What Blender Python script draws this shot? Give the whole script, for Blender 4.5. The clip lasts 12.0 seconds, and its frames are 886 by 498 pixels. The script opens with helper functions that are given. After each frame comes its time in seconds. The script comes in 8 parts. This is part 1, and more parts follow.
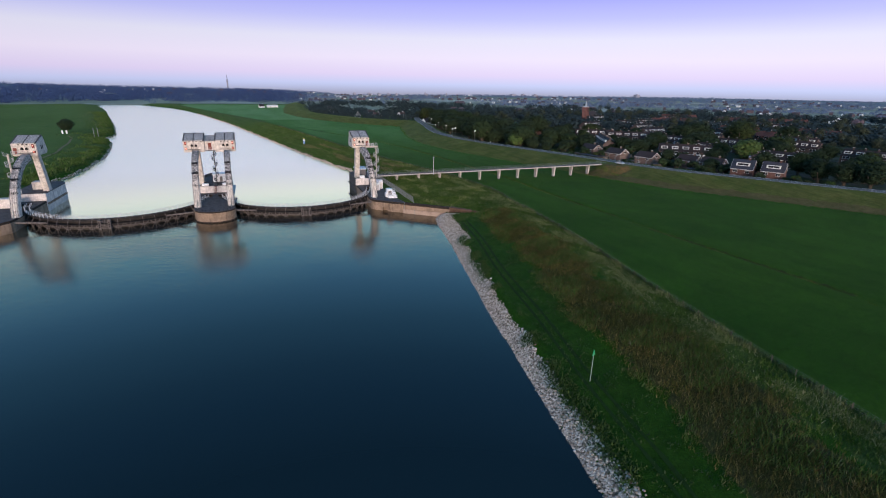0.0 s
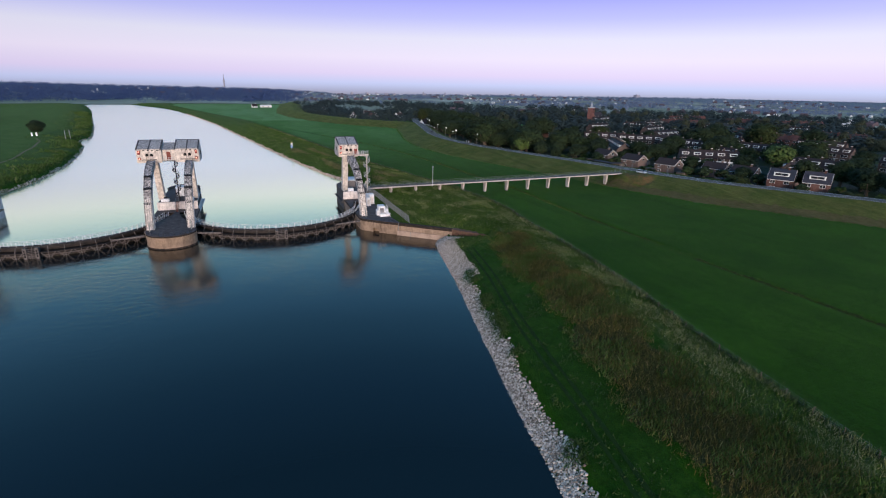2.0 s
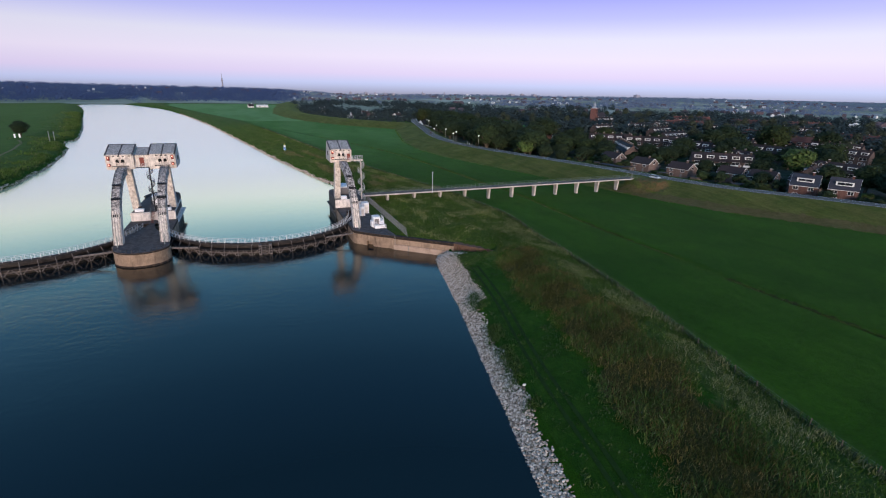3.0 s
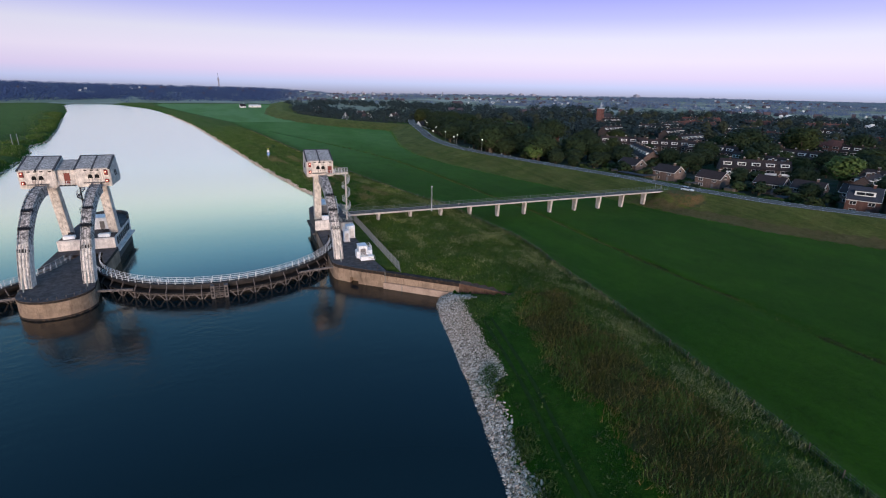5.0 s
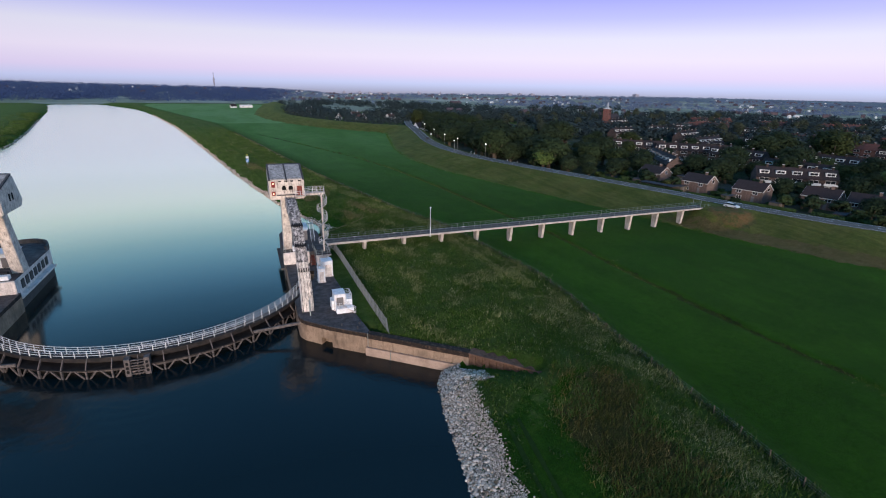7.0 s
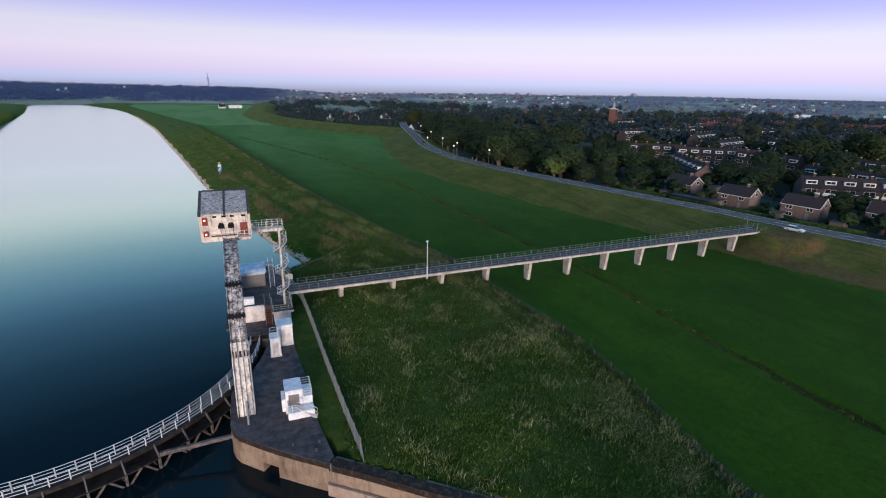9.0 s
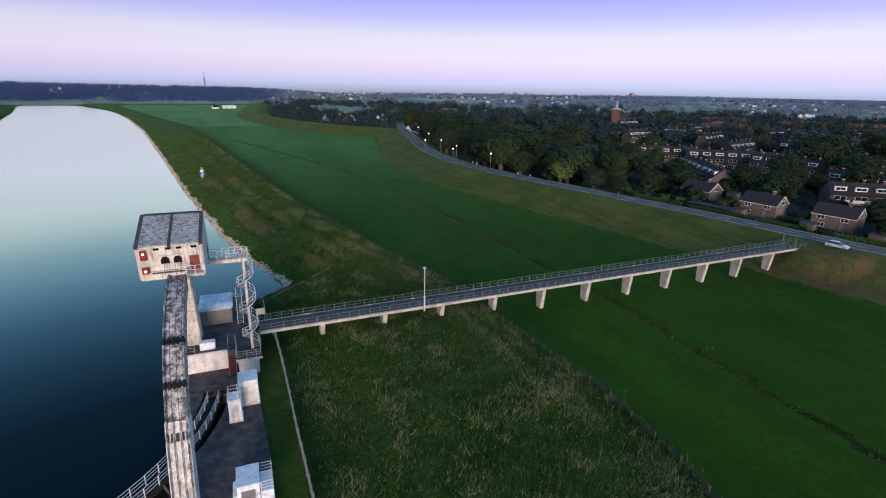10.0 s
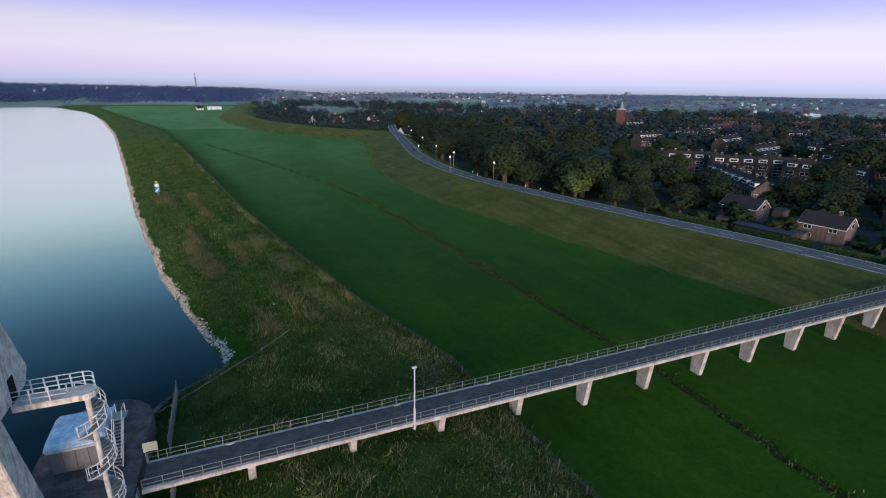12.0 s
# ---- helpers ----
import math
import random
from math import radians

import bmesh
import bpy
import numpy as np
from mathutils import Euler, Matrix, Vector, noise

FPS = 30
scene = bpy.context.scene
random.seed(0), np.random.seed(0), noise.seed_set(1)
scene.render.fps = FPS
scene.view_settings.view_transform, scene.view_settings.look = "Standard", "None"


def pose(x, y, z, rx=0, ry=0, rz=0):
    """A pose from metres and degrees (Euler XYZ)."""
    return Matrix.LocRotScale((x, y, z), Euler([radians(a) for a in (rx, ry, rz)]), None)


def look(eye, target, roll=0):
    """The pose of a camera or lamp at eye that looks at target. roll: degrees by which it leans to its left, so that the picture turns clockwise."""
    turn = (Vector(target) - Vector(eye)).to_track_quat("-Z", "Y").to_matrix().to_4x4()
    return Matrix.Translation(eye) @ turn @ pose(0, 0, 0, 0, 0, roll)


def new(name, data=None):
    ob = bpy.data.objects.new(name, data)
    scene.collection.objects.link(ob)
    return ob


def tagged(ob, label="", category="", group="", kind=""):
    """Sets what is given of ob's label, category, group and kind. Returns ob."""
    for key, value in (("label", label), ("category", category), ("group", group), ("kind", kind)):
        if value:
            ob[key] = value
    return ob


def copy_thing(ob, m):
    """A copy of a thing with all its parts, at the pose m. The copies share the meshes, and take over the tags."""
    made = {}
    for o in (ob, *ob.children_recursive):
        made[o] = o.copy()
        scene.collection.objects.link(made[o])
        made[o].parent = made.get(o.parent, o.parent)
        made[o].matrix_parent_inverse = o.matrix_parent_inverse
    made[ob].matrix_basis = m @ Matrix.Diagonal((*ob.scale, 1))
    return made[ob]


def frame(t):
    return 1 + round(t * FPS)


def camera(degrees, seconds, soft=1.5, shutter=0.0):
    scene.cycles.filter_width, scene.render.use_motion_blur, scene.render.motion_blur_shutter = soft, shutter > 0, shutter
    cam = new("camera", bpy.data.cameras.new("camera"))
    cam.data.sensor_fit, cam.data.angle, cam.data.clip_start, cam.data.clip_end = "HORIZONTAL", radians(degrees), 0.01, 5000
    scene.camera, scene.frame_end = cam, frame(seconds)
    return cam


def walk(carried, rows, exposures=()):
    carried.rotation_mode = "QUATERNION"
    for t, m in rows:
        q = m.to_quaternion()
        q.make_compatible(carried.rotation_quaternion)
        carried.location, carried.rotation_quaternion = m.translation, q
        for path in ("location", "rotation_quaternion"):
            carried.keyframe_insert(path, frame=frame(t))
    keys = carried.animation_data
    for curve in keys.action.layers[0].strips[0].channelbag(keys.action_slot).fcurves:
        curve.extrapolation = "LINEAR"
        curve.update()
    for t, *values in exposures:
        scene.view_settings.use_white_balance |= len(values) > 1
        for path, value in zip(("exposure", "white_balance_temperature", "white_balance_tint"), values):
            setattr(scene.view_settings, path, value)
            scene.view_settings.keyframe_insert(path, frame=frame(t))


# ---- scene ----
cam = camera(83.0, 12.0, soft=1.1)
# seconds, eye x y z, yaw, pitch, roll
ROWS = [
    (0.0, -53.026, -205.659, 41.210, -25.093, -17.880, 1.080),
    (0.5, -50.206, -199.008, 41.211, -25.150, -17.886, 1.119),
    (1.0, -47.374, -192.331, 41.192, -25.205, -17.891, 1.153),
    (1.5, -44.531, -185.631, 41.155, -25.257, -17.897, 1.184),
    (2.0, -41.675, -178.908, 41.101, -25.307, -17.903, 1.211),
    (2.5, -38.805, -172.164, 41.031, -25.357, -17.909, 1.234),
    (3.0, -35.920, -165.400, 40.949, -25.406, -17.915, 1.253),
    (3.5, -33.020, -158.618, 40.855, -25.455, -17.922, 1.269),
    (4.0, -30.104, -151.820, 40.751, -25.506, -17.928, 1.281),
    (4.5, -27.170, -145.006, 40.639, -25.559, -17.935, 1.288),
    (5.0, -24.219, -138.179, 40.520, -25.614, -17.941, 1.293),
    (5.5, -21.248, -131.340, 40.397, -25.672, -17.948, 1.293),
    (6.0, -18.258, -124.490, 40.271, -25.734, -17.955, 1.289),
    (6.5, -15.247, -117.631, 40.144, -25.800, -17.962, 1.282),
    (7.0, -12.214, -110.765, 40.017, -25.872, -17.969, 1.271),
    (7.5, -9.159, -103.892, 39.893, -25.949, -17.977, 1.256),
    (8.0, -6.080, -97.015, 39.772, -26.034, -17.984, 1.237),
    (8.5, -2.978, -90.135, 39.657, -26.125, -17.992, 1.214),
    (9.0, 0.150, -83.253, 39.550, -26.225, -18.000, 1.188),
    (9.5, 3.303, -76.371, 39.451, -26.333, -18.007, 1.158),
    (10.0, 6.484, -69.490, 39.364, -26.451, -18.015, 1.124),
    (10.5, 9.692, -62.613, 39.289, -26.578, -18.024, 1.086),
    (11.0, 12.928, -55.739, 39.228, -26.717, -18.032, 1.044),
    (11.5, 16.194, -48.872, 39.184, -26.867, -18.040, 0.999),
    (12.0, 19.490, -42.012, 39.157, -27.029, -18.049, 0.949),
]


def heading(x, y, z, yaw, pitch, roll):
    yaw, pitch = radians(yaw), radians(pitch)
    way = Vector((-math.sin(yaw) * math.cos(pitch), math.cos(yaw) * math.cos(pitch), math.sin(pitch)))
    return look((x, y, z), Vector((x, y, z)) + way, roll)


walk(cam, [(row[0], heading(*row[1:])) for row in ROWS])

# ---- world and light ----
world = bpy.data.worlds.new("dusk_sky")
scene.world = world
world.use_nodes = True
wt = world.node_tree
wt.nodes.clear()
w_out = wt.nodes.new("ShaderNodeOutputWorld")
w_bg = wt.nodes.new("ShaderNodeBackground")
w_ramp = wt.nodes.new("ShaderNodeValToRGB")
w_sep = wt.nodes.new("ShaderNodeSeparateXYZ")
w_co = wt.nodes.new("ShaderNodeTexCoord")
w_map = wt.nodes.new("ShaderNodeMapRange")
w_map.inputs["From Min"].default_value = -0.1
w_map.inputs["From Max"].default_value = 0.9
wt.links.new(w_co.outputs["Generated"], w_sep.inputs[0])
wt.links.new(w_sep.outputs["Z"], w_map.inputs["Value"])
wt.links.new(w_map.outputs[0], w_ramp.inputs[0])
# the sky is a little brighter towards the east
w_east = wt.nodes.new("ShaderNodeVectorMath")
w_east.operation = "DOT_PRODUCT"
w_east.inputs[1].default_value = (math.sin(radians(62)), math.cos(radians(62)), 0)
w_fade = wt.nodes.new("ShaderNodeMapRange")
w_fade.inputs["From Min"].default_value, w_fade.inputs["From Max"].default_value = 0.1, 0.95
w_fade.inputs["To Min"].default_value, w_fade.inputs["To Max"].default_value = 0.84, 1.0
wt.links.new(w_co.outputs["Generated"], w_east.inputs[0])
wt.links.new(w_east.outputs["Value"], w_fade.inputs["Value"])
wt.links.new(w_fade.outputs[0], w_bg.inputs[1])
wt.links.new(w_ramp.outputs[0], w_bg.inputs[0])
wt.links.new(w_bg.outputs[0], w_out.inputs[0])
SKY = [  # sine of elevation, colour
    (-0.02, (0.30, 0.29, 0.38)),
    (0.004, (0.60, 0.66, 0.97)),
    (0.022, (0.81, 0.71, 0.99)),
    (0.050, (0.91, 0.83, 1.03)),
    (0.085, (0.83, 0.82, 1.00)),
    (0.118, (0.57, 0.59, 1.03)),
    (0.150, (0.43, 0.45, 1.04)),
    # stops 0.166 to 0.285, above the view, are lifted to brighten the water
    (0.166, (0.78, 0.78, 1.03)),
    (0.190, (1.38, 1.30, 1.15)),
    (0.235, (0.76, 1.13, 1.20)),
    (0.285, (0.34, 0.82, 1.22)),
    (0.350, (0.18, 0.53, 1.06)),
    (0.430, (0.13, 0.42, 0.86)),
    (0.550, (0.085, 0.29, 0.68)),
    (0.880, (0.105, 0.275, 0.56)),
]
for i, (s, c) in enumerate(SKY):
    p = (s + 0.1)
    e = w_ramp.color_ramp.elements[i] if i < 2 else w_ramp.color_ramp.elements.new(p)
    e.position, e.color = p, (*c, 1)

sun = new("sun", bpy.data.lights.new("sun", "SUN"))
sun.data.energy, sun.data.angle, sun.data.color = 3.7, radians(20), (1.0, 0.80, 0.69)
sun.matrix_world = look((0, 0, 100), (0 + math.cos(radians(8)) * 60 * 0.30, math.cos(radians(8)) * 60 * 0.95, 100 - 60 * math.sin(radians(8))))

# ---- materials ----


def material(name, base, rough=0.8, metal=0.0, spec=0.3):
    m = bpy.data.materials.new(name)
    m.use_nodes = True
    b = m.node_tree.nodes["Principled BSDF"]
    b.inputs["Base Color"].default_value = (*base, 1)
    b.inputs["Roughness"].default_value = rough
    b.inputs["Metallic"].default_value = metal
    b.inputs["Specular IOR Level"].default_value = spec
    return m


class Nodes:
    """Short hand for adding nodes to a material."""

    def __init__(self, m):
        self.t = m.node_tree
        self.b = self.t.nodes["Principled BSDF"]

    def add(self, kind, **values):
        n = self.t.nodes.new(kind)
        for k, v in values.items():
            n.inputs[k.replace("_", " ")].default_value = v
        return n

    def link(self, a, b):
        self.t.links.new(a, b)

    def coords(self, kind="Object", scale=(1, 1, 1)):
        c = self.t.nodes.new("ShaderNodeTexCoord")
        m = self.t.nodes.new("ShaderNodeMapping")
        m.inputs["Scale"].default_value = scale
        self.link(c.outputs[kind], m.inputs[0])
        return m.outputs[0]

    def noise(self, co, scale, detail=4.0, rough=0.6):
        n = self.add("ShaderNodeTexNoise", Scale=scale, Detail=detail, Roughness=rough)
        self.link(co, n.inputs["Vector"])
        return n.outputs[0]

    def ramp(self, f, stops):
        r = self.t.nodes.new("ShaderNodeValToRGB")
        for i, (p, c) in enumerate(stops):
            c = c if isinstance(c, tuple) else (c, c, c)
            e = r.color_ramp.elements[i] if i < 2 else r.color_ramp.elements.new(p)
            e.position, e.color = p, (*c, 1)
        self.link(f, r.inputs[0])
        return r.outputs[0]

    def mix(self, f, a, b, mode="MIX"):
        n = self.t.nodes.new("ShaderNodeMix")
        n.data_type, n.blend_type = "RGBA", mode
        for i, v in ((0, f), (6, a), (7, b)):
            if isinstance(v, tuple):
                n.inputs[i].default_value = (*v, 1)
            elif isinstance(v, (int, float)):
                n.inputs[i].default_value = v
            else:
                self.link(v, n.inputs[i])
        return n.outputs[2]

    def attr(self, name):
        a = self.t.nodes.new("ShaderNodeAttribute")
        a.attribute_name = name
        return a.outputs["Fac"]

    def random(self):
        return self.t.nodes.new("ShaderNodeObjectInfo").outputs["Random"]

    def bump(self, h, strength=0.4, distance=0.05):
        n = self.add("ShaderNodeBump", Strength=strength, Distance=distance)
        self.link(h, n.inputs["Height"])
        self.link(n.outputs[0], self.b.inputs["Normal"])

    def colour(self, c):
        self.link(c, self.b.inputs["Base Color"])


def concrete(name, light, dark, stain=0.5, streak=True, scale=0.7, fineness=2.2):
    """Weathered concrete: blotches, streaks down the face and fine grain."""
    m = material(name, light, 0.85)
    n = Nodes(m)
    co = n.coords()
    blot = n.ramp(n.noise(co, scale, 6, 0.65), [(0.42, 0.0), (0.66, 1.0)])
    c = n.mix(blot, light, tuple(0.55 * a + 0.45 * b for a, b in zip(light, dark)))
    if streak:
        st = n.ramp(n.noise(n.coords(scale=(fineness, fineness, 0.16)), 1.6, 5, 0.7), [(0.5, 0.0), (0.72, 1.0)])
        c = n.mix(n.mix(1.0, st, (stain, stain, stain), "MULTIPLY"), c, dark)
    # lichen and rust blotches with ragged edges
    rag = n.ramp(n.noise(co, 1.7, 9, 0.72), [(0.53, 0.0), (0.60, 1.0)])
    c = n.mix(n.mix(1.0, rag, (0.55 * stain, 0.55 * stain, 0.55 * stain), "MULTIPLY"), c, tuple(0.5 * a * k + 0.5 * b for a, b, k in zip(light, dark, (0.75, 0.62, 0.52))))
    fine = n.noise(co, 14, 4, 0.7)
    c = n.mix(0.35, c, n.ramp(fine, [(0.3, 0.35), (0.7, 1.0)]), "MULTIPLY")
    n.colour(c)
    n.bump(fine, 0.4, 0.03)
    return m


def speckled(name, dark, light, scale=2.6, lo=0.44, hi=0.6, rough=0.85):
    """Old surface with lichen patches."""
    m = material(name, dark, rough)
    n = Nodes(m)
    co = n.coords()
    f = n.ramp(n.noise(co, scale, 8, 0.75), [(lo, 0.0), (hi, 1.0)])
    c = n.mix(f, dark, light)
    c = n.mix(0.4, c, n.ramp(n.noise(co, 0.5, 3), [(0.35, 0.45), (0.65, 1.0)]), "MULTIPLY")
    n.colour(c)
    n.bump(n.noise(co, 9, 5), 0.4, 0.03)
    return m


def plain(name, base, rough=0.6, metal=0.0, vary=0.35, scale=3.0, spec=0.3):
    """Paint or metal with slight dirt."""
    m = material(name, base, rough, metal, spec)
    n = Nodes(m)
    co = n.coords()
    c = n.mix(vary, base, n.ramp(n.noise(co, scale, 5, 0.65), [(0.3, 0.35), (0.7, 1.15)]), "MULTIPLY")
    n.colour(c)
    return m


MAT_PALE = concrete("pale_concrete", (0.84, 0.755, 0.67), (0.075, 0.052, 0.045), 0.75, True, 0.9)
MAT_BLOCK = concrete("block_concrete", (0.88, 0.80, 0.74), (0.14, 0.11, 0.10), 0.40)
MAT_WALL = concrete("river_wall_concrete", (0.37, 0.265, 0.185), (0.05, 0.035, 0.025), 0.6, True, 0.35, 0.7)
MAT_WET = concrete("wet_pier_concrete", (0.10, 0.095, 0.09), (0.02, 0.02, 0.02), 0.7)
MAT_COPING = speckled("stained_coping", (0.022, 0.016, 0.013), (0.15, 0.095, 0.06), 1.6, 0.5, 0.72)
MAT_LEG = speckled("lichen_concrete", (0.075, 0.070, 0.072), (0.76, 0.71, 0.67), 1.7, 0.42, 0.60)
MAT_LEGLOW = concrete("leg_foot_concrete", (0.92, 0.85, 0.78), (0.035, 0.03, 0.028), 0.98, True, 1.3, 3.2)
MAT_ROOF = speckled("roof_bitumen", (0.13, 0.128, 0.125), (0.62, 0.61, 0.59), 2.6, 0.38, 0.66)
MAT_RIB = speckled("roof_edge", (0.05, 0.05, 0.055), (0.16, 0.16, 0.17), 3.0, 0.5, 0.7)
MAT_DECK = speckled("deck_asphalt", (0.058, 0.048, 0.047), (0.170, 0.145, 0.138), 0.7, 0.42, 0.72)
MAT_BRIDGE = concrete("bridge_concrete", (0.66, 0.59, 0.53), (0.10, 0.08, 0.07), 0.55)
MAT_LANE = speckled("bridge_asphalt", (0.062, 0.056, 0.054), (0.125, 0.114, 0.108), 1.2, 0.4, 0.7)
MAT_STEEL = plain("galvanised_steel", (0.27, 0.29, 0.275), 0.5, 0.4)
MAT_BRIDGERAIL = plain("bridge_rail_steel", (0.19, 0.225, 0.20), 0.55, 0.2)
MAT_RAIL = plain("pale_rail_paint", (0.62, 0.63, 0.64), 0.5, 0.1)
MAT_GATE = speckled("gate_steel", (0.012, 0.011, 0.011), (0.05, 0.04, 0.036), 1.0, 0.4, 0.7, 0.7)
MAT_TRUSS = speckled("truss_steel", (0.065, 0.058, 0.056), (0.24, 0.20, 0.185), 1.5, 0.4, 0.7, 0.65)
MAT_BLACK = plain("black_steel", (0.018, 0.018, 0.02), 0.55, 0.2)
# near-black that stands for the shade within openings, laid on closed panels
MAT_HOLE = material("opening_shade", (0.008, 0.008, 0.008), 1.0)
MAT_RED = plain("red_signal_paint", (0.20, 0.018, 0.015), 0.5)
MAT_DOOR = plain("rust_red_door", (0.20, 0.045, 0.03), 0.6)
MAT_WHITE = plain("white_cabinet_paint", (0.86, 0.87, 0.88), 0.6, 0.0, 0.5, 1.6)
MAT_SHEDROOF = speckled("shed_roof_felt", (0.42, 0.53, 0.60), (0.82, 0.89, 0.93), 1.3, 0.4, 0.65)
MAT_SHED = plain("shed_panel_grey", (0.19, 0.175, 0.17), 0.7)
MAT_PILE = speckled("rusty_sheet_pile", (0.10, 0.055, 0.035), (0.22, 0.13, 0.09), 1.2, 0.4, 0.7)
MAT_CHAIN = plain("fence_wire", (0.22, 0.24, 0.24), 0.6, 0.3)
MAT_WOOD = plain("weathered_post", (0.12, 0.10, 0.075), 0.85)


def lamp_material(name, colour, strength):
    m = material(name, colour, 0.4)
    b = m.node_tree.nodes["Principled BSDF"]
    b.inputs["Emission Color"].default_value = (*colour, 1)
    b.inputs["Emission Strength"].default_value = strength
    return m


MAT_GLOW = lamp_material("signal_lens_glow", (1.0, 0.42, 0.30), 3.0)
MAT_LAMP = lamp_material("street_lamp_glow", (1.0, 0.97, 0.92), 1.8)


def stone_material():
    m = material("riprap_stone", (0.4, 0.36, 0.32), 0.9)
    n = Nodes(m)
    co = n.coords("Object")
    g = n.t.nodes.new("ShaderNodeNewGeometry")
    c = n.ramp(g.outputs["Random Per Island"], [(0.0, (0.11, 0.080, 0.056)), (0.3, (0.38, 0.29, 0.215)), (0.65, (0.68, 0.54, 0.42)), (1.0, (0.90, 0.78, 0.65))])
    c = n.mix(0.4, c, n.ramp(n.noise(co, 5, 4), [(0.3, 0.4), (0.7, 1.1)]), "MULTIPLY")
    n.colour(c)
    return m


def single_stone_material():
    m = material("riprap_stone_single", (0.4, 0.36, 0.32), 0.9)
    n = Nodes(m)
    co = n.coords("Object")
    c = n.ramp(n.random(), [(0.0, (0.11, 0.080, 0.056)), (0.3, (0.38, 0.29, 0.215)), (0.65, (0.68, 0.54, 0.42)), (1.0, (0.90, 0.78, 0.65))])
    c = n.mix(0.4, c, n.ramp(n.noise(co, 5, 4), [(0.3, 0.4), (0.7, 1.1)]), "MULTIPLY")
    n.colour(c)
    return m


def blade_material(name, stops):
    m = material(name, stops[0][1], 0.95, 0.0, 0.04)
    n = Nodes(m)
    g = n.t.nodes.new("ShaderNodeNewGeometry")
    c = n.ramp(g.outputs["Random Per Island"], stops)
    patch = n.ramp(n.noise(n.coords(), 0.13, 5, 0.65), [(0.35, (0.62, 0.70, 0.60)), (0.52, (1.0, 1.0, 1.0)), (0.66, (1.38, 1.26, 1.12))])
    n.colour(n.mix(0.9, c, patch, "MULTIPLY"))
    return m


def leaf_material(name, dark, light):
    m = material(name, dark, 0.85, 0.0, 0.15)
    n = Nodes(m)
    g = n.t.nodes.new("ShaderNodeNewGeometry")
    c = n.ramp(g.outputs["Random Per Island"], [(0.0, dark), (1.0, light)])
    tint = n.ramp(n.random(), [(0.0, (0.70, 0.80, 0.85)), (0.5, (1.0, 1.0, 1.0)), (0.85, (1.2, 1.25, 1.0)), (1.0, (1.4, 1.15, 0.85))])
    n.colour(n.mix(1.0, c, tint, "MULTIPLY"))
    return m


MAT_STONES = stone_material()
MAT_STONE = single_stone_material()
MAT_REED = blade_material("dry_reed", [(0.0, (0.070, 0.060, 0.018)), (0.3, (0.120, 0.098, 0.034)), (0.55, (0.034, 0.066, 0.010)), (0.78, (0.095, 0.092, 0.028)), (1.0, (0.230, 0.190, 0.090))])
MAT_BANKWEED = blade_material("bank_weeds", [(0.0, (0.046, 0.098, 0.018)), (0.55, (0.078, 0.130, 0.032)), (0.9, (0.095, 0.130, 0.044)), (1.0, (0.18, 0.185, 0.10))])
MAT_TUSSOCK = blade_material("rough_grass", [(0.0, (0.030, 0.074, 0.010)), (0.62, (0.054, 0.102, 0.017)), (0.9, (0.105, 0.140, 0.040)), (1.0, (0.26, 0.27, 0.15))])
MAT_BLEACHED = blade_material("bleached_grass", [(0.0, (0.070, 0.110, 0.030)), (0.55, (0.135, 0.160, 0.062)), (1.0, (0.32, 0.32, 0.19))])
MAT_PLUME = blade_material("reed_plumes", [(0.0, (0.066, 0.088, 0.030)), (0.5, (0.112, 0.115, 0.048)), (1.0, (0.235, 0.215, 0.125))])
MAT_LEAF = leaf_material("tree_leaves", (0.015, 0.027, 0.012), (0.036, 0.054, 0.024))
MAT_LEAF_PALE = leaf_material("pale_tree_leaves", (0.035, 0.066, 0.018), (0.095, 0.130, 0.045))
# leaf green greyed and lifted to paint haze over the farther trees
MAT_LEAF_HAZE = leaf_material("hazed_tree_leaves", (0.024, 0.038, 0.032), (0.046, 0.066, 0.056))
MAT_HEDGE = leaf_material("hedge_leaves", (0.02, 0.04, 0.014), (0.06, 0.095, 0.03))
MAT_BARK = plain("bark", (0.10, 0.08, 0.06), 0.9)


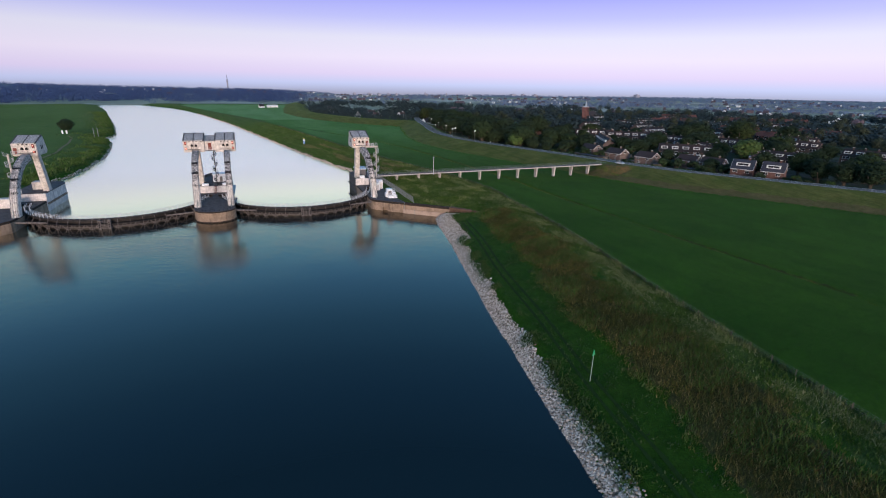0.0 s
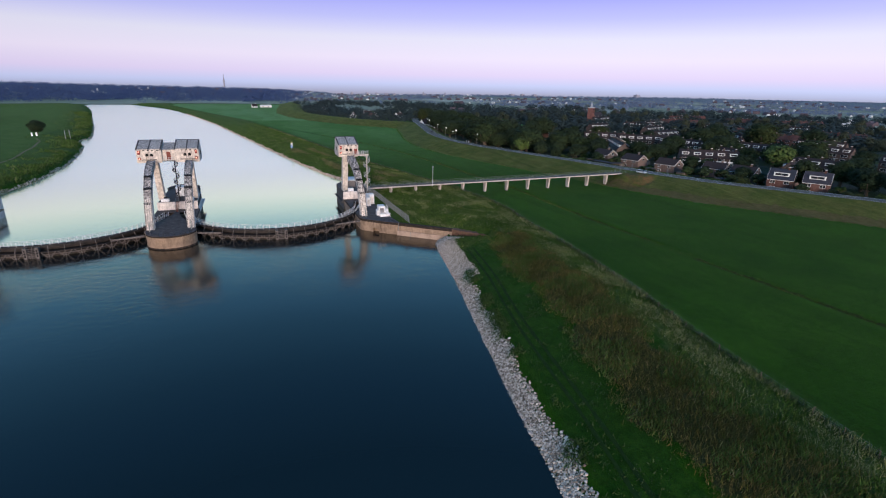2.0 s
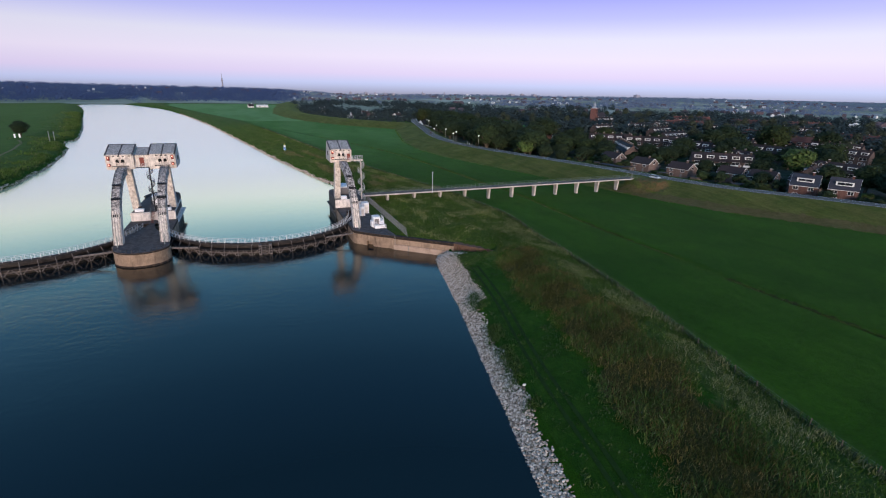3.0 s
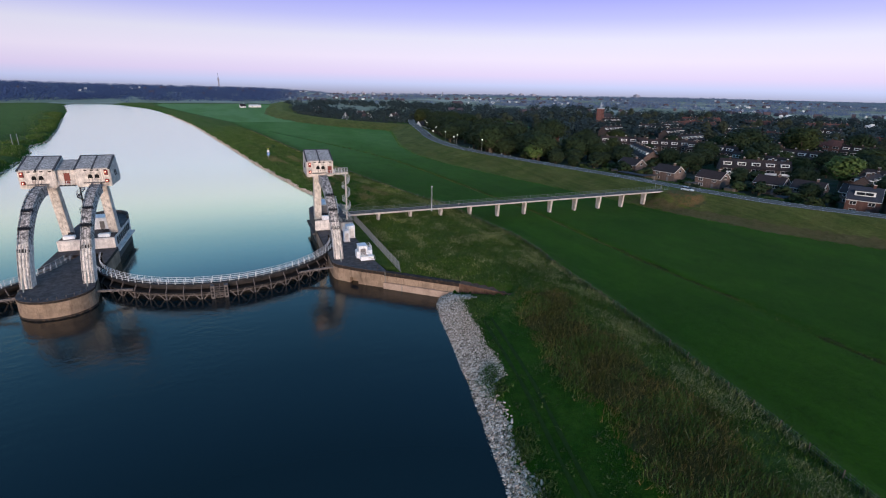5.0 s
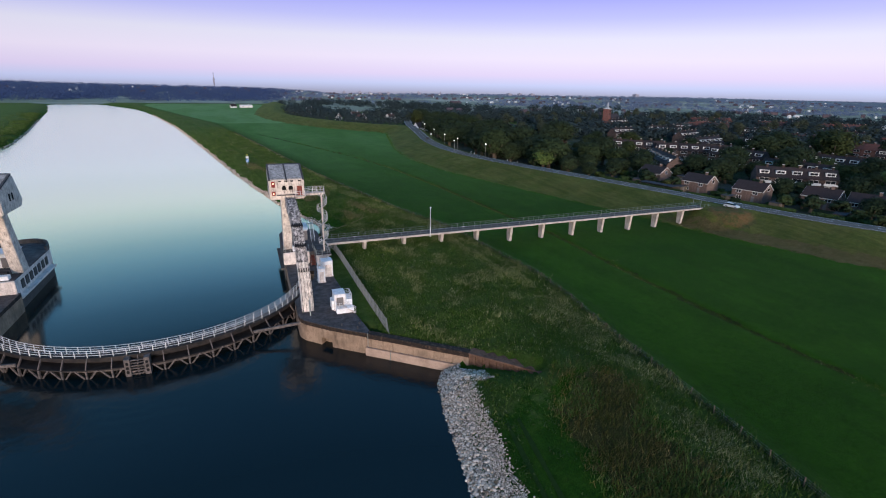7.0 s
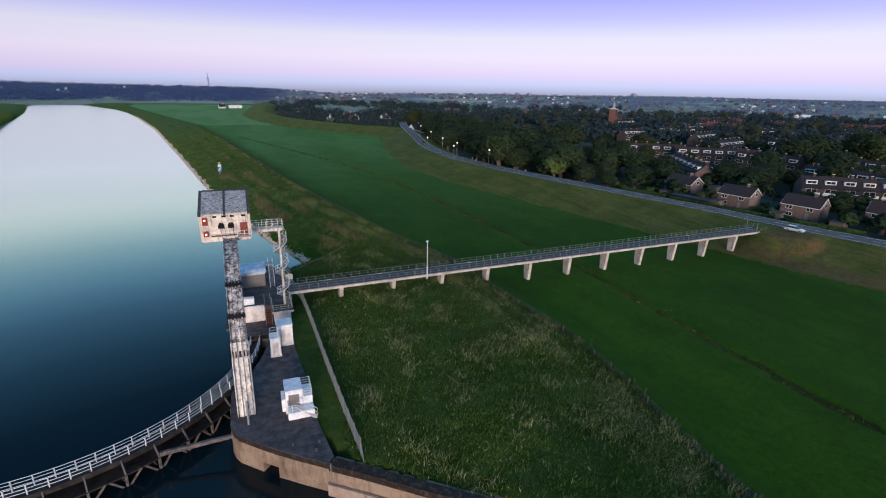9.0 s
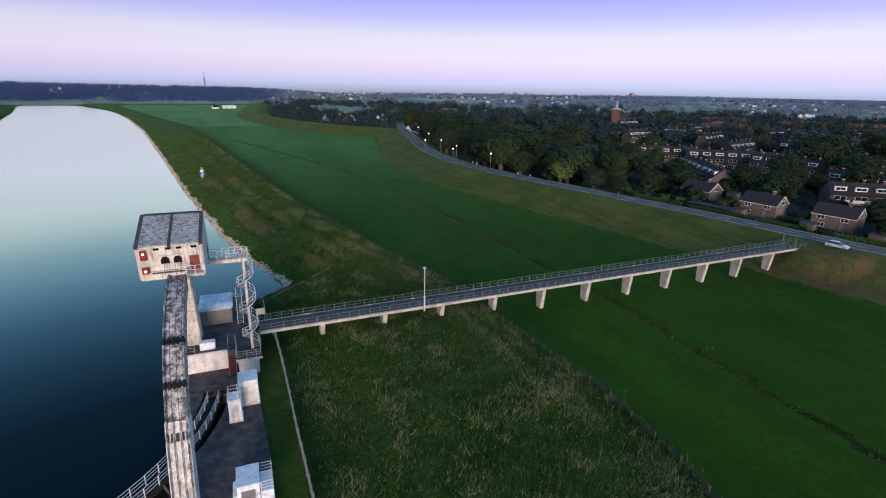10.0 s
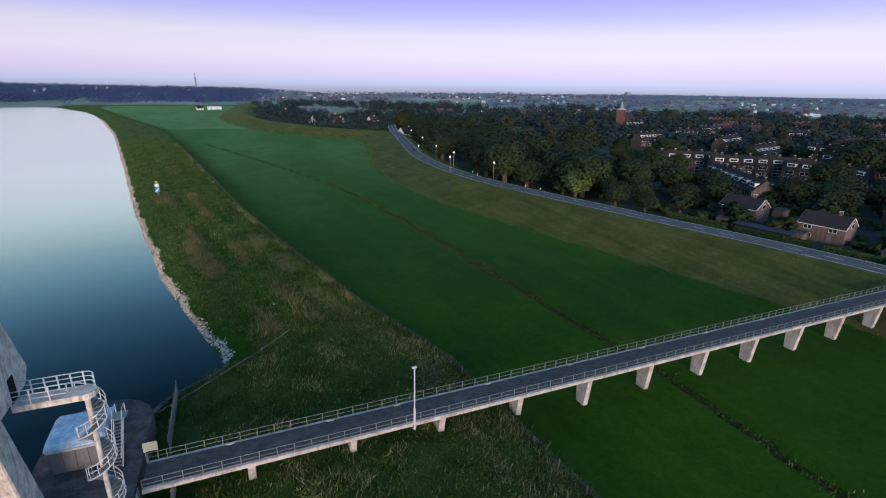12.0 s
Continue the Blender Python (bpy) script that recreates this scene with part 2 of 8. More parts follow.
def ground_material():
    m = material("grassland", (0.04, 0.09, 0.02), 0.95, 0.0, 0.06)
    n = Nodes(m)
    co = n.coords()
    big = n.noise(co, 0.02, 4, 0.55)
    mid = n.noise(co, 0.35, 6, 0.7)
    fine = n.noise(co, 3.5, 6, 0.75)
    mow = n.noise(n.coords(scale=(1.0, 0.05, 1.0)), 0.25, 3, 0.6)
    meadow = n.mix(n.ramp(big, [(0.35, 0.0), (0.65, 1.0)]), (0.019, 0.074, 0.003), (0.034, 0.102, 0.005))
    meadow = n.mix(0.5, meadow, n.ramp(mow, [(0.3, 0.7), (0.7, 1.15)]), "MULTIPLY")
    berm = n.mix(n.ramp(mid, [(0.35, 0.0), (0.65, 1.0)]), (0.014, 0.058, 0.003), (0.034, 0.090, 0.008))
    reed = n.mix(n.ramp(mid, [(0.35, 0.0), (0.65, 1.0)]), (0.042, 0.058, 0.014), (0.090, 0.082, 0.030))
    rough = n.mix(n.ramp(mid, [(0.4, 0.0), (0.7, 1.0)]), (0.040, 0.084, 0.011), (0.088, 0.126, 0.032))
    dike = n.mix(n.ramp(n.noise(co, 0.12, 6, 0.65), [(0.35, 0.0), (0.65, 1.0)]), (0.074, 0.102, 0.021), (0.128, 0.134, 0.038))
    turned = n.coords(scale=(1.0, 0.045, 1.0))
    turned.node.inputs["Rotation"].default_value = (0, 0, radians(-14))
    dike = n.mix(0.7, dike, n.ramp(n.noise(turned, 0.55, 4, 0.65), [(0.3, (0.55, 0.60, 0.55)), (0.7, (1.35, 1.22, 1.2))]), "MULTIPLY")
    town = n.mix(n.ramp(n.noise(co, 0.05, 5, 0.6), [(0.4, 0.0), (0.6, 1.0)]), (0.030, 0.045, 0.020), (0.075, 0.075, 0.07))
    # fields, woods and hill have grey-blue haze put into their colours
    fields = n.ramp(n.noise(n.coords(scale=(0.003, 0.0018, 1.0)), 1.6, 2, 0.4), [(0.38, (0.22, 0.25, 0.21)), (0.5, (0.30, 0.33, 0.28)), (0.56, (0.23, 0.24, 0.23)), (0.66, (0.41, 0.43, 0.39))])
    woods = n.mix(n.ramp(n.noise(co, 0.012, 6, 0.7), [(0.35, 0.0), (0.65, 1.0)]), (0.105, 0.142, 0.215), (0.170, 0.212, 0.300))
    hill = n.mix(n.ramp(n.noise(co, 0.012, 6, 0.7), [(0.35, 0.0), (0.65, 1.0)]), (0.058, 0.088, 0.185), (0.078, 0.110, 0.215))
    # meadow paled for haze, the lift put into its colour
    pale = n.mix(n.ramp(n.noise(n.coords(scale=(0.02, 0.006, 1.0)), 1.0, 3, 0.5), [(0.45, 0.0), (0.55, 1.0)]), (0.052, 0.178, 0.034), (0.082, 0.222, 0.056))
    soil = n.mix(n.ramp(mid, [(0.4, 0.0), (0.6, 1.0)]), (0.17, 0.10, 0.045), (0.075, 0.085, 0.03))
    # a lighter green far field, its colour also lifted for haze
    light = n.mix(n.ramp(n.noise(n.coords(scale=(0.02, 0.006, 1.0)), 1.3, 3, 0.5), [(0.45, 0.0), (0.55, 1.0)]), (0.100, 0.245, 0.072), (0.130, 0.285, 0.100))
    worn = n.mix(n.ramp(mid, [(0.35, 0.0), (0.65, 1.0)]), (0.085, 0.075, 0.028), (0.125, 0.100, 0.045))
    mud = (0.030, 0.038, 0.010)
    c = meadow
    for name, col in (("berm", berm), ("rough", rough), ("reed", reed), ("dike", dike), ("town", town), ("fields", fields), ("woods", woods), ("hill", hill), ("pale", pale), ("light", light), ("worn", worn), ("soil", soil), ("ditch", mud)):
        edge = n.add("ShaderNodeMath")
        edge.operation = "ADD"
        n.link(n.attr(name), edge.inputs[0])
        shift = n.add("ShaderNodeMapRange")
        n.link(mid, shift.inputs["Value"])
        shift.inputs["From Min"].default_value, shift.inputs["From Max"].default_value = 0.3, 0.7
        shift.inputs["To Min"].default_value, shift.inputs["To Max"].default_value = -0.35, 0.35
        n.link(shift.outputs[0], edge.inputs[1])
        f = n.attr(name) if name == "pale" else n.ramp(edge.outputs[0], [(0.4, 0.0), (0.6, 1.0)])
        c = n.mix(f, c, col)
    patchy = n.noise(co, 0.9, 5, 0.7)
    c = n.mix(0.6, c, n.ramp(patchy, [(0.3, (0.62, 0.55, 0.6)), (0.55, (1.0, 1.0, 1.0)), (0.75, (1.35, 1.2, 1.3))]), "MULTIPLY")
    c = n.mix(0.5, c, n.ramp(n.noise(co, 0.09, 4, 0.6), [(0.3, 0.62), (0.7, 1.2)]), "MULTIPLY")
    c = n.mix(0.75, c, n.ramp(fine, [(0.25, 0.35), (0.75, 1.35)]), "MULTIPLY")
    n.colour(c)
    n.b.inputs["Sheen Weight"].default_value, n.b.inputs["Sheen Roughness"].default_value = 0.035, 0.4
    n.b.inputs["Sheen Tint"].default_value = (0.50, 0.80, 0.28, 1)
    n.bump(fine, 0.9, 0.25)
    return m


def water_material():
    """Mirror-calm above the weir, rippled below it; the gloss grows towards grazing views."""
    m = material("river_water", (0.003, 0.012, 0.016), 1.0, 0.0, 0.0)
    n = Nodes(m)
    co = n.coords()
    sep = n.add("ShaderNodeSeparateXYZ")
    n.link(co, sep.inputs[0])

    def along(stops):
        """A value that follows the river's length (y)."""
        f = n.add("ShaderNodeMapRange")
        n.link(sep.outputs["Y"], f.inputs["Value"])
        f.inputs["From Min"].default_value, f.inputs["From Max"].default_value = -200.0, 200.0
        return n.ramp(f.outputs[0], [((y + 200) / 400, v) for y, v in stops])
    chop = along([(-200, 0.14), (-110, 0.25), (-70, 0.8), (-33, 1.0), (-20, 0.05), (50, 0.03)])
    a = n.noise(n.coords(scale=(1.0, 0.6, 1.0)), 1.3, 5, 0.6)
    b = n.noise(co, 0.045, 4, 0.55)
    swirl = n.add("ShaderNodeTexWave", Scale=0.10, Distortion=16.0, Detail=3.0, Detail_Scale=1.2)
    swirl.wave_type = "RINGS"
    n.link(n.coords(scale=(1.0, 1.0, 0.0)), swirl.inputs["Vector"])
    h = n.mix(0.14, a, swirl.outputs[0])
    calm = n.ramp(b, [(0.35, 0.25), (0.65, 1.0)])
    h = n.mix(1.0, n.mix(1.0, h, calm, "MULTIPLY"), chop, "MULTIPLY")
    n.bump(h, 0.7, 0.15)
    gloss = n.add("ShaderNodeBsdfGlossy", Color=(1.0, 0.975, 0.85, 1.0))
    n.link(along([(-200, 0.07), (-90, 0.07), (-60, 0.08), (-30, 0.08), (-20, 0.12), (30, 0.14), (150, 0.21)]), gloss.inputs["Roughness"])
    n.link(n.b.inputs["Normal"].links[0].from_socket, gloss.inputs["Normal"])
    graze = n.add("ShaderNodeLayerWeight", Blend=0.5)
    still = n.ramp(graze.outputs["Facing"], [(0.0, 0.008), (0.36, 0.013), (0.50, 0.034), (0.57, 0.095), (0.63, 0.19), (0.735, 0.47), (0.80, 0.77), (0.86, 0.95), (1.0, 1.0)])
    rippled = n.ramp(graze.outputs["Facing"], [(0.0, 0.020), (0.36, 0.031), (0.50, 0.067), (0.57, 0.102), (0.63, 0.152), (0.735, 0.28), (0.80, 0.41), (1.0, 0.80)])
    f = n.mix(along([(-200, 0.0), (-36, 0.0), (-24, 1.0), (200, 1.0)]), rippled, still)
    mixer = n.add("ShaderNodeMixShader")
    n.link(f, mixer.inputs[0])
    n.link(n.b.outputs[0], mixer.inputs[1])
    n.link(gloss.outputs[0], mixer.inputs[2])
    n.link(mixer.outputs[0], n.t.nodes["Material Output"].inputs["Surface"])
    return m


MAT_GROUND = ground_material()
MAT_WATER = water_material()
MAT_ROAD = speckled("road_asphalt", (0.088, 0.085, 0.080), (0.155, 0.150, 0.136), 0.6, 0.35, 0.7, 0.95)

# ---- mesh helpers ----


def part(name, bm, mat, parent=None, label=""):
    """Links a bmesh as one mesh object, under parent where one is given."""
    me = bpy.data.meshes.new(name)
    bm.normal_update()
    bm.to_mesh(me)
    bm.free()
    me.materials.append(mat)
    ob = new(name, me)
    if parent:
        ob.parent = parent
    if label:
        tagged(ob, label)
    return ob


def child(name, me, parent, m=None):
    """One more object on shared mesh data."""
    ob = new(name, me)
    ob.parent = parent
    if m is not None:
        ob.matrix_basis = m
    return ob


def thing(name, label, category, m=Matrix(), group="", kind=""):
    ob = new(name)
    ob.empty_display_size = 0.3
    ob.matrix_basis = m
    return tagged(ob, label, category, group, kind)


def array_mesh(name, verts, faces, mat):
    me = bpy.data.meshes.new(name)
    verts = np.asarray(verts, dtype=np.float32)
    faces = np.asarray(faces, dtype=np.int32)
    k = faces.shape[1]
    me.vertices.add(len(verts))
    me.vertices.foreach_set("co", verts.ravel())
    me.loops.add(faces.size)
    me.loops.foreach_set("vertex_index", faces.ravel())
    me.polygons.add(len(faces))
    me.polygons.foreach_set("loop_start", np.arange(0, faces.size, k, dtype=np.int32))
    me.polygons.foreach_set("loop_total", np.full(len(faces), k, dtype=np.int32))
    me.update(calc_edges=True)
    me.materials.append(mat)
    return me


def box(bm, x0, x1, y0, y1, z0, z1):
    v = [bm.verts.new(c) for c in ((x0, y0, z0), (x1, y0, z0), (x1, y1, z0), (x0, y1, z0), (x0, y0, z1), (x1, y0, z1), (x1, y1, z1), (x0, y1, z1))]
    for f in ((3, 2, 1, 0), (4, 5, 6, 7), (0, 1, 5, 4), (1, 2, 6, 5), (2, 3, 7, 6), (3, 0, 4, 7)):
        bm.faces.new([v[i] for i in f])
    return bm


def boxed(*args, bevel=0.0):
    bm = box(bmesh.new(), *args)
    if bevel:
        bmesh.ops.bevel(bm, geom=bm.edges[:], offset=bevel, segments=2, affect="EDGES")
    return bm


def prism(bm, outline, lo, hi, axis="z"):
    """An outline of points drawn out from lo to hi along an axis."""
    def at(p, h):
        return (p[0], p[1], h) if axis == "z" else (h, p[0], p[1]) if axis == "x" else (p[0], h, p[1])
    a = [bm.verts.new(at(p, lo)) for p in outline]
    b = [bm.verts.new(at(p, hi)) for p in outline]
    n = len(outline)
    bm.faces.new(a[::-1])
    bm.faces.new(b)
    for i in range(n):
        bm.faces.new((a[i], a[(i + 1) % n], b[(i + 1) % n], b[i]))
    bmesh.ops.recalc_face_normals(bm, faces=bm.faces[:])
    return bm


def tube(bm, pts, r, n=6, closed=False):
    """A round bar along a path."""
    pts = [Vector(p) for p in pts]
    rings = []
    for i, p in enumerate(pts):
        a = pts[max(i - 1, 0)]
        b = pts[min(i + 1, len(pts) - 1)]
        d = (b - a).normalized()
        u = d.cross(Vector((0, 0, 1)))
        u = u.normalized() if u.length > 1e-4 else Vector((1, 0, 0))
        w = d.cross(u)
        rings.append([bm.verts.new(p + (u * math.cos(2 * math.pi * k / n) + w * math.sin(2 * math.pi * k / n)) * r) for k in range(n)])
    for a, b in zip(rings, rings[1:]):
        for k in range(n):
            bm.faces.new((a[k], a[(k + 1) % n], b[(k + 1) % n], b[k]))
    bm.faces.new(rings[0][::-1])
    bm.faces.new(rings[-1])
    return bm


def bar(bm, a, b, w, h):
    """A square bar between two points."""
    a, b = Vector(a), Vector(b)
    d = (b - a).normalized()
    u = d.cross(Vector((0, 0, 1)))
    u = u.normalized() if u.length > 1e-3 else Vector((1, 0, 0))
    v = u.cross(d)
    q = [[bm.verts.new(p + u * i * w / 2 + v * j * h / 2) for i, j in ((-1, -1), (1, -1), (1, 1), (-1, 1))] for p in (a, b)]
    bm.faces.new(q[0][::-1])
    bm.faces.new(q[1])
    for k in range(4):
        bm.faces.new((q[0][k], q[0][(k + 1) % 4], q[1][(k + 1) % 4], q[1][k]))
    return bm


def railing(parent, pts, height=1.1, rails=3, gap=1.8, mat=None, r=0.035, name="railing"):
    """A railing along a path: rails in one part, each post a sub-part."""
    mat = mat or MAT_RAIL
    pts = [Vector(p) for p in pts]
    bm = bmesh.new()
    for k in range(rails):
        tube(bm, [p + Vector((0, 0, height * (k + 1) / rails)) for p in pts], r, 5)
    ob = part(name, bm, mat, parent)
    post = bmesh.new()
    box(post, -r * 1.3, r * 1.3, -r * 1.3, r * 1.3, 0, height)
    me = bpy.data.meshes.new("post")
    post.to_mesh(me)
    post.free()
    me.materials.append(mat)
    run = 0.0
    child("post", me, ob, Matrix.Translation(pts[0]))
    for a, b in zip(pts, pts[1:]):
        length = (b - a).length
        while run + gap <= length + 1e-6:
            run += gap
            child("post", me, ob, Matrix.Translation(a + (b - a) * (run / length)))
        run -= length
    return ob


def line(pts, v):
    """Piecewise straight line through (v, value) pairs."""
    return np.interp(v, [p[0] for p in pts], [p[1] for p in pts])

# ---- land ----
WATER = -2.35
BANK_RIGHT = [(-900, -260), (-400, -90), (-173, -17), (-148, -10.5), (-127, -5), (-113, -1), (-89, 6), (-67, 12), (-56, 14.6), (-52, 16.2), (-49.5, 17.9), (-48.5, 19.1), (-44, 14.5), (-40, 10.8), (-36, 8.5),
              (-33, 7.5), (-28, 7), (14, 7), (17, 10.8), (21.5, 13.0), (25, 15.8), (29.5, 19.3), (34, 20.7), (44, 18.5), (57, 15.5), (75, 11.5), (115, 6), (153, 1), (247, -9), (437, -30.5), (592, -54), (716, -75),
              (815, -100), (871, -124), (1100, -205), (1400, -340), (1500, -420)]
BANK_LEFT = [(-900, -400), (-400, -190), (-60, -124), (-30, -113), (30, -113), (50, -119), (71, -117), (102, -111), (151, -109), (206, -113), (240, -117), (262, -124), (280, -125), (303, -122), (399, -135), (603, -168), (732, -188),
             (870, -215), (946, -235), (1100, -320), (1400, -460), (1500, -560)]
FENCE = [(-300, -12), (-183, 17), (-163, 21), (-132, 28), (-108, 34.6), (-90, 38.5), (-64, 43.8), (-41, 48.4), (-28, 50.2), (-10, 49.2), (13, 48.8), (40, 43), (84, 36.5), (120, 32), (200, 25), (300, 16), (437, 2), (600, -36), (871, -95)]
RIDGE = [(-300, 3.9), (-110, 3.7), (-65, 3.1), (-45, 2.3), (20, 2.1), (120, 2.0), (300, 1.9)]
DITCH = [(-260, 66), (-125, 70), (-68, 71.5), (-28, 74), (0, 77), (38, 76), (81, 76), (131, 74), (173, 68), (260, 48), (330, 30)]
DIKE = [(420, -520), (300, -300), (215, -160), (185, -105), (163, -62), (151, -40), (143.5, -14), (138.5, 16), (132.3, 45), (124.5, 81), (118.5, 115), (117.5, 150), (124.5, 195), (141, 250), (156, 300), (155, 325), (135, 350),
        (114, 385), (94, 440), (82, 500), (78, 600), (100, 760), (140, 1000), (190, 1500)]
DIKE_TOP, LAND, MEADOW = 5.6, 1.3, 0.4


def rim(bear):
    """How far off the plain begins to fall away, by compass bearing."""
    return np.interp(bear, [-120, -4, 4, 9, 14, 20, 30, 40, 55, 80], [4300, 4300, 3900, 3100, 2300, 2400, 2850, 3200, 4200, 5000])


def path_distance(px, py, pts):
    """Signed distance to a path: positive on its right-hand side."""
    best = np.full(px.shape, 1e9)
    sign = np.ones(px.shape)
    for (ax, ay), (bx, by) in zip(pts, pts[1:]):
        dx, dy = bx - ax, by - ay
        t = np.clip(((px - ax) * dx + (py - ay) * dy) / (dx * dx + dy * dy), 0, 1)
        ex, ey = px - ax - t * dx, py - ay - t * dy
        d = np.hypot(ex, ey)
        s = np.where(ex * dy - ey * dx >= 0, 1.0, -1.0)
        closer = d < best
        best = np.where(closer, d, best)
        sign = np.where(closer, s, sign)
    return best * sign


def smooth(a, b, v):
    t = np.clip((v - a) / (b - a), 0, 1)
    return t * t * (3 - 2 * t)


def terrain(x, y):
    """Height of the land and its zones."""
    x, y = np.asarray(x, float), np.asarray(y, float)
    xr, xl, xf, ridge, xd = line(BANK_RIGHT, y), line(BANK_LEFT, y), line(FENCE, y), line(RIDGE, y), line(DITCH, y)
    along = ((x - 21.4) * 7.0 - (y + 51.4) * 8.5) / 11.0  # along the sheet piles
    piles = ((x - 21.4) * 8.5 + (y + 51.4) * 7.0) / 11.0  # distance behind them
    behind = np.maximum(((x - 8.8) * 12.3 + (y + 39.1) * 12.6) / 17.6, piles)  # behind the wing wall or the piles
    near_weir = smooth(0.2, 1.0, behind) * smooth(-70, -56, y) * (1 - smooth(21, 32, y))
    u = x - xr
    steep = 4.5 * (1 - near_weir) + 0.7 * near_weir
    foot = np.interp(u / steep, [-2.0, 0, 1.0], [-6.5, WATER, 0.0])
    foot = foot + near_weir * smooth(0.6, 1.2, u / steep) * np.interp(y, [-60, -50, -38], [0.7, 0.95, 1.1])
    berm_w = np.interp(y, [-200, -150, -130, -100, -66, -58, 34, 60], [16, 13.8, 14.5, 14.7, 13.5, 11, 8, 13]) * (1 - near_weir) + 3.0 * near_weir
    s = np.clip((u - berm_w) / np.maximum(xf - xr - berm_w, 2), 0, 1)
    rise = 1.2 * smooth(steep, berm_w, u) * (1 - near_weir) + 0.2 * near_weir * smooth(-50, -42, y)
    bump = (ridge - 1.2) * np.interp(s, [0, 0.22, 0.45, 0.8, 1.0], [0, 0.55, 1.0, 0.75, 0.55]) * smooth(0, 0.05, s)
    z = np.where(u < steep, foot, np.maximum(foot, 0) + rise + bump)
    past = x - xf
    fall = smooth(0, 7, past)
    z = np.where(past > 0, z * (1 - fall) + MEADOW * fall, z)
    ditch = np.exp(-((x - xd) / 0.9) ** 2) * (y < 330)
    z = z - 0.7 * ditch
    front = np.interp(along, [-2, 0, 11, 13], [-1.1, -0.9, 0.75, 3.0]) + 0.16 * np.maximum(-piles, 0)
    z = np.where((piles < 0.9) & (along > -2) & (along < 13) & (piles > -9), np.minimum(z, front), z)
    # dike
    d = path_distance(x, y, DIKE)
    slope_r = np.interp(-d, [0, 4.2, 22, 30], [DIKE_TOP, DIKE_TOP, MEADOW + 0.1, -9])
    slope_l = np.interp(d, [0, 4.4, 15, 24], [DIKE_TOP, DIKE_TOP, LAND + 0.2, -9])
    zd = np.where(d < 0, slope_r, slope_l)
    right = x > xr + 30
    z = np.where(right & (d > 0), LAND, z)
    z = np.where(right, np.maximum(z, zd), z)
    apron = 1 - smooth(7.5, 15, np.hypot((x - 136.5) * 0.9, y + 9.5))
    z = np.where(right, np.maximum(z, DIKE_TOP * apron), z)
    # far side of the river
    v = xl - x
    zl = np.interp(v, [-9, 0, 4, 22, 60, 200], [-6.5, WATER, 0.2, 1.4, 0.8, 0.6])
    z = np.where(x < 0.5 * (xl + xr), zl, z)
    # upper end of the river, pond, distance
    far = smooth(935, 975, y)
    z = z * (1 - far) + 1.0 * far
    pond = np.exp(-(((x + 460) / 280) ** 2 + ((y - 790) / 60) ** 2) * 2)
    z = z - 6.5 * smooth(0.45, 0.65, pond)
    dist = np.hypot(x + 20, y + 100)
    bear = np.degrees(np.arctan2(x + 20, y + 100))
    hill_top = np.interp(bear, [-120, -40, -20, -12, -4, 4], [28, 28, 22, 9, 3, 0])
    hill = smooth(2300, 4300, dist)
    lump = 0.90 + 0.10 * np.sin(x * 0.0031 + 1.0) * np.cos(y * 0.0023) + 0.05 * np.sin(x * 0.011 + y * 0.007)
    z = z + hill * hill_top * lump
    edge = rim(bear)
    z = z - np.maximum(dist - edge, 0) * 44 / edge
    zones = {}
    wob = 1.5 * np.sin(0.13 * y) + 1.1 * np.sin(0.31 * y + 0.2 * x) + 0.35 * np.sin(0.71 * y + 0.3 * x)
    on_right = (x > xr) & (u > 0)
    bank = on_right & (d < -20)
    zones["berm"] = np.where(bank & (u > 0), smooth(3, 4.5, u) * (1 - smooth(-1.5, 1.0, u - berm_w)) * (1 - near_weir), 0) + np.where(x < xl, 0.2 * smooth(0, 5, v), 0)
    zones["reed"] = np.where(bank, smooth(-3.0, 3.5, u - berm_w + 0.6 * wob) * (1 - smooth(0.42, 0.72, s + 0.05 * wob)) * (1 - smooth(-74, -56, y) * (1 - smooth(34, 50, y))), 0)
    zones["rough"] = np.where(bank & (u > steep), np.maximum(smooth(0.45, 0.7, s), smooth(-74, -56, y) * (1 - smooth(34, 50, y))) * (1 - smooth(-1, 1.5, past)), 0)
    upstream = smooth(34, 50, y)
    zones["berm"] = zones["berm"] * np.where(x > xr, 1 - 0.65 * upstream, 1)
    zones["rough"] = np.maximum(zones["rough"], np.where(bank & (u > 1.5), 0.62 * upstream * (1 - smooth(-1.5, 1.0, u - berm_w)), 0))
    zones["rough"] = np.where((x < xl) & (dist < 1100), 0.62 * smooth(0, 6, v) + 0.3 * (1 - smooth(8, 30, v)) * smooth(1, 4, v), zones["rough"])
    zones["rough"] = np.maximum(zones["rough"], 0.75 * upstream * zones["reed"])
    zones["reed"] = zones["reed"] * (1 - 0.9 * upstream)
    zones["dike"] = np.where(right, smooth(-24.5, -21.5, d) * (1 - smooth(20, 30, d)), 0)
    zones["town"] = np.where(right, smooth(13, 18, d) * (1 - smooth(650, 800, dist)) * (1 - smooth(280, 340, y - 0.5 * (x - 160))), 0)
    # distance zones, whose ground colours hold the haze
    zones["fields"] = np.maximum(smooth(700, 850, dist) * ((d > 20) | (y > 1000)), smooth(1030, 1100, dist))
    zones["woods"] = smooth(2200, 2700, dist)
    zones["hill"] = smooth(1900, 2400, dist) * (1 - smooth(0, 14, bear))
    # painted haze lift, growing upstream over the meadow
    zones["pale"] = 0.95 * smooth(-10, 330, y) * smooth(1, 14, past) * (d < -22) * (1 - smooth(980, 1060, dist))
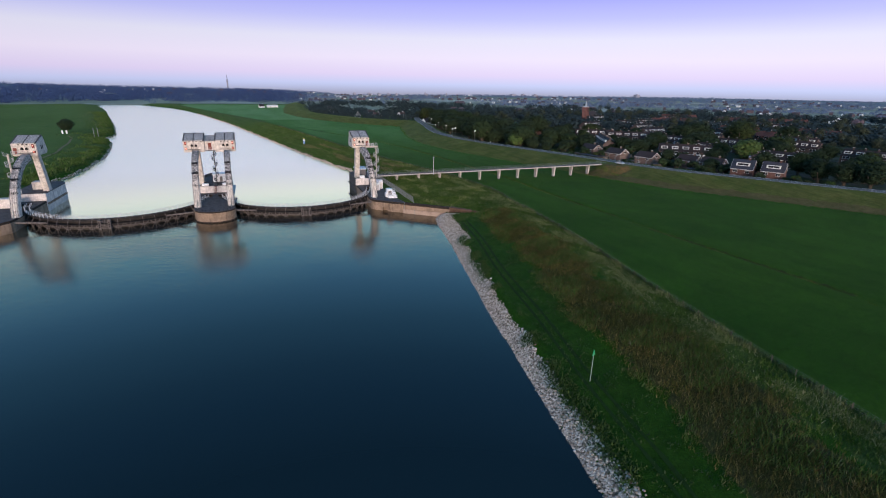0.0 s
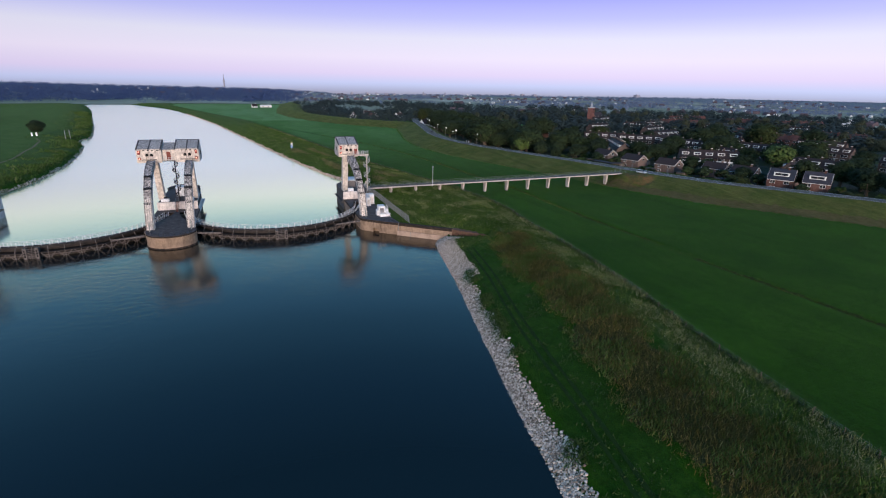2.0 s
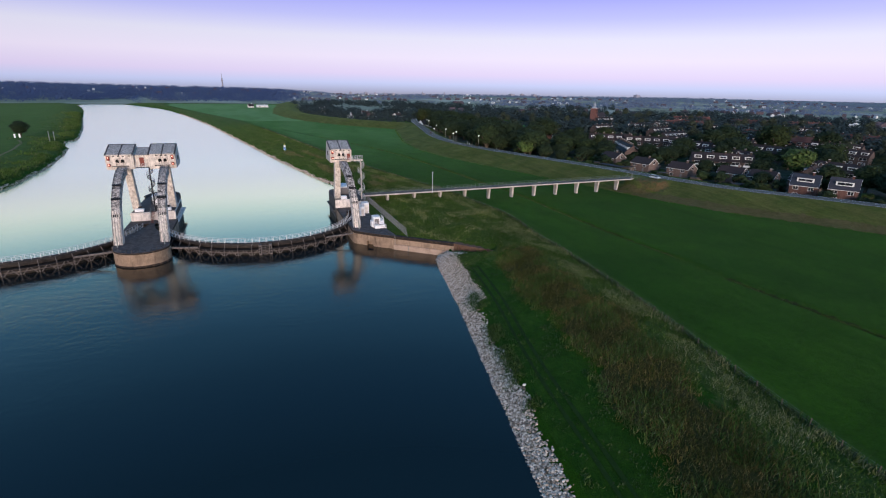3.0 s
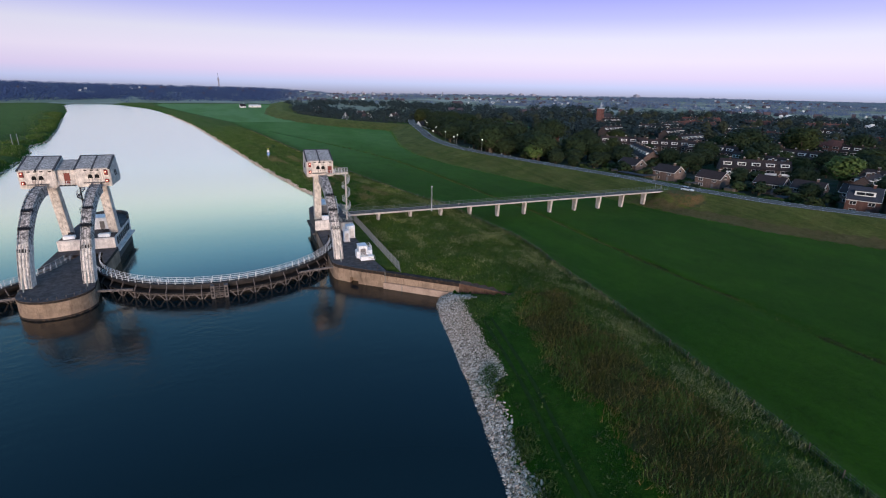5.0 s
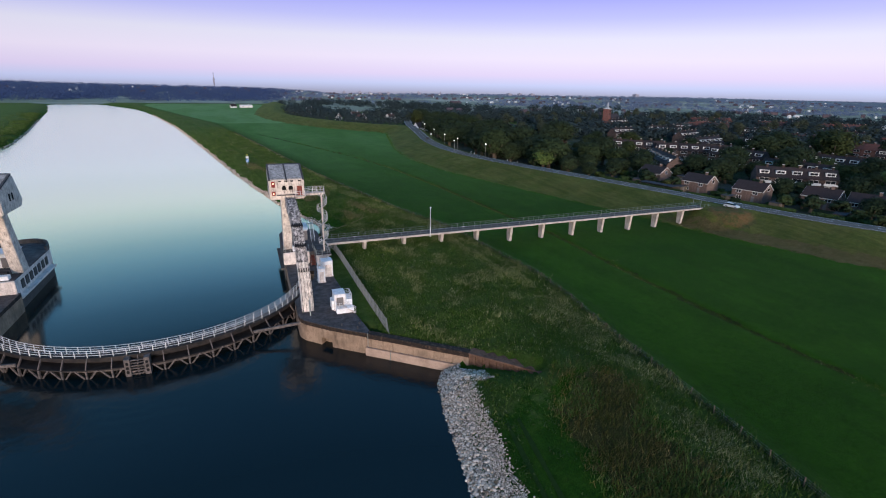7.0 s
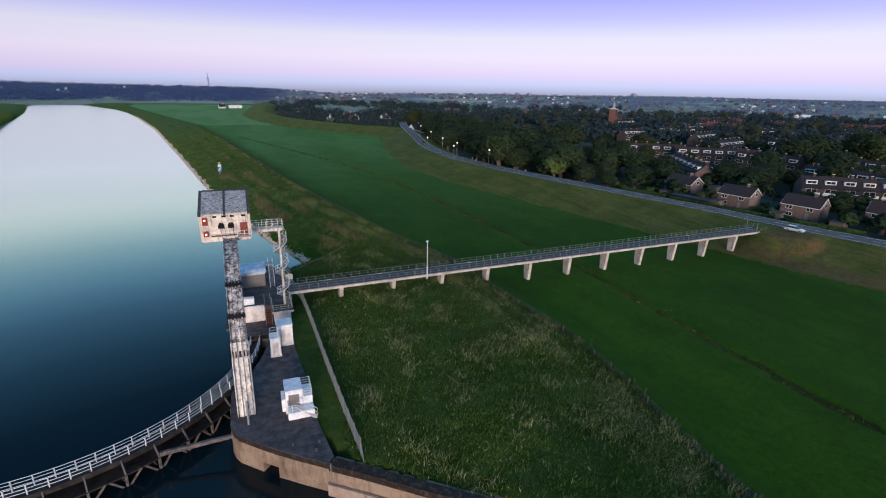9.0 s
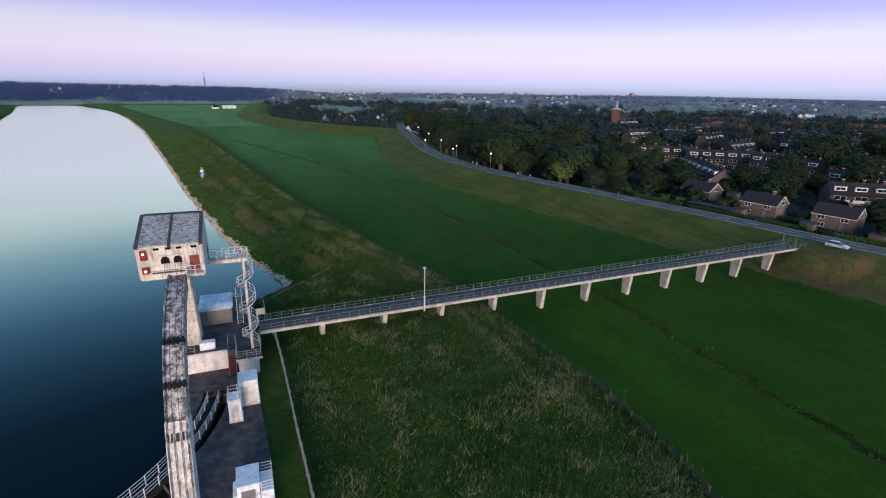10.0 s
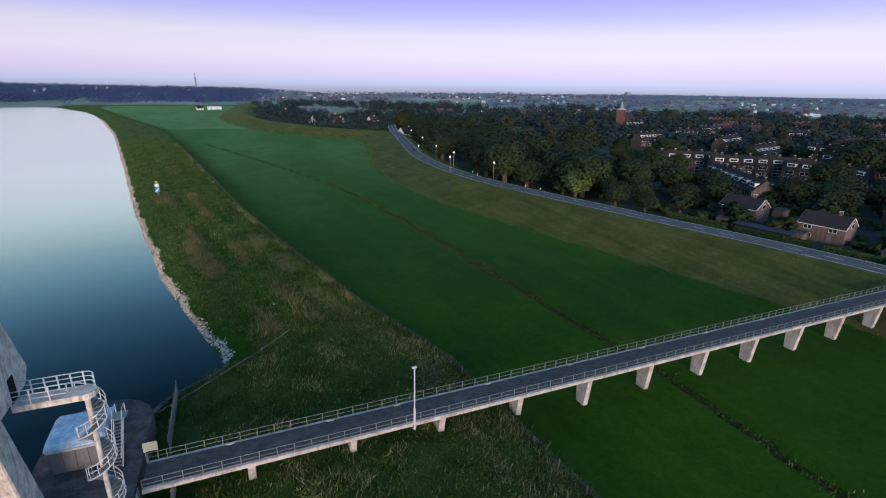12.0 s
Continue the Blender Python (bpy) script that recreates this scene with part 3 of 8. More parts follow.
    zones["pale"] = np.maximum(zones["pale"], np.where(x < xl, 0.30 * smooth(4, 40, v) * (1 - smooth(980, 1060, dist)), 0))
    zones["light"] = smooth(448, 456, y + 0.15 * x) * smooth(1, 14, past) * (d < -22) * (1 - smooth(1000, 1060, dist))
    zones["light"] = np.maximum(zones["light"], 1 - smooth(0.8, 1.0, np.hypot((x - 258) / 48, (y - 348) / 62)))
    zones["worn"] = np.where(right, smooth(-24.5, -22, d) * (1 - smooth(-19, -15, d)) * (1 - smooth(-40, 40, y)), 0)
    zones["soil"] = np.where(right, 1 - smooth(2.5, 9, np.hypot((x - 132), (y + 14.5) * 0.8)), 0) * (d < -3)
    zones["ditch"] = np.where(ditch > 0.45, 0.8, 0.0) * (x > xf)
    return z, zones


def spaced(parts):
    out = [parts[0][0]]
    for lo, hi, step in parts:
        n = max(1, round((hi - lo) / step))
        out += list(np.linspace(lo, hi, n + 1)[1:])
    return np.array(out)


def spread(lo, hi, first, growth):
    out, step = [lo], first
    while abs(out[-1]) < abs(hi):
        out.append(out[-1] + math.copysign(step, hi))
        step *= growth
    return out[1:-1] + [hi]


def build_ground():
    xs = np.concatenate([np.array(spread(-180, -4900, 8, 1.18))[::-1], spaced([(-180, -105, 2.5), (-105, -32, 2.0), (-32, 60, 1.25), (60, 72, 2), (72, 80, 0.8), (80, 180, 2.2)]), np.array(spread(180, 4900, 4, 1.12))])
    ys = np.concatenate([np.array(spread(-260, -4900, 12, 1.25))[::-1], spaced([(-260, -190, 4), (-190, -70, 2), (-70, 60, 1.25), (60, 150, 2), (150, 420, 4)]), np.array(spread(420, 4900, 4.5, 1.06))])
    gx, gy = np.meshgrid(xs, ys)
    z, zones = terrain(gx.ravel(), gy.ravel())
    fine = (np.hypot(gx.ravel(), gy.ravel()) < 500)
    rough = np.array([noise.noise((a * 0.23, b * 0.23, 0)) for a, b in zip(gx.ravel(), gy.ravel())])
    z = z + np.where(fine & (z > 0.6) & (z < 5.0), rough * 0.16, 0) + np.where(fine, rough * 0.03, 0)
    verts = np.stack([gx.ravel(), gy.ravel(), z], 1)
    w = len(xs)
    i = np.arange(len(ys) - 1)[:, None] * w + np.arange(w - 1)[None, :]
    i = i.ravel()
    faces = np.stack([i, i + 1, i + w + 1, i + w], 1)
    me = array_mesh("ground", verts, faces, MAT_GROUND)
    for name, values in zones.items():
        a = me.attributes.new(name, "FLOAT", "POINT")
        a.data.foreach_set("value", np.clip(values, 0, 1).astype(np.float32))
    me.shade_smooth()
    ob = new("ground", me)
    return tagged(ob, "green river meadows with reedy bank, dike and distant woods", "ground", kind="structure")


ground = build_ground()


def height(x, y):
    return float(terrain(np.array([x]), np.array([y]))[0][0])


def build_water():
    bm = bmesh.new()
    v = [bm.verts.new(c) for c in ((-900, -900, WATER), (60, -900, WATER), (60, 1600, WATER), (-900, 1600, WATER))]
    bm.faces.new(v)
    ob = part("water", bm, MAT_WATER)
    return tagged(ob, "calm dark river water mirroring the dusk sky", "water", kind="structure")


water = build_water()


def build_road():
    """Asphalt lane along the dike's crest, with pale edge strips."""
    pts = [Vector((x, y, 0)) for x, y in DIKE[1:15]] + [Vector((168, 340, 0)), Vector((190, 400, 0))]
    fine = []
    for i in range(len(pts) - 1):
        p0, p1, p2, p3 = pts[max(i - 1, 0)], pts[i], pts[i + 1], pts[min(i + 2, len(pts) - 1)]
        for k in range(8):
            t = k / 8
            fine.append(0.5 * ((2 * p1) + (p2 - p0) * t + (2 * p0 - 5 * p1 + 4 * p2 - p3) * t * t + (3 * p1 - p0 - 3 * p2 + p3) * t ** 3))
    fine.append(pts[-1])

    def strip(lo, hi, z, thick, name, mat, parent=None, dash=0):
        bm = bmesh.new()
        rows = []
        for i, p in enumerate(fine):
            d = (fine[min(i + 1, len(fine) - 1)] - fine[max(i - 1, 0)]).normalized()
            side = Vector((d.y, -d.x, 0))
            zz = max(z, height(p.x, p.y) + 0.03 + z - DIKE_TOP) if p.y > 315 else z
            rows.append([bm.verts.new(Vector((p.x, p.y, 0)) + side * lo + Vector((0, 0, zz - thick))), bm.verts.new(Vector((p.x, p.y, 0)) + side * lo + Vector((0, 0, zz))),
                         bm.verts.new(Vector((p.x, p.y, 0)) + side * hi + Vector((0, 0, zz))), bm.verts.new(Vector((p.x, p.y, 0)) + side * hi + Vector((0, 0, zz - thick)))])
        for i, (a, b) in enumerate(zip(rows, rows[1:])):
            if dash and i % 2:
                continue
            for k in range(3):
                bm.faces.new((a[k], a[k + 1], b[k + 1], b[k]))
        bmesh.ops.recalc_face_normals(bm, faces=bm.faces[:])
        return part(name, bm, mat, parent)
    road = strip(-3.4, 3.4, DIKE_TOP + 0.07, 0.4, "road", MAT_ROAD)
    tagged(road, "grey asphalt lane on the dike crest", "road", kind="structure")
    strip(-3.2, -3.05, DIKE_TOP + 0.08, 0.004, "edge_line", MAT_WHITE, road)
    strip(3.05, 3.2, DIKE_TOP + 0.08, 0.004, "edge_line", MAT_WHITE, road)
    strip(-0.06, 0.06, DIKE_TOP + 0.08, 0.004, "centre_line", MAT_WHITE, road, 1)
    return road


road = build_road()

# ---- the weir: its own axes, x along the weir, y upstream ----
WEIR = Matrix.Translation((3.25, 0, 0)) @ Matrix.Rotation(radians(-4.6), 4, "Z")
DECK, UPPER = 1.4, 4.0
GATE_R, GATE_Y = 28.0, -4.5
GATE_X = -25.0
PIER_X = -55.2
FAR_X = 2 * PIER_X
LEG_C, LEG_R = (-7.5, -2.0), 20.0


def leg_arc(radius, z0=DECK, n=22):
    """Points (y, z) of the lifting leg's curve, from its foot to under the house."""
    a0 = math.asin((z0 - LEG_C[1]) / radius)
    return [(LEG_C[0] - radius * math.cos(a0 + (math.pi / 2 - a0) * k / n), LEG_C[1] + radius * math.sin(a0 + (math.pi / 2 - a0) * k / n)) for k in range(n + 1)]


LEG_SKEW = 0.022  # the legs lean slightly inland towards their feet


def arc_strip(bm, x0, x1, outer, inner):
    rows = []
    for (yo, zo), (yi, zi) in zip(outer, inner):
        k = LEG_SKEW * (LEG_C[0] - yo)
        rows.append([bm.verts.new(c) for c in ((x0 + k, yo, zo), (x1 + k, yo, zo), (x1 + k, yi, zi), (x0 + k, yi, zi))])
    for a, b in zip(rows, rows[1:]):
        for k in range(4):
            bm.faces.new((a[k], a[(k + 1) % 4], b[(k + 1) % 4], b[k]))
    bm.faces.new(rows[0])
    bm.faces.new(rows[-1][::-1])
    bmesh.ops.recalc_face_normals(bm, faces=bm.faces[:])
    return bm


def lifting_house(tower, cx, light_side, door_side, rear=-0.3, drop=0.4):
    """One hoist house with its curved front leg and raking rear leg, at cx along the weir."""
    w = 3.4
    body = [(-7.45, 17.75), (-7.7, 21.75), (-1.0, 23.85), (-0.4, 23.6), (1.7, 18.9), (0.7, 17.75)]
    bm = prism(bmesh.new(), body, cx - w, cx + w, "x")
    bmesh.ops.bevel(bm, geom=bm.edges[:], offset=0.16, segments=2, affect="EDGES")
    house = part("hoist_house", bm, MAT_PALE, tower, "pale weathered concrete hoist house")
    # roof slope
    def slope(y, lift):
        return 21.78 + (y + 7.75) * (23.92 - 21.78) / 6.75 + lift
    for side in (-1, 1):
        bm = bmesh.new()
        x0, x1 = (cx - w + 0.35, cx - 0.16) if side < 0 else (cx + 0.16, cx + w - 0.35)
        prism(bm, [(-7.5, slope(-7.5, 0.0)), (-1.3, slope(-1.3, 0.0)), (-1.3, slope(-1.3, 0.1)), (-7.5, slope(-7.5, 0.1))], x0, x1, "x")
        part("roof_panel", bm, MAT_ROOF, house, "lichen-speckled grey roof panel")
    bm = bmesh.new()
    for x0, x1 in ((cx - w - 0.04, cx - w + 0.33), (cx - 0.14, cx + 0.14), (cx + w - 0.33, cx + w + 0.04)):
        prism(bm, [(-7.85, slope(-7.85, -0.05)), (-1.0, slope(-1.0, -0.05)), (-1.0, slope(-1.0, 0.16)), (-7.85, slope(-7.85, 0.16))], x0, x1, "x")
    part("roof_rib", bm, MAT_RIB, house, "dark roof edge and middle rib")
    bm = prism(bmesh.new(), [(-1.28, slope(-1.28, 0.0)), (-0.75, slope(-1.0, 0.0)), (-0.75, slope(-1.0, 0.15)), (-1.28, slope(-1.28, 0.15))], cx - w + 0.35, cx + w - 0.35, "x")
    part("roof_ridge", bm, MAT_RIB, house)
    # slots under the eaves
    for k in (-1.3, -0.1, 1.0, 2.5):
        part("vent_slot", boxed(cx + k - 0.28, cx + k + 0.28, -7.73, -7.62, 21.38, 21.62), MAT_HOLE, house)
    # cable ports
    for k in (-0.55, 0.75):
        bm = bmesh.new()
        pts = [(cx + k - 0.42, 19.75), (cx + k + 0.42, 19.75), (cx + k + 0.42, 20.25)] + [(cx + k + 0.34 * math.cos(a), 20.3 + 0.34 * math.sin(a)) for a in np.linspace(0.2, math.pi - 0.2, 7)] + [(cx + k - 0.42, 20.25)]
        prism(bm, pts, -7.72, -7.45, "y")
        part("cable_port", bm, MAT_HOLE, house, "dark arched cable opening")
        bm = bmesh.new()
        box(bm, cx + k - 0.55, cx + k + 0.55, -7.85, -7.6, 20.62, 20.78)
        part("port_hood", bm, MAT_PALE, house)
    # strip painted dark as a shadow gap, capped by the drip rail
    part("shadow_strip", boxed(cx - 2.0, cx + 2.0, -7.80, -7.45, 18.62, 18.86), MAT_RIB, house)
    part("drip_rail", boxed(cx - 2.0, cx + 2.0, -7.9, -7.5, 18.86, 18.95), MAT_PALE, house)
    # signal lights
    for z, hgt in ((20.95, 1.15), (19.1, 0.75)):
        lx = cx + light_side * 2.6
        lamp = part("signal_light", boxed(lx - 0.34, lx + 0.34, -8.0, -7.5, z - hgt / 2, z + hgt / 2, bevel=0.04), MAT_RED, house, "red signal light box with a glowing lens")
        bm = bmesh.new()
        bmesh.ops.create_cone(bm, cap_ends=True, segments=20, radius1=0.14, radius2=0.12, depth=0.14, matrix=pose(lx, -8.06, z + (0.18 if hgt > 1 else 0), 90, 0, 0))
        part("lens", bm, MAT_GLOW, lamp)
    if door_side:
        dx = cx + door_side * 2.45
        door = part("door", boxed(dx - 0.5, dx + 0.5, -7.72, -7.5, 18.55, 20.45), MAT_DOOR, house, "rust-red steel door")
        part("door_handle", boxed(dx - 0.42, dx - 0.34, -7.8, -7.7, 19.4, 19.6), MAT_BLACK, door)
        part("balcony", boxed(dx - 0.95, dx + 0.95, -8.6, -7.5, 18.38, 18.5), MAT_PALE, house)
        railing(house, [(dx - 0.95, -7.6, 18.5), (dx - 0.95, -8.55, 18.5), (dx + 0.95, -8.55, 18.5), (dx + 0.95, -7.6, 18.5)], 1.0, 2, 0.95)
    # side window
    sx = cx + light_side * w
    for k in (-3.6, -2.4):
        part("side_slot", boxed(sx - 0.06, sx + 0.06, k - 0.25, k + 0.25, 19.6, 20.9), MAT_HOLE, house)
    # front leg
    house.location.z = -drop
    lw, lx = 0.95, cx + 0.4
    outer, inner = leg_arc(LEG_R), leg_arc(LEG_R - 2.0)
    split = 7  # the paler foot ends at the lowest collar
    leg = part("front_leg", arc_strip(bmesh.new(), lx - lw, lx + lw, outer[split:], inner[split:]), MAT_LEG, tower, "curved lichen-stained concrete leg")
    part("leg_foot", arc_strip(bmesh.new(), lx - lw - 0.06, lx + lw + 0.06, [(y - 0.15, z) for y, z in outer[:split + 1]], [(y + 0.1, z) for y, z in inner[:split + 1]]), MAT_LEGLOW, leg, "pale streaked leg foot")
    # guide rails on the outer face
    for k in (-0.86, -0.3, 0.3, 0.86):
        last = None if abs(k) > 0.5 else split + 1  # the inner pair stops at the foot's top
        part("guide_rail", arc_strip(bmesh.new(), lx + k - 0.07, lx + k + 0.07, [(y - 0.08, z) for y, z in leg_arc(LEG_R + 0.2)][:last], leg_arc(LEG_R - 0.02)[:last]), MAT_LEG if last is None else MAT_LEGLOW, leg)
    # dark guide collars
    for degree in (31.0, 44.5, 57.5):
        a = radians(degree)
        yy, zz = LEG_C[0] - LEG_R * math.cos(a), LEG_C[1] + LEG_R * math.sin(a)
        bm = bmesh.new()
        lk = lx + LEG_SKEW * (LEG_C[0] - yy)
        for k in (-0.84, -0.42, 0.0, 0.42, 0.84):
            box(bm, lk + k - 0.13, lk + k + 0.13, -0.25, 0.15, -0.36, 0.36)
        box(bm, lk - 1.04, lk + 1.04, -0.1, 0.3, -0.2, 0.2)
        bmesh.ops.rotate(bm, verts=bm.verts[:], cent=(0, 0, 0), matrix=Matrix.Rotation(-a, 3, "X"))
        bmesh.ops.translate(bm, verts=bm.verts[:], vec=(0, yy, zz))
        part("guide_collar", bm, MAT_BLACK, leg, "dark cast guide collar")
    # hoist cables
    for k in (-0.72, -0.18, 0.38, 0.92):
        top = (cx + k, -7.6, 19.95)
        pts = [top] + [(lx - 0.1 + k + LEG_SKEW * (LEG_C[0] - y), y, z) for y, z in reversed(leg_arc(LEG_R + 0.45))][2:]
        part("cable", tube(bmesh.new(), pts, 0.024, 5), MAT_BLACK, leg)
    # rear leg
    rx = cx + rear
    bm = prism(bmesh.new(), [(-1.4, 17.6), (0.9, 17.6), (5.0, UPPER - 0.1), (2.0, UPPER - 0.1)], rx - 0.95, rx + 0.95, "x")
    bmesh.ops.bevel(bm, geom=bm.edges[:], offset=0.12, segments=1, affect="EDGES")
    part("rear_leg", bm, MAT_PALE, tower, "raking pale concrete leg")
    part("stay_post", tube(bmesh.new(), [(lx + 0.6, -29.2, DECK), (lx + 0.6, -28.3, DECK + 2.6)], 0.13, 8), MAT_STEEL, tower)
    return house


def gate_slot(cx, turn):
    """Slot for the gate's end: from the river face in along the inner curve and back along the outer one. turn: +1 where the pier lies at +x of the gate."""
    r0, r1 = GATE_R - 1.7, GATE_R + 1.5
    face = 24.0
    pts = []
    a0 = math.acos(face / r0)
    for k in range(9):
        a = 0.07 + (a0 - 0.07) * (8 - k) / 8
        pts.append((cx + turn * r0 * math.cos(a), GATE_Y - r0 * math.sin(a)))
    a1 = math.acos(face / r1)
    for k in range(9):
        a = 0.07 + (a1 - 0.07) * k / 8
        pts.append((cx + turn * r1 * math.cos(a), GATE_Y - r1 * math.sin(a)))
    return pts


def pier_body(pier, outline, z1, name="pier_body", mat=None, label="", notch=None):
    """Wall, coping and deck of a pier; notch: two corners on its edge and (depth, top) of a recess at the waterline."""
    low = list(outline)
    split = z1 - 0.75
    if notch:
        a, b, (depth, top) = notch
        d = (Vector(b) - Vector(a)).normalized()
        inward = Vector((-d.y, d.x)) * depth
        i = low.index(a)
        low[i + 1:i + 1] = [tuple(Vector(a) + inward), tuple(Vector(b) + inward)]
        part("upper_wall", prism(bmesh.new(), outline, top, split), mat or MAT_WALL, pier)
        split = top - 0.002
    ob = part(name, prism(bmesh.new(), low, -6.0, split), mat or MAT_WALL, pier, label)
    part("coping", prism(bmesh.new(), outline, z1 - 0.748, z1 - 0.06), MAT_COPING, pier, "dark rust-stained coping")
    bm = prism(bmesh.new(), outline, z1 - 0.058, z1)
    top = part("deck", bm, MAT_DECK, pier, "dark asphalt deck")
    return ob, top


def bollards(pier, spots):
    me = None
    for x, y in spots:
        bm = bmesh.new()
        bmesh.ops.create_cone(bm, cap_ends=True, segments=10, radius1=0.16, radius2=0.12, depth=0.45, matrix=pose(x, y, DECK + 0.22))
        part("bollard", bm, MAT_RIB, pier)


def bank_pier():
    pier = thing("abutment_pier", "concrete abutment pier with dark deck and curved gate slot", "pier", WEIR)
    left = gate_slot(GATE_X, 1)
    outline = [(-1.0, -0.92)] + left + [(-1.0, -28.6), (-0.75, -29.7), (-0.2, -30.8), (1.2, -32.2), (2.2, -33.2), (3.8, -34.7), (6.3, -36.8), (8.75, -38.75), (9.45, -37.8), (8.6, -30.7), (8.5, -22), (7.9, -12), (7.7, -0.92)]
    pier_body(pier, outline, DECK, label="stained pale concrete pier wall", notch=((2.2, -33.2), (3.8, -34.7), (1.3, -1.0)))
    # raised upstream part
    up = [(-1.3, -0.9), (-1.3, 14.5)] + [(3.4 - 4.7 * math.cos(a), 14.5 + 5.0 * math.sin(a)) for a in np.linspace(0.2, math.pi - 0.2, 9)] + [(8.0, 14.5), (8.0, -0.9)]
    bm = prism(bmesh.new(), up, -6, UPPER - 0.26)
    part("upper_pier", bm, MAT_WET, pier, "dark wet concrete flank")
    part("platform", prism(bmesh.new(), up, UPPER - 0.258, UPPER), MAT_DECK, pier, "dark asphalt platform")
    b = boxed(-1.4, 4.2, -1.35, -0.85, DECK, UPPER + 0.2, bevel=0.12)
    part("front_block", b, MAT_BLOCK, pier, "pale rounded concrete block")
    b = boxed(5.55, 8.2, -3.9, -0.95, DECK, UPPER - 0.35, bevel=0.12)
    part("stair_block", b, MAT_BLOCK, pier)
    part("landing", boxed(5.35, 8.6, -4.1, 2.4, UPPER - 0.32, UPPER + 0.02), MAT_DECK, pier)
    part("landing_edge", boxed(5.3, 8.65, -4.16, -4.04, UPPER - 0.34, UPPER - 0.02), MAT_PALE, pier)
    railing(pier, [(5.4, -0.5, UPPER + 0.02), (5.4, -4.0, UPPER + 0.02), (8.5, -4.0, UPPER + 0.02), (8.5, 2.2, UPPER + 0.02)], 1.05, 3, 1.2, MAT_STEEL)
    # steps down to the lower deck, in a slot of the platform
    for k in range(13):
        part("tread", boxed(4.32, 5.2, -3.3 + 0.3 * k, -3.0 + 0.3 * k, DECK + 0.2 * k + 0.14, DECK + 0.2 * k + 0.2), MAT_DOOR, pier)
    for x in (4.28, 5.24):
        part("stringer", bar(bmesh.new(), (x, -3.4, DECK + 0.1), (x, 0.6, UPPER + 0.05), 0.06, 0.25), MAT_DOOR, pier)
        part("stair_rail", tube(bmesh.new(), [(x, -3.4, DECK), (x, -3.4, DECK + 1.1), (x, 0.6, UPPER + 1.1), (x, 1.6, UPPER + 1.1), (x, 1.6, UPPER)], 0.035, 5), MAT_STEEL, pier)
    # winch by the rear leg's foot
    railing(pier, [(-1.15, 2.0, UPPER), (-1.15, -0.7, UPPER), (0.4, -0.7, UPPER)], 1.0, 2, 1.0, MAT_STEEL)
    w = part("winch_base", boxed(0.75, 2.7, 0.0, 1.1, UPPER, UPPER + 1.1, bevel=0.05), MAT_WHITE, pier, "white winch housing")
    bm = bmesh.new()
    for x in (1.3, 2.0):
        bmesh.ops.create_cone(bm, cap_ends=True, segments=14, radius1=0.55, radius2=0.55, depth=0.35, matrix=pose(x, 2.4, UPPER + 0.7, 0, 90, 0))
    part("winch_drum", bm, MAT_BLACK, w)
    part("winch_frame", boxed(0.9, 2.4, 1.5, 3.6, UPPER, UPPER + 0.5, bevel=0.04), MAT_BLACK, w, "dark winch frame")
    part("side_ledge", boxed(-2.1, -1.28, -0.9, 14.5, 0.2, 0.6), MAT_WET, pier)
    bollards(pier, [(5.5, -34.6), (7.8, -36.4), (8.3, -35.0)])
    return pier


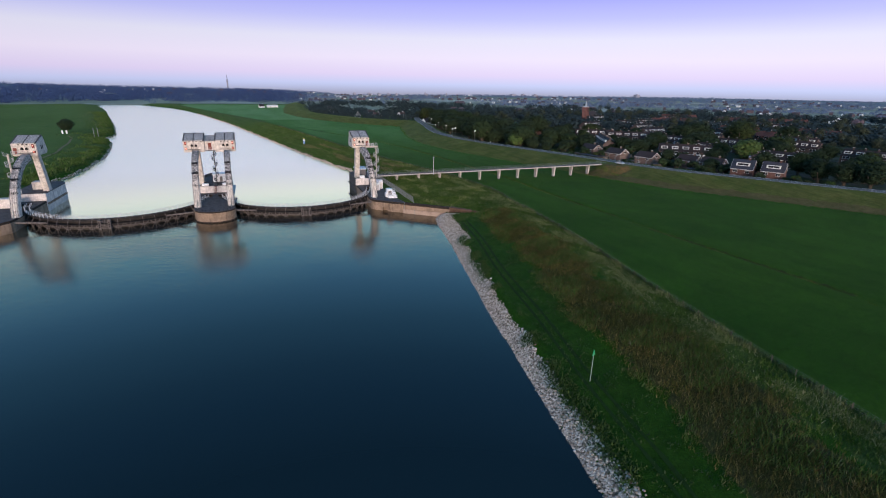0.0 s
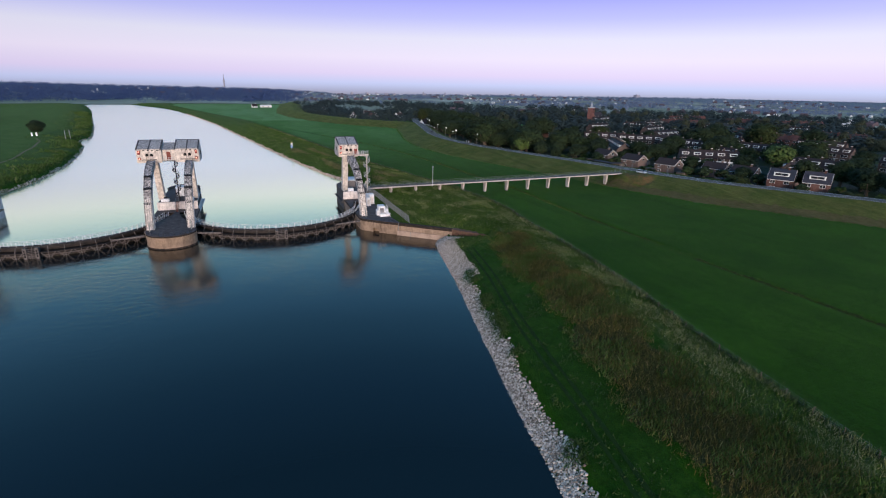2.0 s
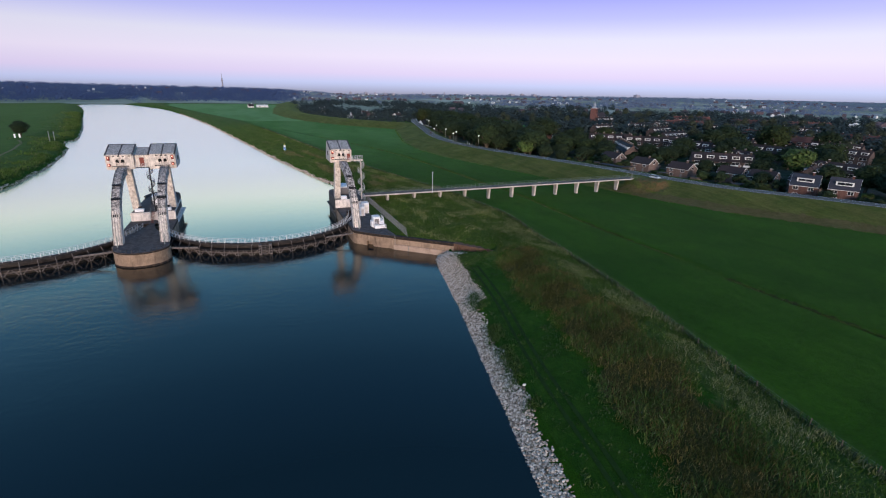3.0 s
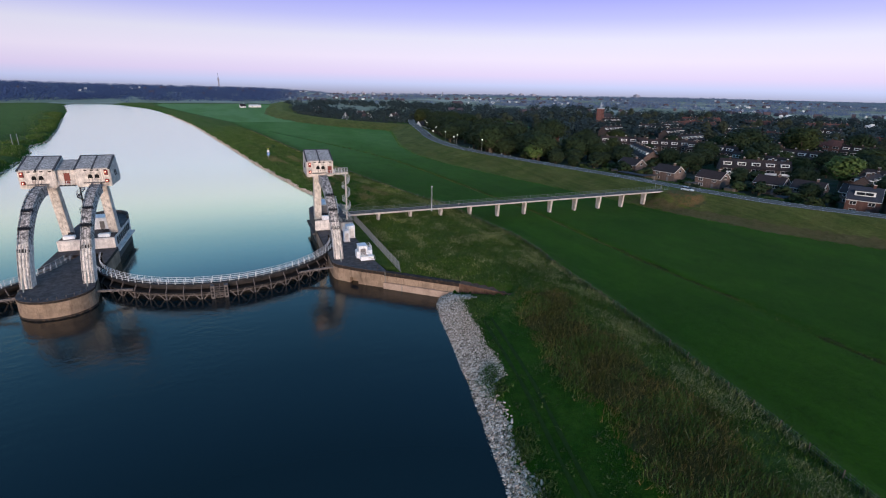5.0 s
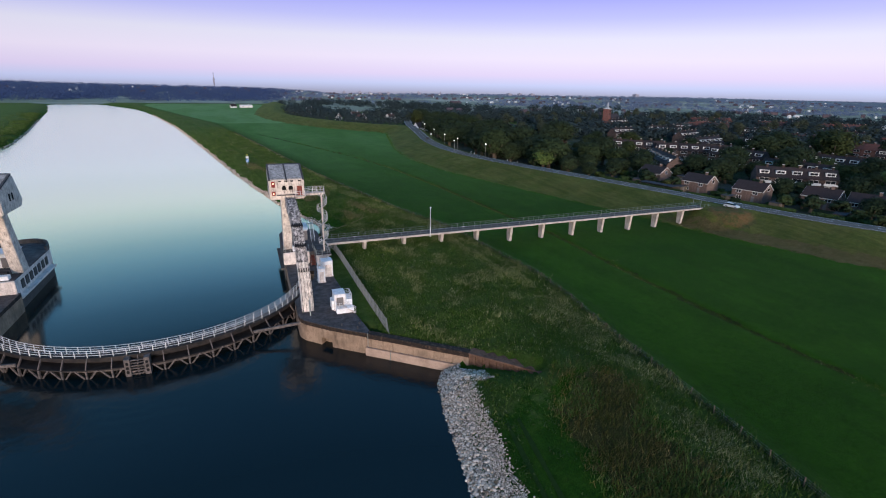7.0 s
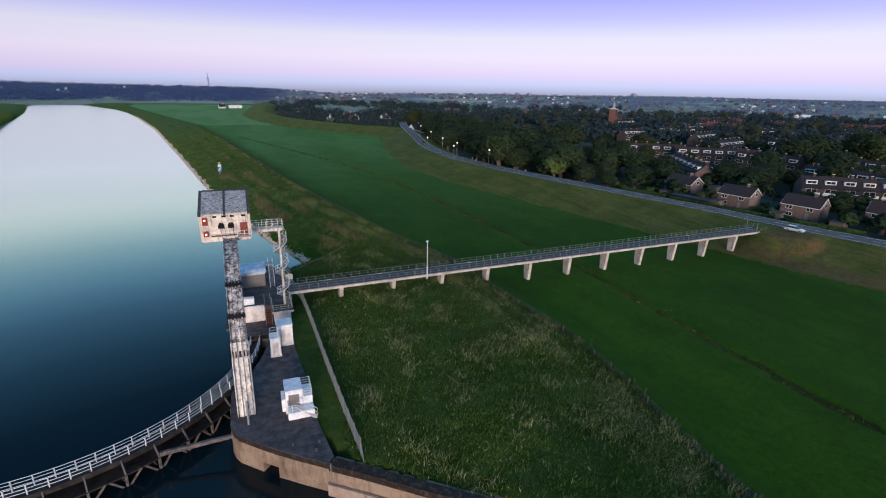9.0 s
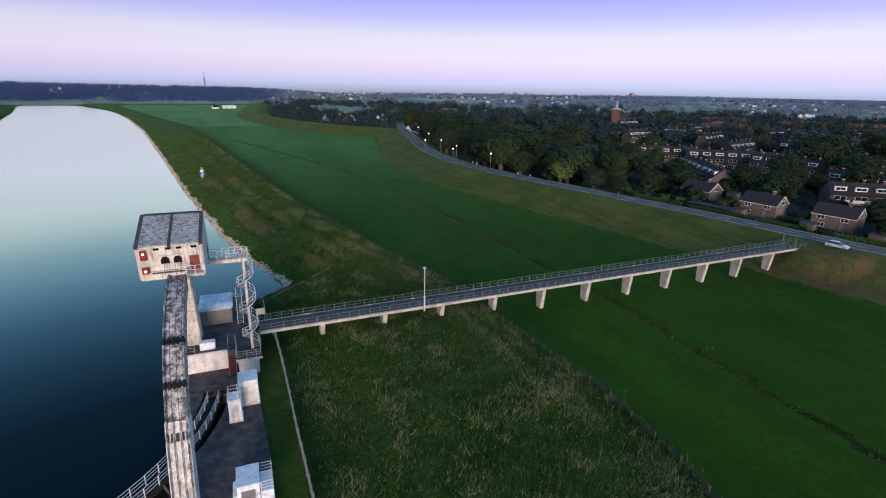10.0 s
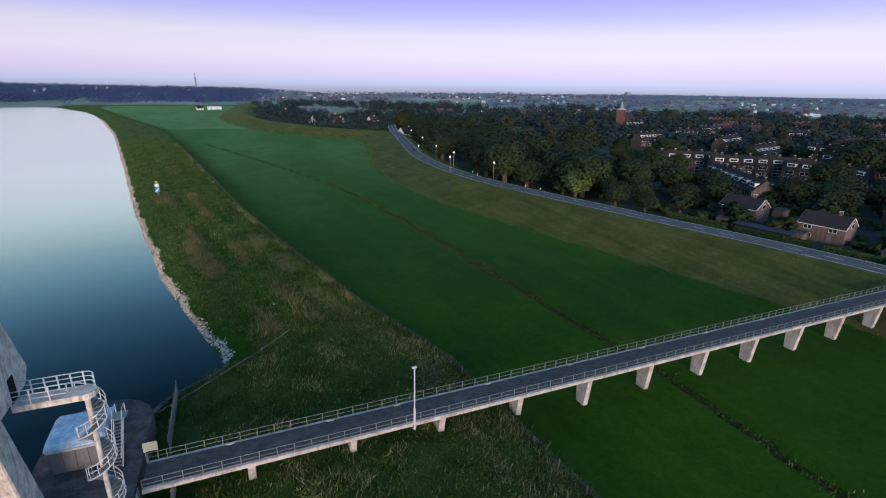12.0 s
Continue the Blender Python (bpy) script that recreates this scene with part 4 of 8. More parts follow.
def river_pier():
    pier = thing("river_pier", "rounded concrete river pier with dark deck between two gates", "pier", WEIR)
    c = PIER_X
    right = [(x, y) for x, y in gate_slot(GATE_X, -1)]
    leftg = [(2 * c - x, y) for x, y in right]
    h = 6.2
    nose = [(c + 1.2 + 6.3 * math.cos(a), -29.6 - 5.9 * math.sin(a)) for a in np.linspace(0, math.pi, 21)]
    outline = [(c + h, -2.2)] + right + nose + leftg[::-1] + [(c - h, -2.2)]
    pier_body(pier, outline, DECK, label="brown-stained round pier nose")
    bm = prism(bmesh.new(), [(c + (x - c) * 1.012, y - 0.08) for x, y in nose] + [(c - h, -26.4), (c + h, -26.4)], DECK - 0.9, DECK - 0.45)
    part("nose_band", bm, MAT_WALL, pier)
    up = [(c + 5.6, -2.2), (c + 5.3, 17)] + [(c + 5.3 * math.cos(a), 17 + 7.5 * math.sin(a)) for a in np.linspace(0.15, math.pi - 0.15, 13)] + [(c - 5.3, 17), (c - 5.6, -2.2)]
    part("lower_pier", prism(bmesh.new(), up, -6, 0.25), MAT_WET, pier, "dark wet concrete flank")
    part("upper_pier", prism(bmesh.new(), up, 0.252, UPPER - 0.26), MAT_BLOCK, pier, "pale streaked concrete flank")
    part("platform", prism(bmesh.new(), up, UPPER - 0.258, UPPER), MAT_DECK, pier, "dark asphalt platform")
    rim = up[1:-1]
    inner = [(c + (x - c) * 0.93, 17 + (y - 17) * 0.93) for x, y in rim]
    part("parapet", prism(bmesh.new(), rim + inner[::-1], UPPER, UPPER + 0.9), MAT_WET, pier, "dark parapet round the upstream end")
    for s in (-1, 1):
        b = boxed(min(c + s * 0.6, c + s * 5.9), max(c + s * 0.6, c + s * 5.9), -2.9, -2.15, DECK, UPPER - 0.05, bevel=0.12)
        part("front_block", b, MAT_BLOCK, pier, "pale rounded concrete block")
        part("side_ledge", boxed(min(c + s * 5.3, c + s * 6.4), max(c + s * 5.3, c + s * 6.4), -2.2, 17, 0.2, 0.6), MAT_BLOCK, pier)
        # panels proud of the flank, their dark colour standing for shade in recesses
        for k in range(7):
            y = 0.6 + 2.3 * k
            face = c + s * (5.6 - 0.3 * (y + 2.9) / 19.2)
            part("recess", boxed(face - 0.14, face + 0.14, y, y + 1.35, 1.3, 3.0), MAT_WET, pier, "dark panel on the flank, coloured as a shaded recess" if k == 0 else "")
        w = part("winch_base", boxed(c + s * 3.6 - 1.2, c + s * 3.6 + 1.2, -2.0, -0.7, UPPER, UPPER + 0.8, bevel=0.05), MAT_WHITE, pier, "white winch housing")
        bm = bmesh.new()
        bmesh.ops.create_cone(bm, cap_ends=True, segments=14, radius1=0.5, radius2=0.5, depth=1.0, matrix=pose(c + s * 3.6, 0.2, UPPER + 0.7, 0, 90, 0))
        part("winch_drum", bm, MAT_BLACK, w)
    for k in range(13):
        part("tread", boxed(c - 0.45, c + 0.45, -6.2 + 0.3 * k, -5.9 + 0.3 * k, DECK + 0.2 * k + 0.14, DECK + 0.2 * k + 0.2), MAT_DOOR, pier)
    for x in (c - 0.48, c + 0.48):
        part("stair_rail", tube(bmesh.new(), [(x, -6.3, DECK), (x, -6.3, DECK + 1.1), (x, -2.3, UPPER + 1.1), (x, -2.3, UPPER)], 0.035, 5), MAT_STEEL, pier)
    cab = part("cabin", boxed(c - 1.2, c + 3.4, 6.0, 10.0, UPPER, UPPER + 2.9, bevel=0.12), MAT_WHITE, pier, "white machine cabin")
    part("cabin_roof", boxed(c - 1.35, c + 3.55, 5.85, 10.15, UPPER + 2.9, UPPER + 3.05), MAT_WHITE, cab)
    part("cabin_door", boxed(c + 1.2, c + 2.2, 5.94, 6.02, UPPER + 0.1, UPPER + 2.1), MAT_SHED, cab)
    growth = [(c + 1.2 + 6.36 * math.cos(a), -29.6 - 5.96 * math.sin(a)) for a in np.linspace(0, math.pi, 21)]
    part("waterline_growth", prism(bmesh.new(), growth, -3.2, -1.95), MAT_COPING, pier, "dark growth at the waterline")
    bollards(pier, [(c + 1.2 + 5.4 * math.cos(a), -29.6 - 5.0 * math.sin(a)) for a in np.linspace(0.25, math.pi - 0.25, 11)])
    return pier


def far_pier():
    pier = thing("abutment_pier", "far-bank concrete abutment pier with dark deck", "pier", WEIR)
    f = FAR_X
    slot = [(2 * PIER_X - x, y) for x, y in gate_slot(GATE_X, 1)]
    outline = [(f + 1.0, -2.2)] + slot + [(f + 1.0, -29.6), (f + 0.7, -31.2), (f - 1.0, -33.6), (f - 3.6, -35.6), (f - 12, -39), (f - 12, -2.2)]
    pier_body(pier, outline, DECK, label="stained concrete pier wall")
    up = [(f + 1.3, -2.2), (f + 1.3, 17.5)] + [(f - 4.0 + 5.3 * math.cos(a), 17.5 + 5.5 * math.sin(a)) for a in np.linspace(0.2, math.pi - 0.2, 9)] + [(f - 9.3, 17.5), (f - 9.0, -2.1)]
    part("upper_pier", prism(bmesh.new(), up, -6, UPPER - 0.26), MAT_BLOCK, pier, "pale streaked concrete flank")
    part("platform", prism(bmesh.new(), up, UPPER - 0.258, UPPER), MAT_DECK, pier)
    part("front_block", boxed(f - 6.5, f + 1.4, -2.75, -2.15, DECK, UPPER - 0.1, bevel=0.12), MAT_BLOCK, pier, "pale rounded concrete block")
    part("hut", boxed(f - 4.8, f - 1.2, 5.5, 9.0, UPPER, UPPER + 2.7, bevel=0.1), MAT_PALE, pier, "small brownish concrete hut")
    part("side_ledge", boxed(f + 1.28, f + 2.1, -2.2, 16.5, 0.2, 0.6), MAT_WALL, pier)
    part("store_block", boxed(f - 9.5, f - 4.5, -12.5, -9.5, DECK, DECK + 3.0, bevel=0.1), MAT_BLOCK, pier, "pale concrete store")
    return pier


abutment = bank_pier()
middle = river_pier()
opposite = far_pier()

tower_right = thing("lifting_tower", "weathered concrete lifting tower with curved leg on the bank pier", "tower", WEIR, "lifting towers of the weir")
lifting_house(tower_right, 0.0, -1, 1, -0.05, 0.15)
tower_mid = thing("lifting_tower", "twin-house concrete lifting tower with two curved legs on the river pier", "tower", WEIR, "lifting towers of the weir")
lifting_house(tower_mid, -50.0, 1, 0)
lifting_house(tower_mid, 2 * PIER_X + 50.0, -1, 0, 0.15)
tower_far = thing("lifting_tower", "weathered concrete lifting tower with curved leg by the far bank", "tower", WEIR, "lifting towers of the weir")
lifting_house(tower_far, FAR_X, 1, -1, 0.3)


def tower_link():
    c = PIER_X
    bm = prism(bmesh.new(), [(-6.6, 18.1), (-6.6, 21.5), (-1.2, 23.0), (0.2, 18.9), (-0.3, 18.1)], c - 1.75, c + 1.75, "x")
    link = part("link_house", bm, MAT_PALE, tower_mid, "recessed middle house with a dark door")
    part("roof_panel", prism(bmesh.new(), [(-6.75, 21.5), (-1.2, 23.05), (-1.2, 23.17), (-6.75, 21.62)], c - 1.72, c + 1.72, "x"), MAT_ROOF, link)
    link.location.z = -0.4
    part("door", boxed(c - 0.55, c + 0.55, -6.66, -6.5, 18.5, 20.9), MAT_DOOR, link, "dark rust-red door")
    part("balcony", boxed(c - 1.6, c + 1.6, -7.6, -6.5, 18.1, 18.25), MAT_RIB, link)
    railing(link, [(c - 1.55, -7.55, 18.25), (c + 1.55, -7.55, 18.25)], 1.0, 2, 0.775)


tower_link()


def spiral_stair(name, label, cx, cy, z0, z1, turns, parent_matrix, column=0.24, width=0.95, dark=False):
    stair = thing(name, label, "stairs", parent_matrix @ Matrix.Translation((cx, cy, 0)))
    rail_mat = MAT_BLACK if dark else MAT_RAIL
    part("column", tube(bmesh.new(), [(0, 0, z0), (0, 0, z1 + 0.05)], column, 14), MAT_BLACK if dark else MAT_PALE, stair, "dark stair column" if dark else "pale stair column")
    n = int((z1 - z0) / 0.2)
    tread = bmesh.new()
    prism(tread, [(column * 0.8, -0.10), (column + width, -0.2), (column + width, 0.2), (column * 0.8, 0.10)], -0.03, 0.03)
    me = bpy.data.meshes.new("tread")
    tread.to_mesh(me)
    tread.free()
    me.materials.append(MAT_BLACK if dark else MAT_STEEL)
    helix = []
    for k in range(n):
        a = 2 * math.pi * turns * k / n
        z = z0 + (z1 - z0) * (k + 1) / n
        child("tread", me, stair, pose(0, 0, z, 0, 0, math.degrees(a)))
        helix.append(Vector(((column + width) * math.cos(a), (column + width) * math.sin(a), z)))
    rail = part("handrail", tube(tube(bmesh.new(), [p + Vector((0, 0, 1.05)) for p in helix], 0.04, 5), [p + Vector((0, 0, 0.55)) for p in helix], 0.03, 5), rail_mat, stair, "dark tubular handrail" if dark else "pale tubular handrail")
    part("stringer", tube(bmesh.new(), helix, 0.06, 5), rail_mat, stair)
    post = boxed(-0.025, 0.025, -0.025, 0.025, 0, 1.05)
    pm = bpy.data.meshes.new("post")
    post.to_mesh(pm)
    post.free()
    pm.materials.append(rail_mat)
    for p in helix[::2]:
        child("post", pm, rail, Matrix.Translation(p))
    return stair


stair = spiral_stair("spiral_stair", "steel spiral stair round a pale column by the tower", 7.5, -1.4, UPPER, 17.4, 3.6, WEIR, 0.19, 0.9)


def catwalk():
    walkway = thing("catwalk", "railed steel catwalk from the stair to the hoist house", "walkway", WEIR)
    part("slab", prism(bmesh.new(), [(3.35, -2.2), (7.5, -2.2)] + [(7.5 + 0.75 * math.sin(a), -1.45 - 0.75 * math.cos(a)) for a in np.linspace(0.3, 2.84, 8)] + [(7.5, -0.7), (3.35, -0.7)], 17.12, 17.58), MAT_PALE, walkway, "pale concrete slab")
    railing(walkway, [(3.4, -2.15, 17.6), (6.6, -2.15, 17.6)], 1.1, 3, 1.1)
    railing(walkway, [(3.4, -0.75, 17.6), (7.5, -0.75, 17.6)] + [(7.5 + 0.7 * math.sin(a), -1.45 - 0.7 * math.cos(a), 17.6) for a in np.linspace(2.7, 1.2, 5)], 1.1, 3, 0.8)
    part("tube_lamp", boxed(5.0, 6.1, -1.75, -1.6, 16.98, 17.12, bevel=0.03), MAT_WHITE, walkway, "white tube lamp under the slab")
    part("entrance", boxed(3.3, 3.45, -1.9, -1.0, 17.7, 19.5), MAT_HOLE, walkway)


catwalk()
stair_mid = spiral_stair("spiral_stair", "dark spiral stair hanging under the twin tower", PIER_X + 0.6, -1.5, UPPER, 17.7, 3.5, WEIR, 0.16, 0.75, True)
stair_far = spiral_stair("spiral_stair", "steel spiral stair beside the far tower", FAR_X - 6.6, -2.6, UPPER, 17.4, 3.6, WEIR, 0.3, 1.0)
part("bridge_slab", boxed(FAR_X - 6.6, FAR_X - 3.35, -3.4, -1.9, 17.4, 17.6), MAT_PALE, stair_far)


def shed():
    """Machine shed with a rounded felt roof on the upper platform."""
    s = thing("machine_shed", "low machine shed with pale blue felt roof and panel doors", "shed", WEIR)
    x0, x1, y0, y1 = 0.6, 4.9, 8.0, 13.2
    part("wall", boxed(x0, x1, y0, y1, UPPER, UPPER + 2.7, bevel=0.05), MAT_SHED, s)
    bm = bmesh.new()
    prof = [(y0 - 0.25, UPPER + 2.5), (y0 - 0.25, UPPER + 2.75), (y0 + 0.6, UPPER + 3.15), (y1 - 0.8, UPPER + 3.3), (y1 + 0.2, UPPER + 2.9), (y1 + 0.2, UPPER + 2.5)]
    prism(bm, prof, x0 - 0.25, x1 + 0.25, "x")
    bmesh.ops.bevel(bm, geom=bm.edges[:], offset=0.15, segments=2, affect="EDGES")
    part("roof", bm, MAT_SHEDROOF, s, "pale blue weathered felt roof")
    for k in range(4):
        a = x0 + 0.12 + k * 1.03
        part("door_panel", boxed(a, a + 0.95, y0 - 0.06, y0 + 0.02, UPPER + 0.1, UPPER + 2.35), MAT_SHED, s, "grey panel door")
    part("door_frame", boxed(x0 - 0.02, x1 + 0.02, y0 - 0.1, y0 + 0.02, UPPER + 2.36, UPPER + 2.5), MAT_PALE, s)
    # roof ladder stair along its flank
    ladder = thing("roof_stair", "steep pale steel stair up to the shed roof", "stairs", WEIR)
    for x in (5.65, 6.45):
        part("stringer", bar(bmesh.new(), (x, 7.0, UPPER), (x, 10.2, UPPER + 3.3), 0.08, 0.2), MAT_RAIL, ladder)
        part("handrail", tube(bmesh.new(), [(x, 7.0, UPPER + 1.0), (x, 10.2, UPPER + 4.3), (x, 11.4, UPPER + 4.3), (x, 11.4, UPPER + 3.3)], 0.04, 5), MAT_RAIL, ladder)
    for k in range(14):
        part("tread", boxed(5.65, 6.45, 7.0 + 0.23 * k, 7.2 + 0.23 * k, UPPER + 0.2 + 0.235 * k, UPPER + 0.24 + 0.235 * k), MAT_STEEL, ladder)
    part("landing", boxed(5.3, 6.7, 10.2, 11.5, UPPER + 3.28, UPPER + 3.34), MAT_STEEL, ladder)


shed()


def cabinet(name, label, x, y, sx, sy, h, rail=True, steps=False):
    c = thing(name, label, "cabinet", WEIR @ Matrix.Translation((x, y, DECK)))
    part("body", boxed(0, sx, 0, sy, 0, h, bevel=0.06), MAT_WHITE, c)
    part("lid", boxed(-0.06, sx + 0.06, -0.06, sy + 0.06, h, h + 0.12, bevel=0.03), MAT_WHITE, c)
    part("door", boxed(0.25, sx - 0.25, -0.03, 0.03, 0.15, h * 0.8), MAT_BLOCK, c, "scuffed service door")
    part("plinth", boxed(-0.1, sx + 0.1, -0.1, sy + 0.1, 0, 0.14), MAT_BLOCK, c)
    return c


big = cabinet("switch_cabinet", "white switch cabinet with railed steps on the pier deck", 5.35, -28.6, 1.95, 2.7, 3.0)
part("annex", boxed(2.0, 3.15, 0.1, 2.9, 0, 1.9, bevel=0.06), MAT_WHITE, big, "lower white annex")
part("base_box", boxed(-0.45, -0.02, 0.5, 2.6, 0, 1.7, bevel=0.05), MAT_WHITE, big)
part("front_base", boxed(0.1, 3.15, -1.5, -0.12, 0, 0.95, bevel=0.06), MAT_WHITE, big, "low white concrete base before the cabinet")
part("front_opening", boxed(0.35, 1.55, -0.06, 0.0, 1.0, 2.5), MAT_SHED, big, "dark service hatch")
railing(big, [(2.05, 0.2, 1.9), (3.1, 0.2, 1.9), (3.1, 2.8, 1.9), (2.05, 2.8, 1.9)], 1.0, 3, 1.2)
railing(big, [(0.2, -0.3, 0.95), (0.2, -1.4, 0.95), (1.1, -1.4, 0.95)], 1.0, 3, 0.75)
steps = part("steps", bar(bmesh.new(), (1.3, -0.8, 1.25), (3.3, -1.85, 0.08), 0.6, 0.1), MAT_BLOCK, big, "grey steel step flight")
part("step_rail", tube(bmesh.new(), [(1.3, -1.1, 2.1), (3.3, -2.1, 1.0), (3.3, -2.1, 0.05)], 0.04, 5), MAT_RAIL, steps)
part("step_rail", tube(bmesh.new(), [(1.5, -0.5, 2.1), (3.45, -1.5, 1.0), (3.45, -1.5, 0.05)], 0.04, 5), MAT_RAIL, steps)
small = cabinet("switch_cabinet", "white switch cabinet beside the stair block", 5.6, -11.2, 2.2, 2.4, 3.3)
low = cabinet("control_box", "railed pale control box on the deck", 4.4, -14.2, 1.4, 1.8, 2.9)
railing(low, [(0.1, 0.1, 3.02), (1.3, 0.1, 3.02), (1.3, 1.7, 3.02), (0.1, 1.7, 3.02), (0.1, 0.1, 3.02)], 0.9, 2, 1.0)


def visor_gate(cx, label):
    """Half-round lifting gate: skin plate, walkway, brackets, rails and ladder frame."""
    gate = thing("visor_gate", label, "weir gate", WEIR @ Matrix.Translation((cx, GATE_Y, 0)), "visor gates of the weir")
    n = 72

    def ring(r, z, a0=0.06, a1=math.pi - 0.06, m=n):
        return [Vector((-r * math.cos(a0 + (a1 - a0) * k / m), -r * math.sin(a0 + (a1 - a0) * k / m), z)) for k in range(m + 1)]

    def band(r0, r1, z0, z1, name, mat, note="", parent=gate):
        bm = bmesh.new()
        rows = list(zip(ring(r0, z0), ring(r1, z0), ring(r1, z1), ring(r0, z1)))
        rows = [[bm.verts.new(p) for p in row] for row in rows]
        for a, b in zip(rows, rows[1:]):
            for k in range(4):
                bm.faces.new((a[k], a[(k + 1) % 4], b[(k + 1) % 4], b[k]))
        bm.faces.new(rows[0])
        bm.faces.new(rows[-1][::-1])
        bmesh.ops.recalc_face_normals(bm, faces=bm.faces[:])
        return part(name, bm, mat, parent, note)
    band(GATE_R - 1.15, GATE_R - 0.95, -5.0, 0.5, "skin_plate", MAT_GATE, "dark brown steel skin plate")
    band(GATE_R - 1.25, GATE_R + 0.25, 0.45, 0.6, "walkway", MAT_GATE, "dark steel walkway")
    band(GATE_R + 0.25, GATE_R + 0.40, 0.1, 0.68, "edge_beam", MAT_GATE)
    band(GATE_R - 0.95, GATE_R + 1.25, -1.0, -0.82, "lower_flange", MAT_GATE, "dark lower flange")
    band(GATE_R - 0.95, GATE_R - 0.7, -2.3, -2.0, "foot_beam", MAT_TRUSS)
    # brackets: a spine with its struts
    def shared(name, bm):
        me = bpy.data.meshes.new(name)
        bmesh.ops.recalc_face_normals(bm, faces=bm.faces[:])
        bm.to_mesh(me)
        bm.free()
        me.materials.append(MAT_TRUSS)
        return me
    spine = shared("bracket", box(bmesh.new(), 1.0, 1.26, -0.12, 0.12, -2.75, -1.0))
    pieces = [("brace", shared("brace", bar(bmesh.new(), (0.3, 0, 0.5), (1.2, 0, -0.9), 0.14, 0.24))),
              ("strut", shared("strut", bar(bmesh.new(), (1.2, -1.55, -0.9), (1.05, -0.1, -2.7), 0.17, 0.2))),
              ("strut", shared("strut", bar(bmesh.new(), (1.2, 1.55, -0.9), (1.05, 0.1, -2.7), 0.17, 0.2))),
              ("tie", shared("tie", bar(bmesh.new(), (1.0, 0, -2.55), (-0.9, 0, -2.3), 0.16, 0.2)))]
    for k in range(19):
        a = 0.50 + (math.pi - 1.0) * k / 18
        bracket = child("bracket", spine, gate, Matrix.Translation((-GATE_R * math.cos(a), -GATE_R * math.sin(a), 0)) @ Matrix.Rotation(a + math.pi, 4, "Z"))
        for name, me in pieces:
            child(name, me, bracket)
    # ladder frame at the crown
    for s in (-1, 1):
        bm = bmesh.new()
        ox = s * 1.3
        box(bm, ox - 0.38, ox + 0.38, -GATE_R - 1.6, -GATE_R - 0.2, -2.3, 0.5)
        side = part("frame_side", bm, MAT_TRUSS, gate, "pierced steel frame")
        # black discs on the uncut plate, painted as the dark of its piercings
        for z in (-1.6, -0.9, -0.2):
            bm = bmesh.new()
            bmesh.ops.create_cone(bm, cap_ends=True, segments=14, radius1=0.2, radius2=0.2, depth=0.04, matrix=Matrix.Translation((ox, -GATE_R - 1.605, z)) @ Matrix.Diagonal((1, 1, 1.35, 1)) @ Matrix.Rotation(radians(90), 4, "X"))
            part("hole_shade", bm, MAT_HOLE, side)
    for k in range(6):
        part("rung", boxed(-0.9, 0.9, -GATE_R - 1.5, -GATE_R - 1.25, -2.1 + 0.45 * k, -1.98 + 0.45 * k), MAT_TRUSS, gate)
    railing(gate, ring(GATE_R + 0.15, 0.6, 0.09, math.pi - 0.09, 60), 1.15, 3, 1.75, None, 0.04)
    railing(gate, ring(GATE_R - 1.15, 0.6, 0.09, math.pi - 0.09, 60), 1.15, 3, 1.75, None, 0.04)
    # stub beams to the piers
    for s in (-1, 1):
        part("tie_beam", bar(bmesh.new(), (s * 16.5, -24.2, -0.4), (s * 24.6, -24.6, 0.3), 0.35, 0.45), MAT_TRUSS, gate)
    return gate


visor_gate(GATE_X, "half-round dark steel visor gate with railed walkway by the bank pier")
visor_gate(2 * PIER_X - GATE_X, "half-round dark steel visor gate with railed walkway by the far pier")


MAT_FOOTING = concrete("smooth_footing", (0.46, 0.34, 0.265), (0.10, 0.07, 0.05), 0.35, False, 0.5)


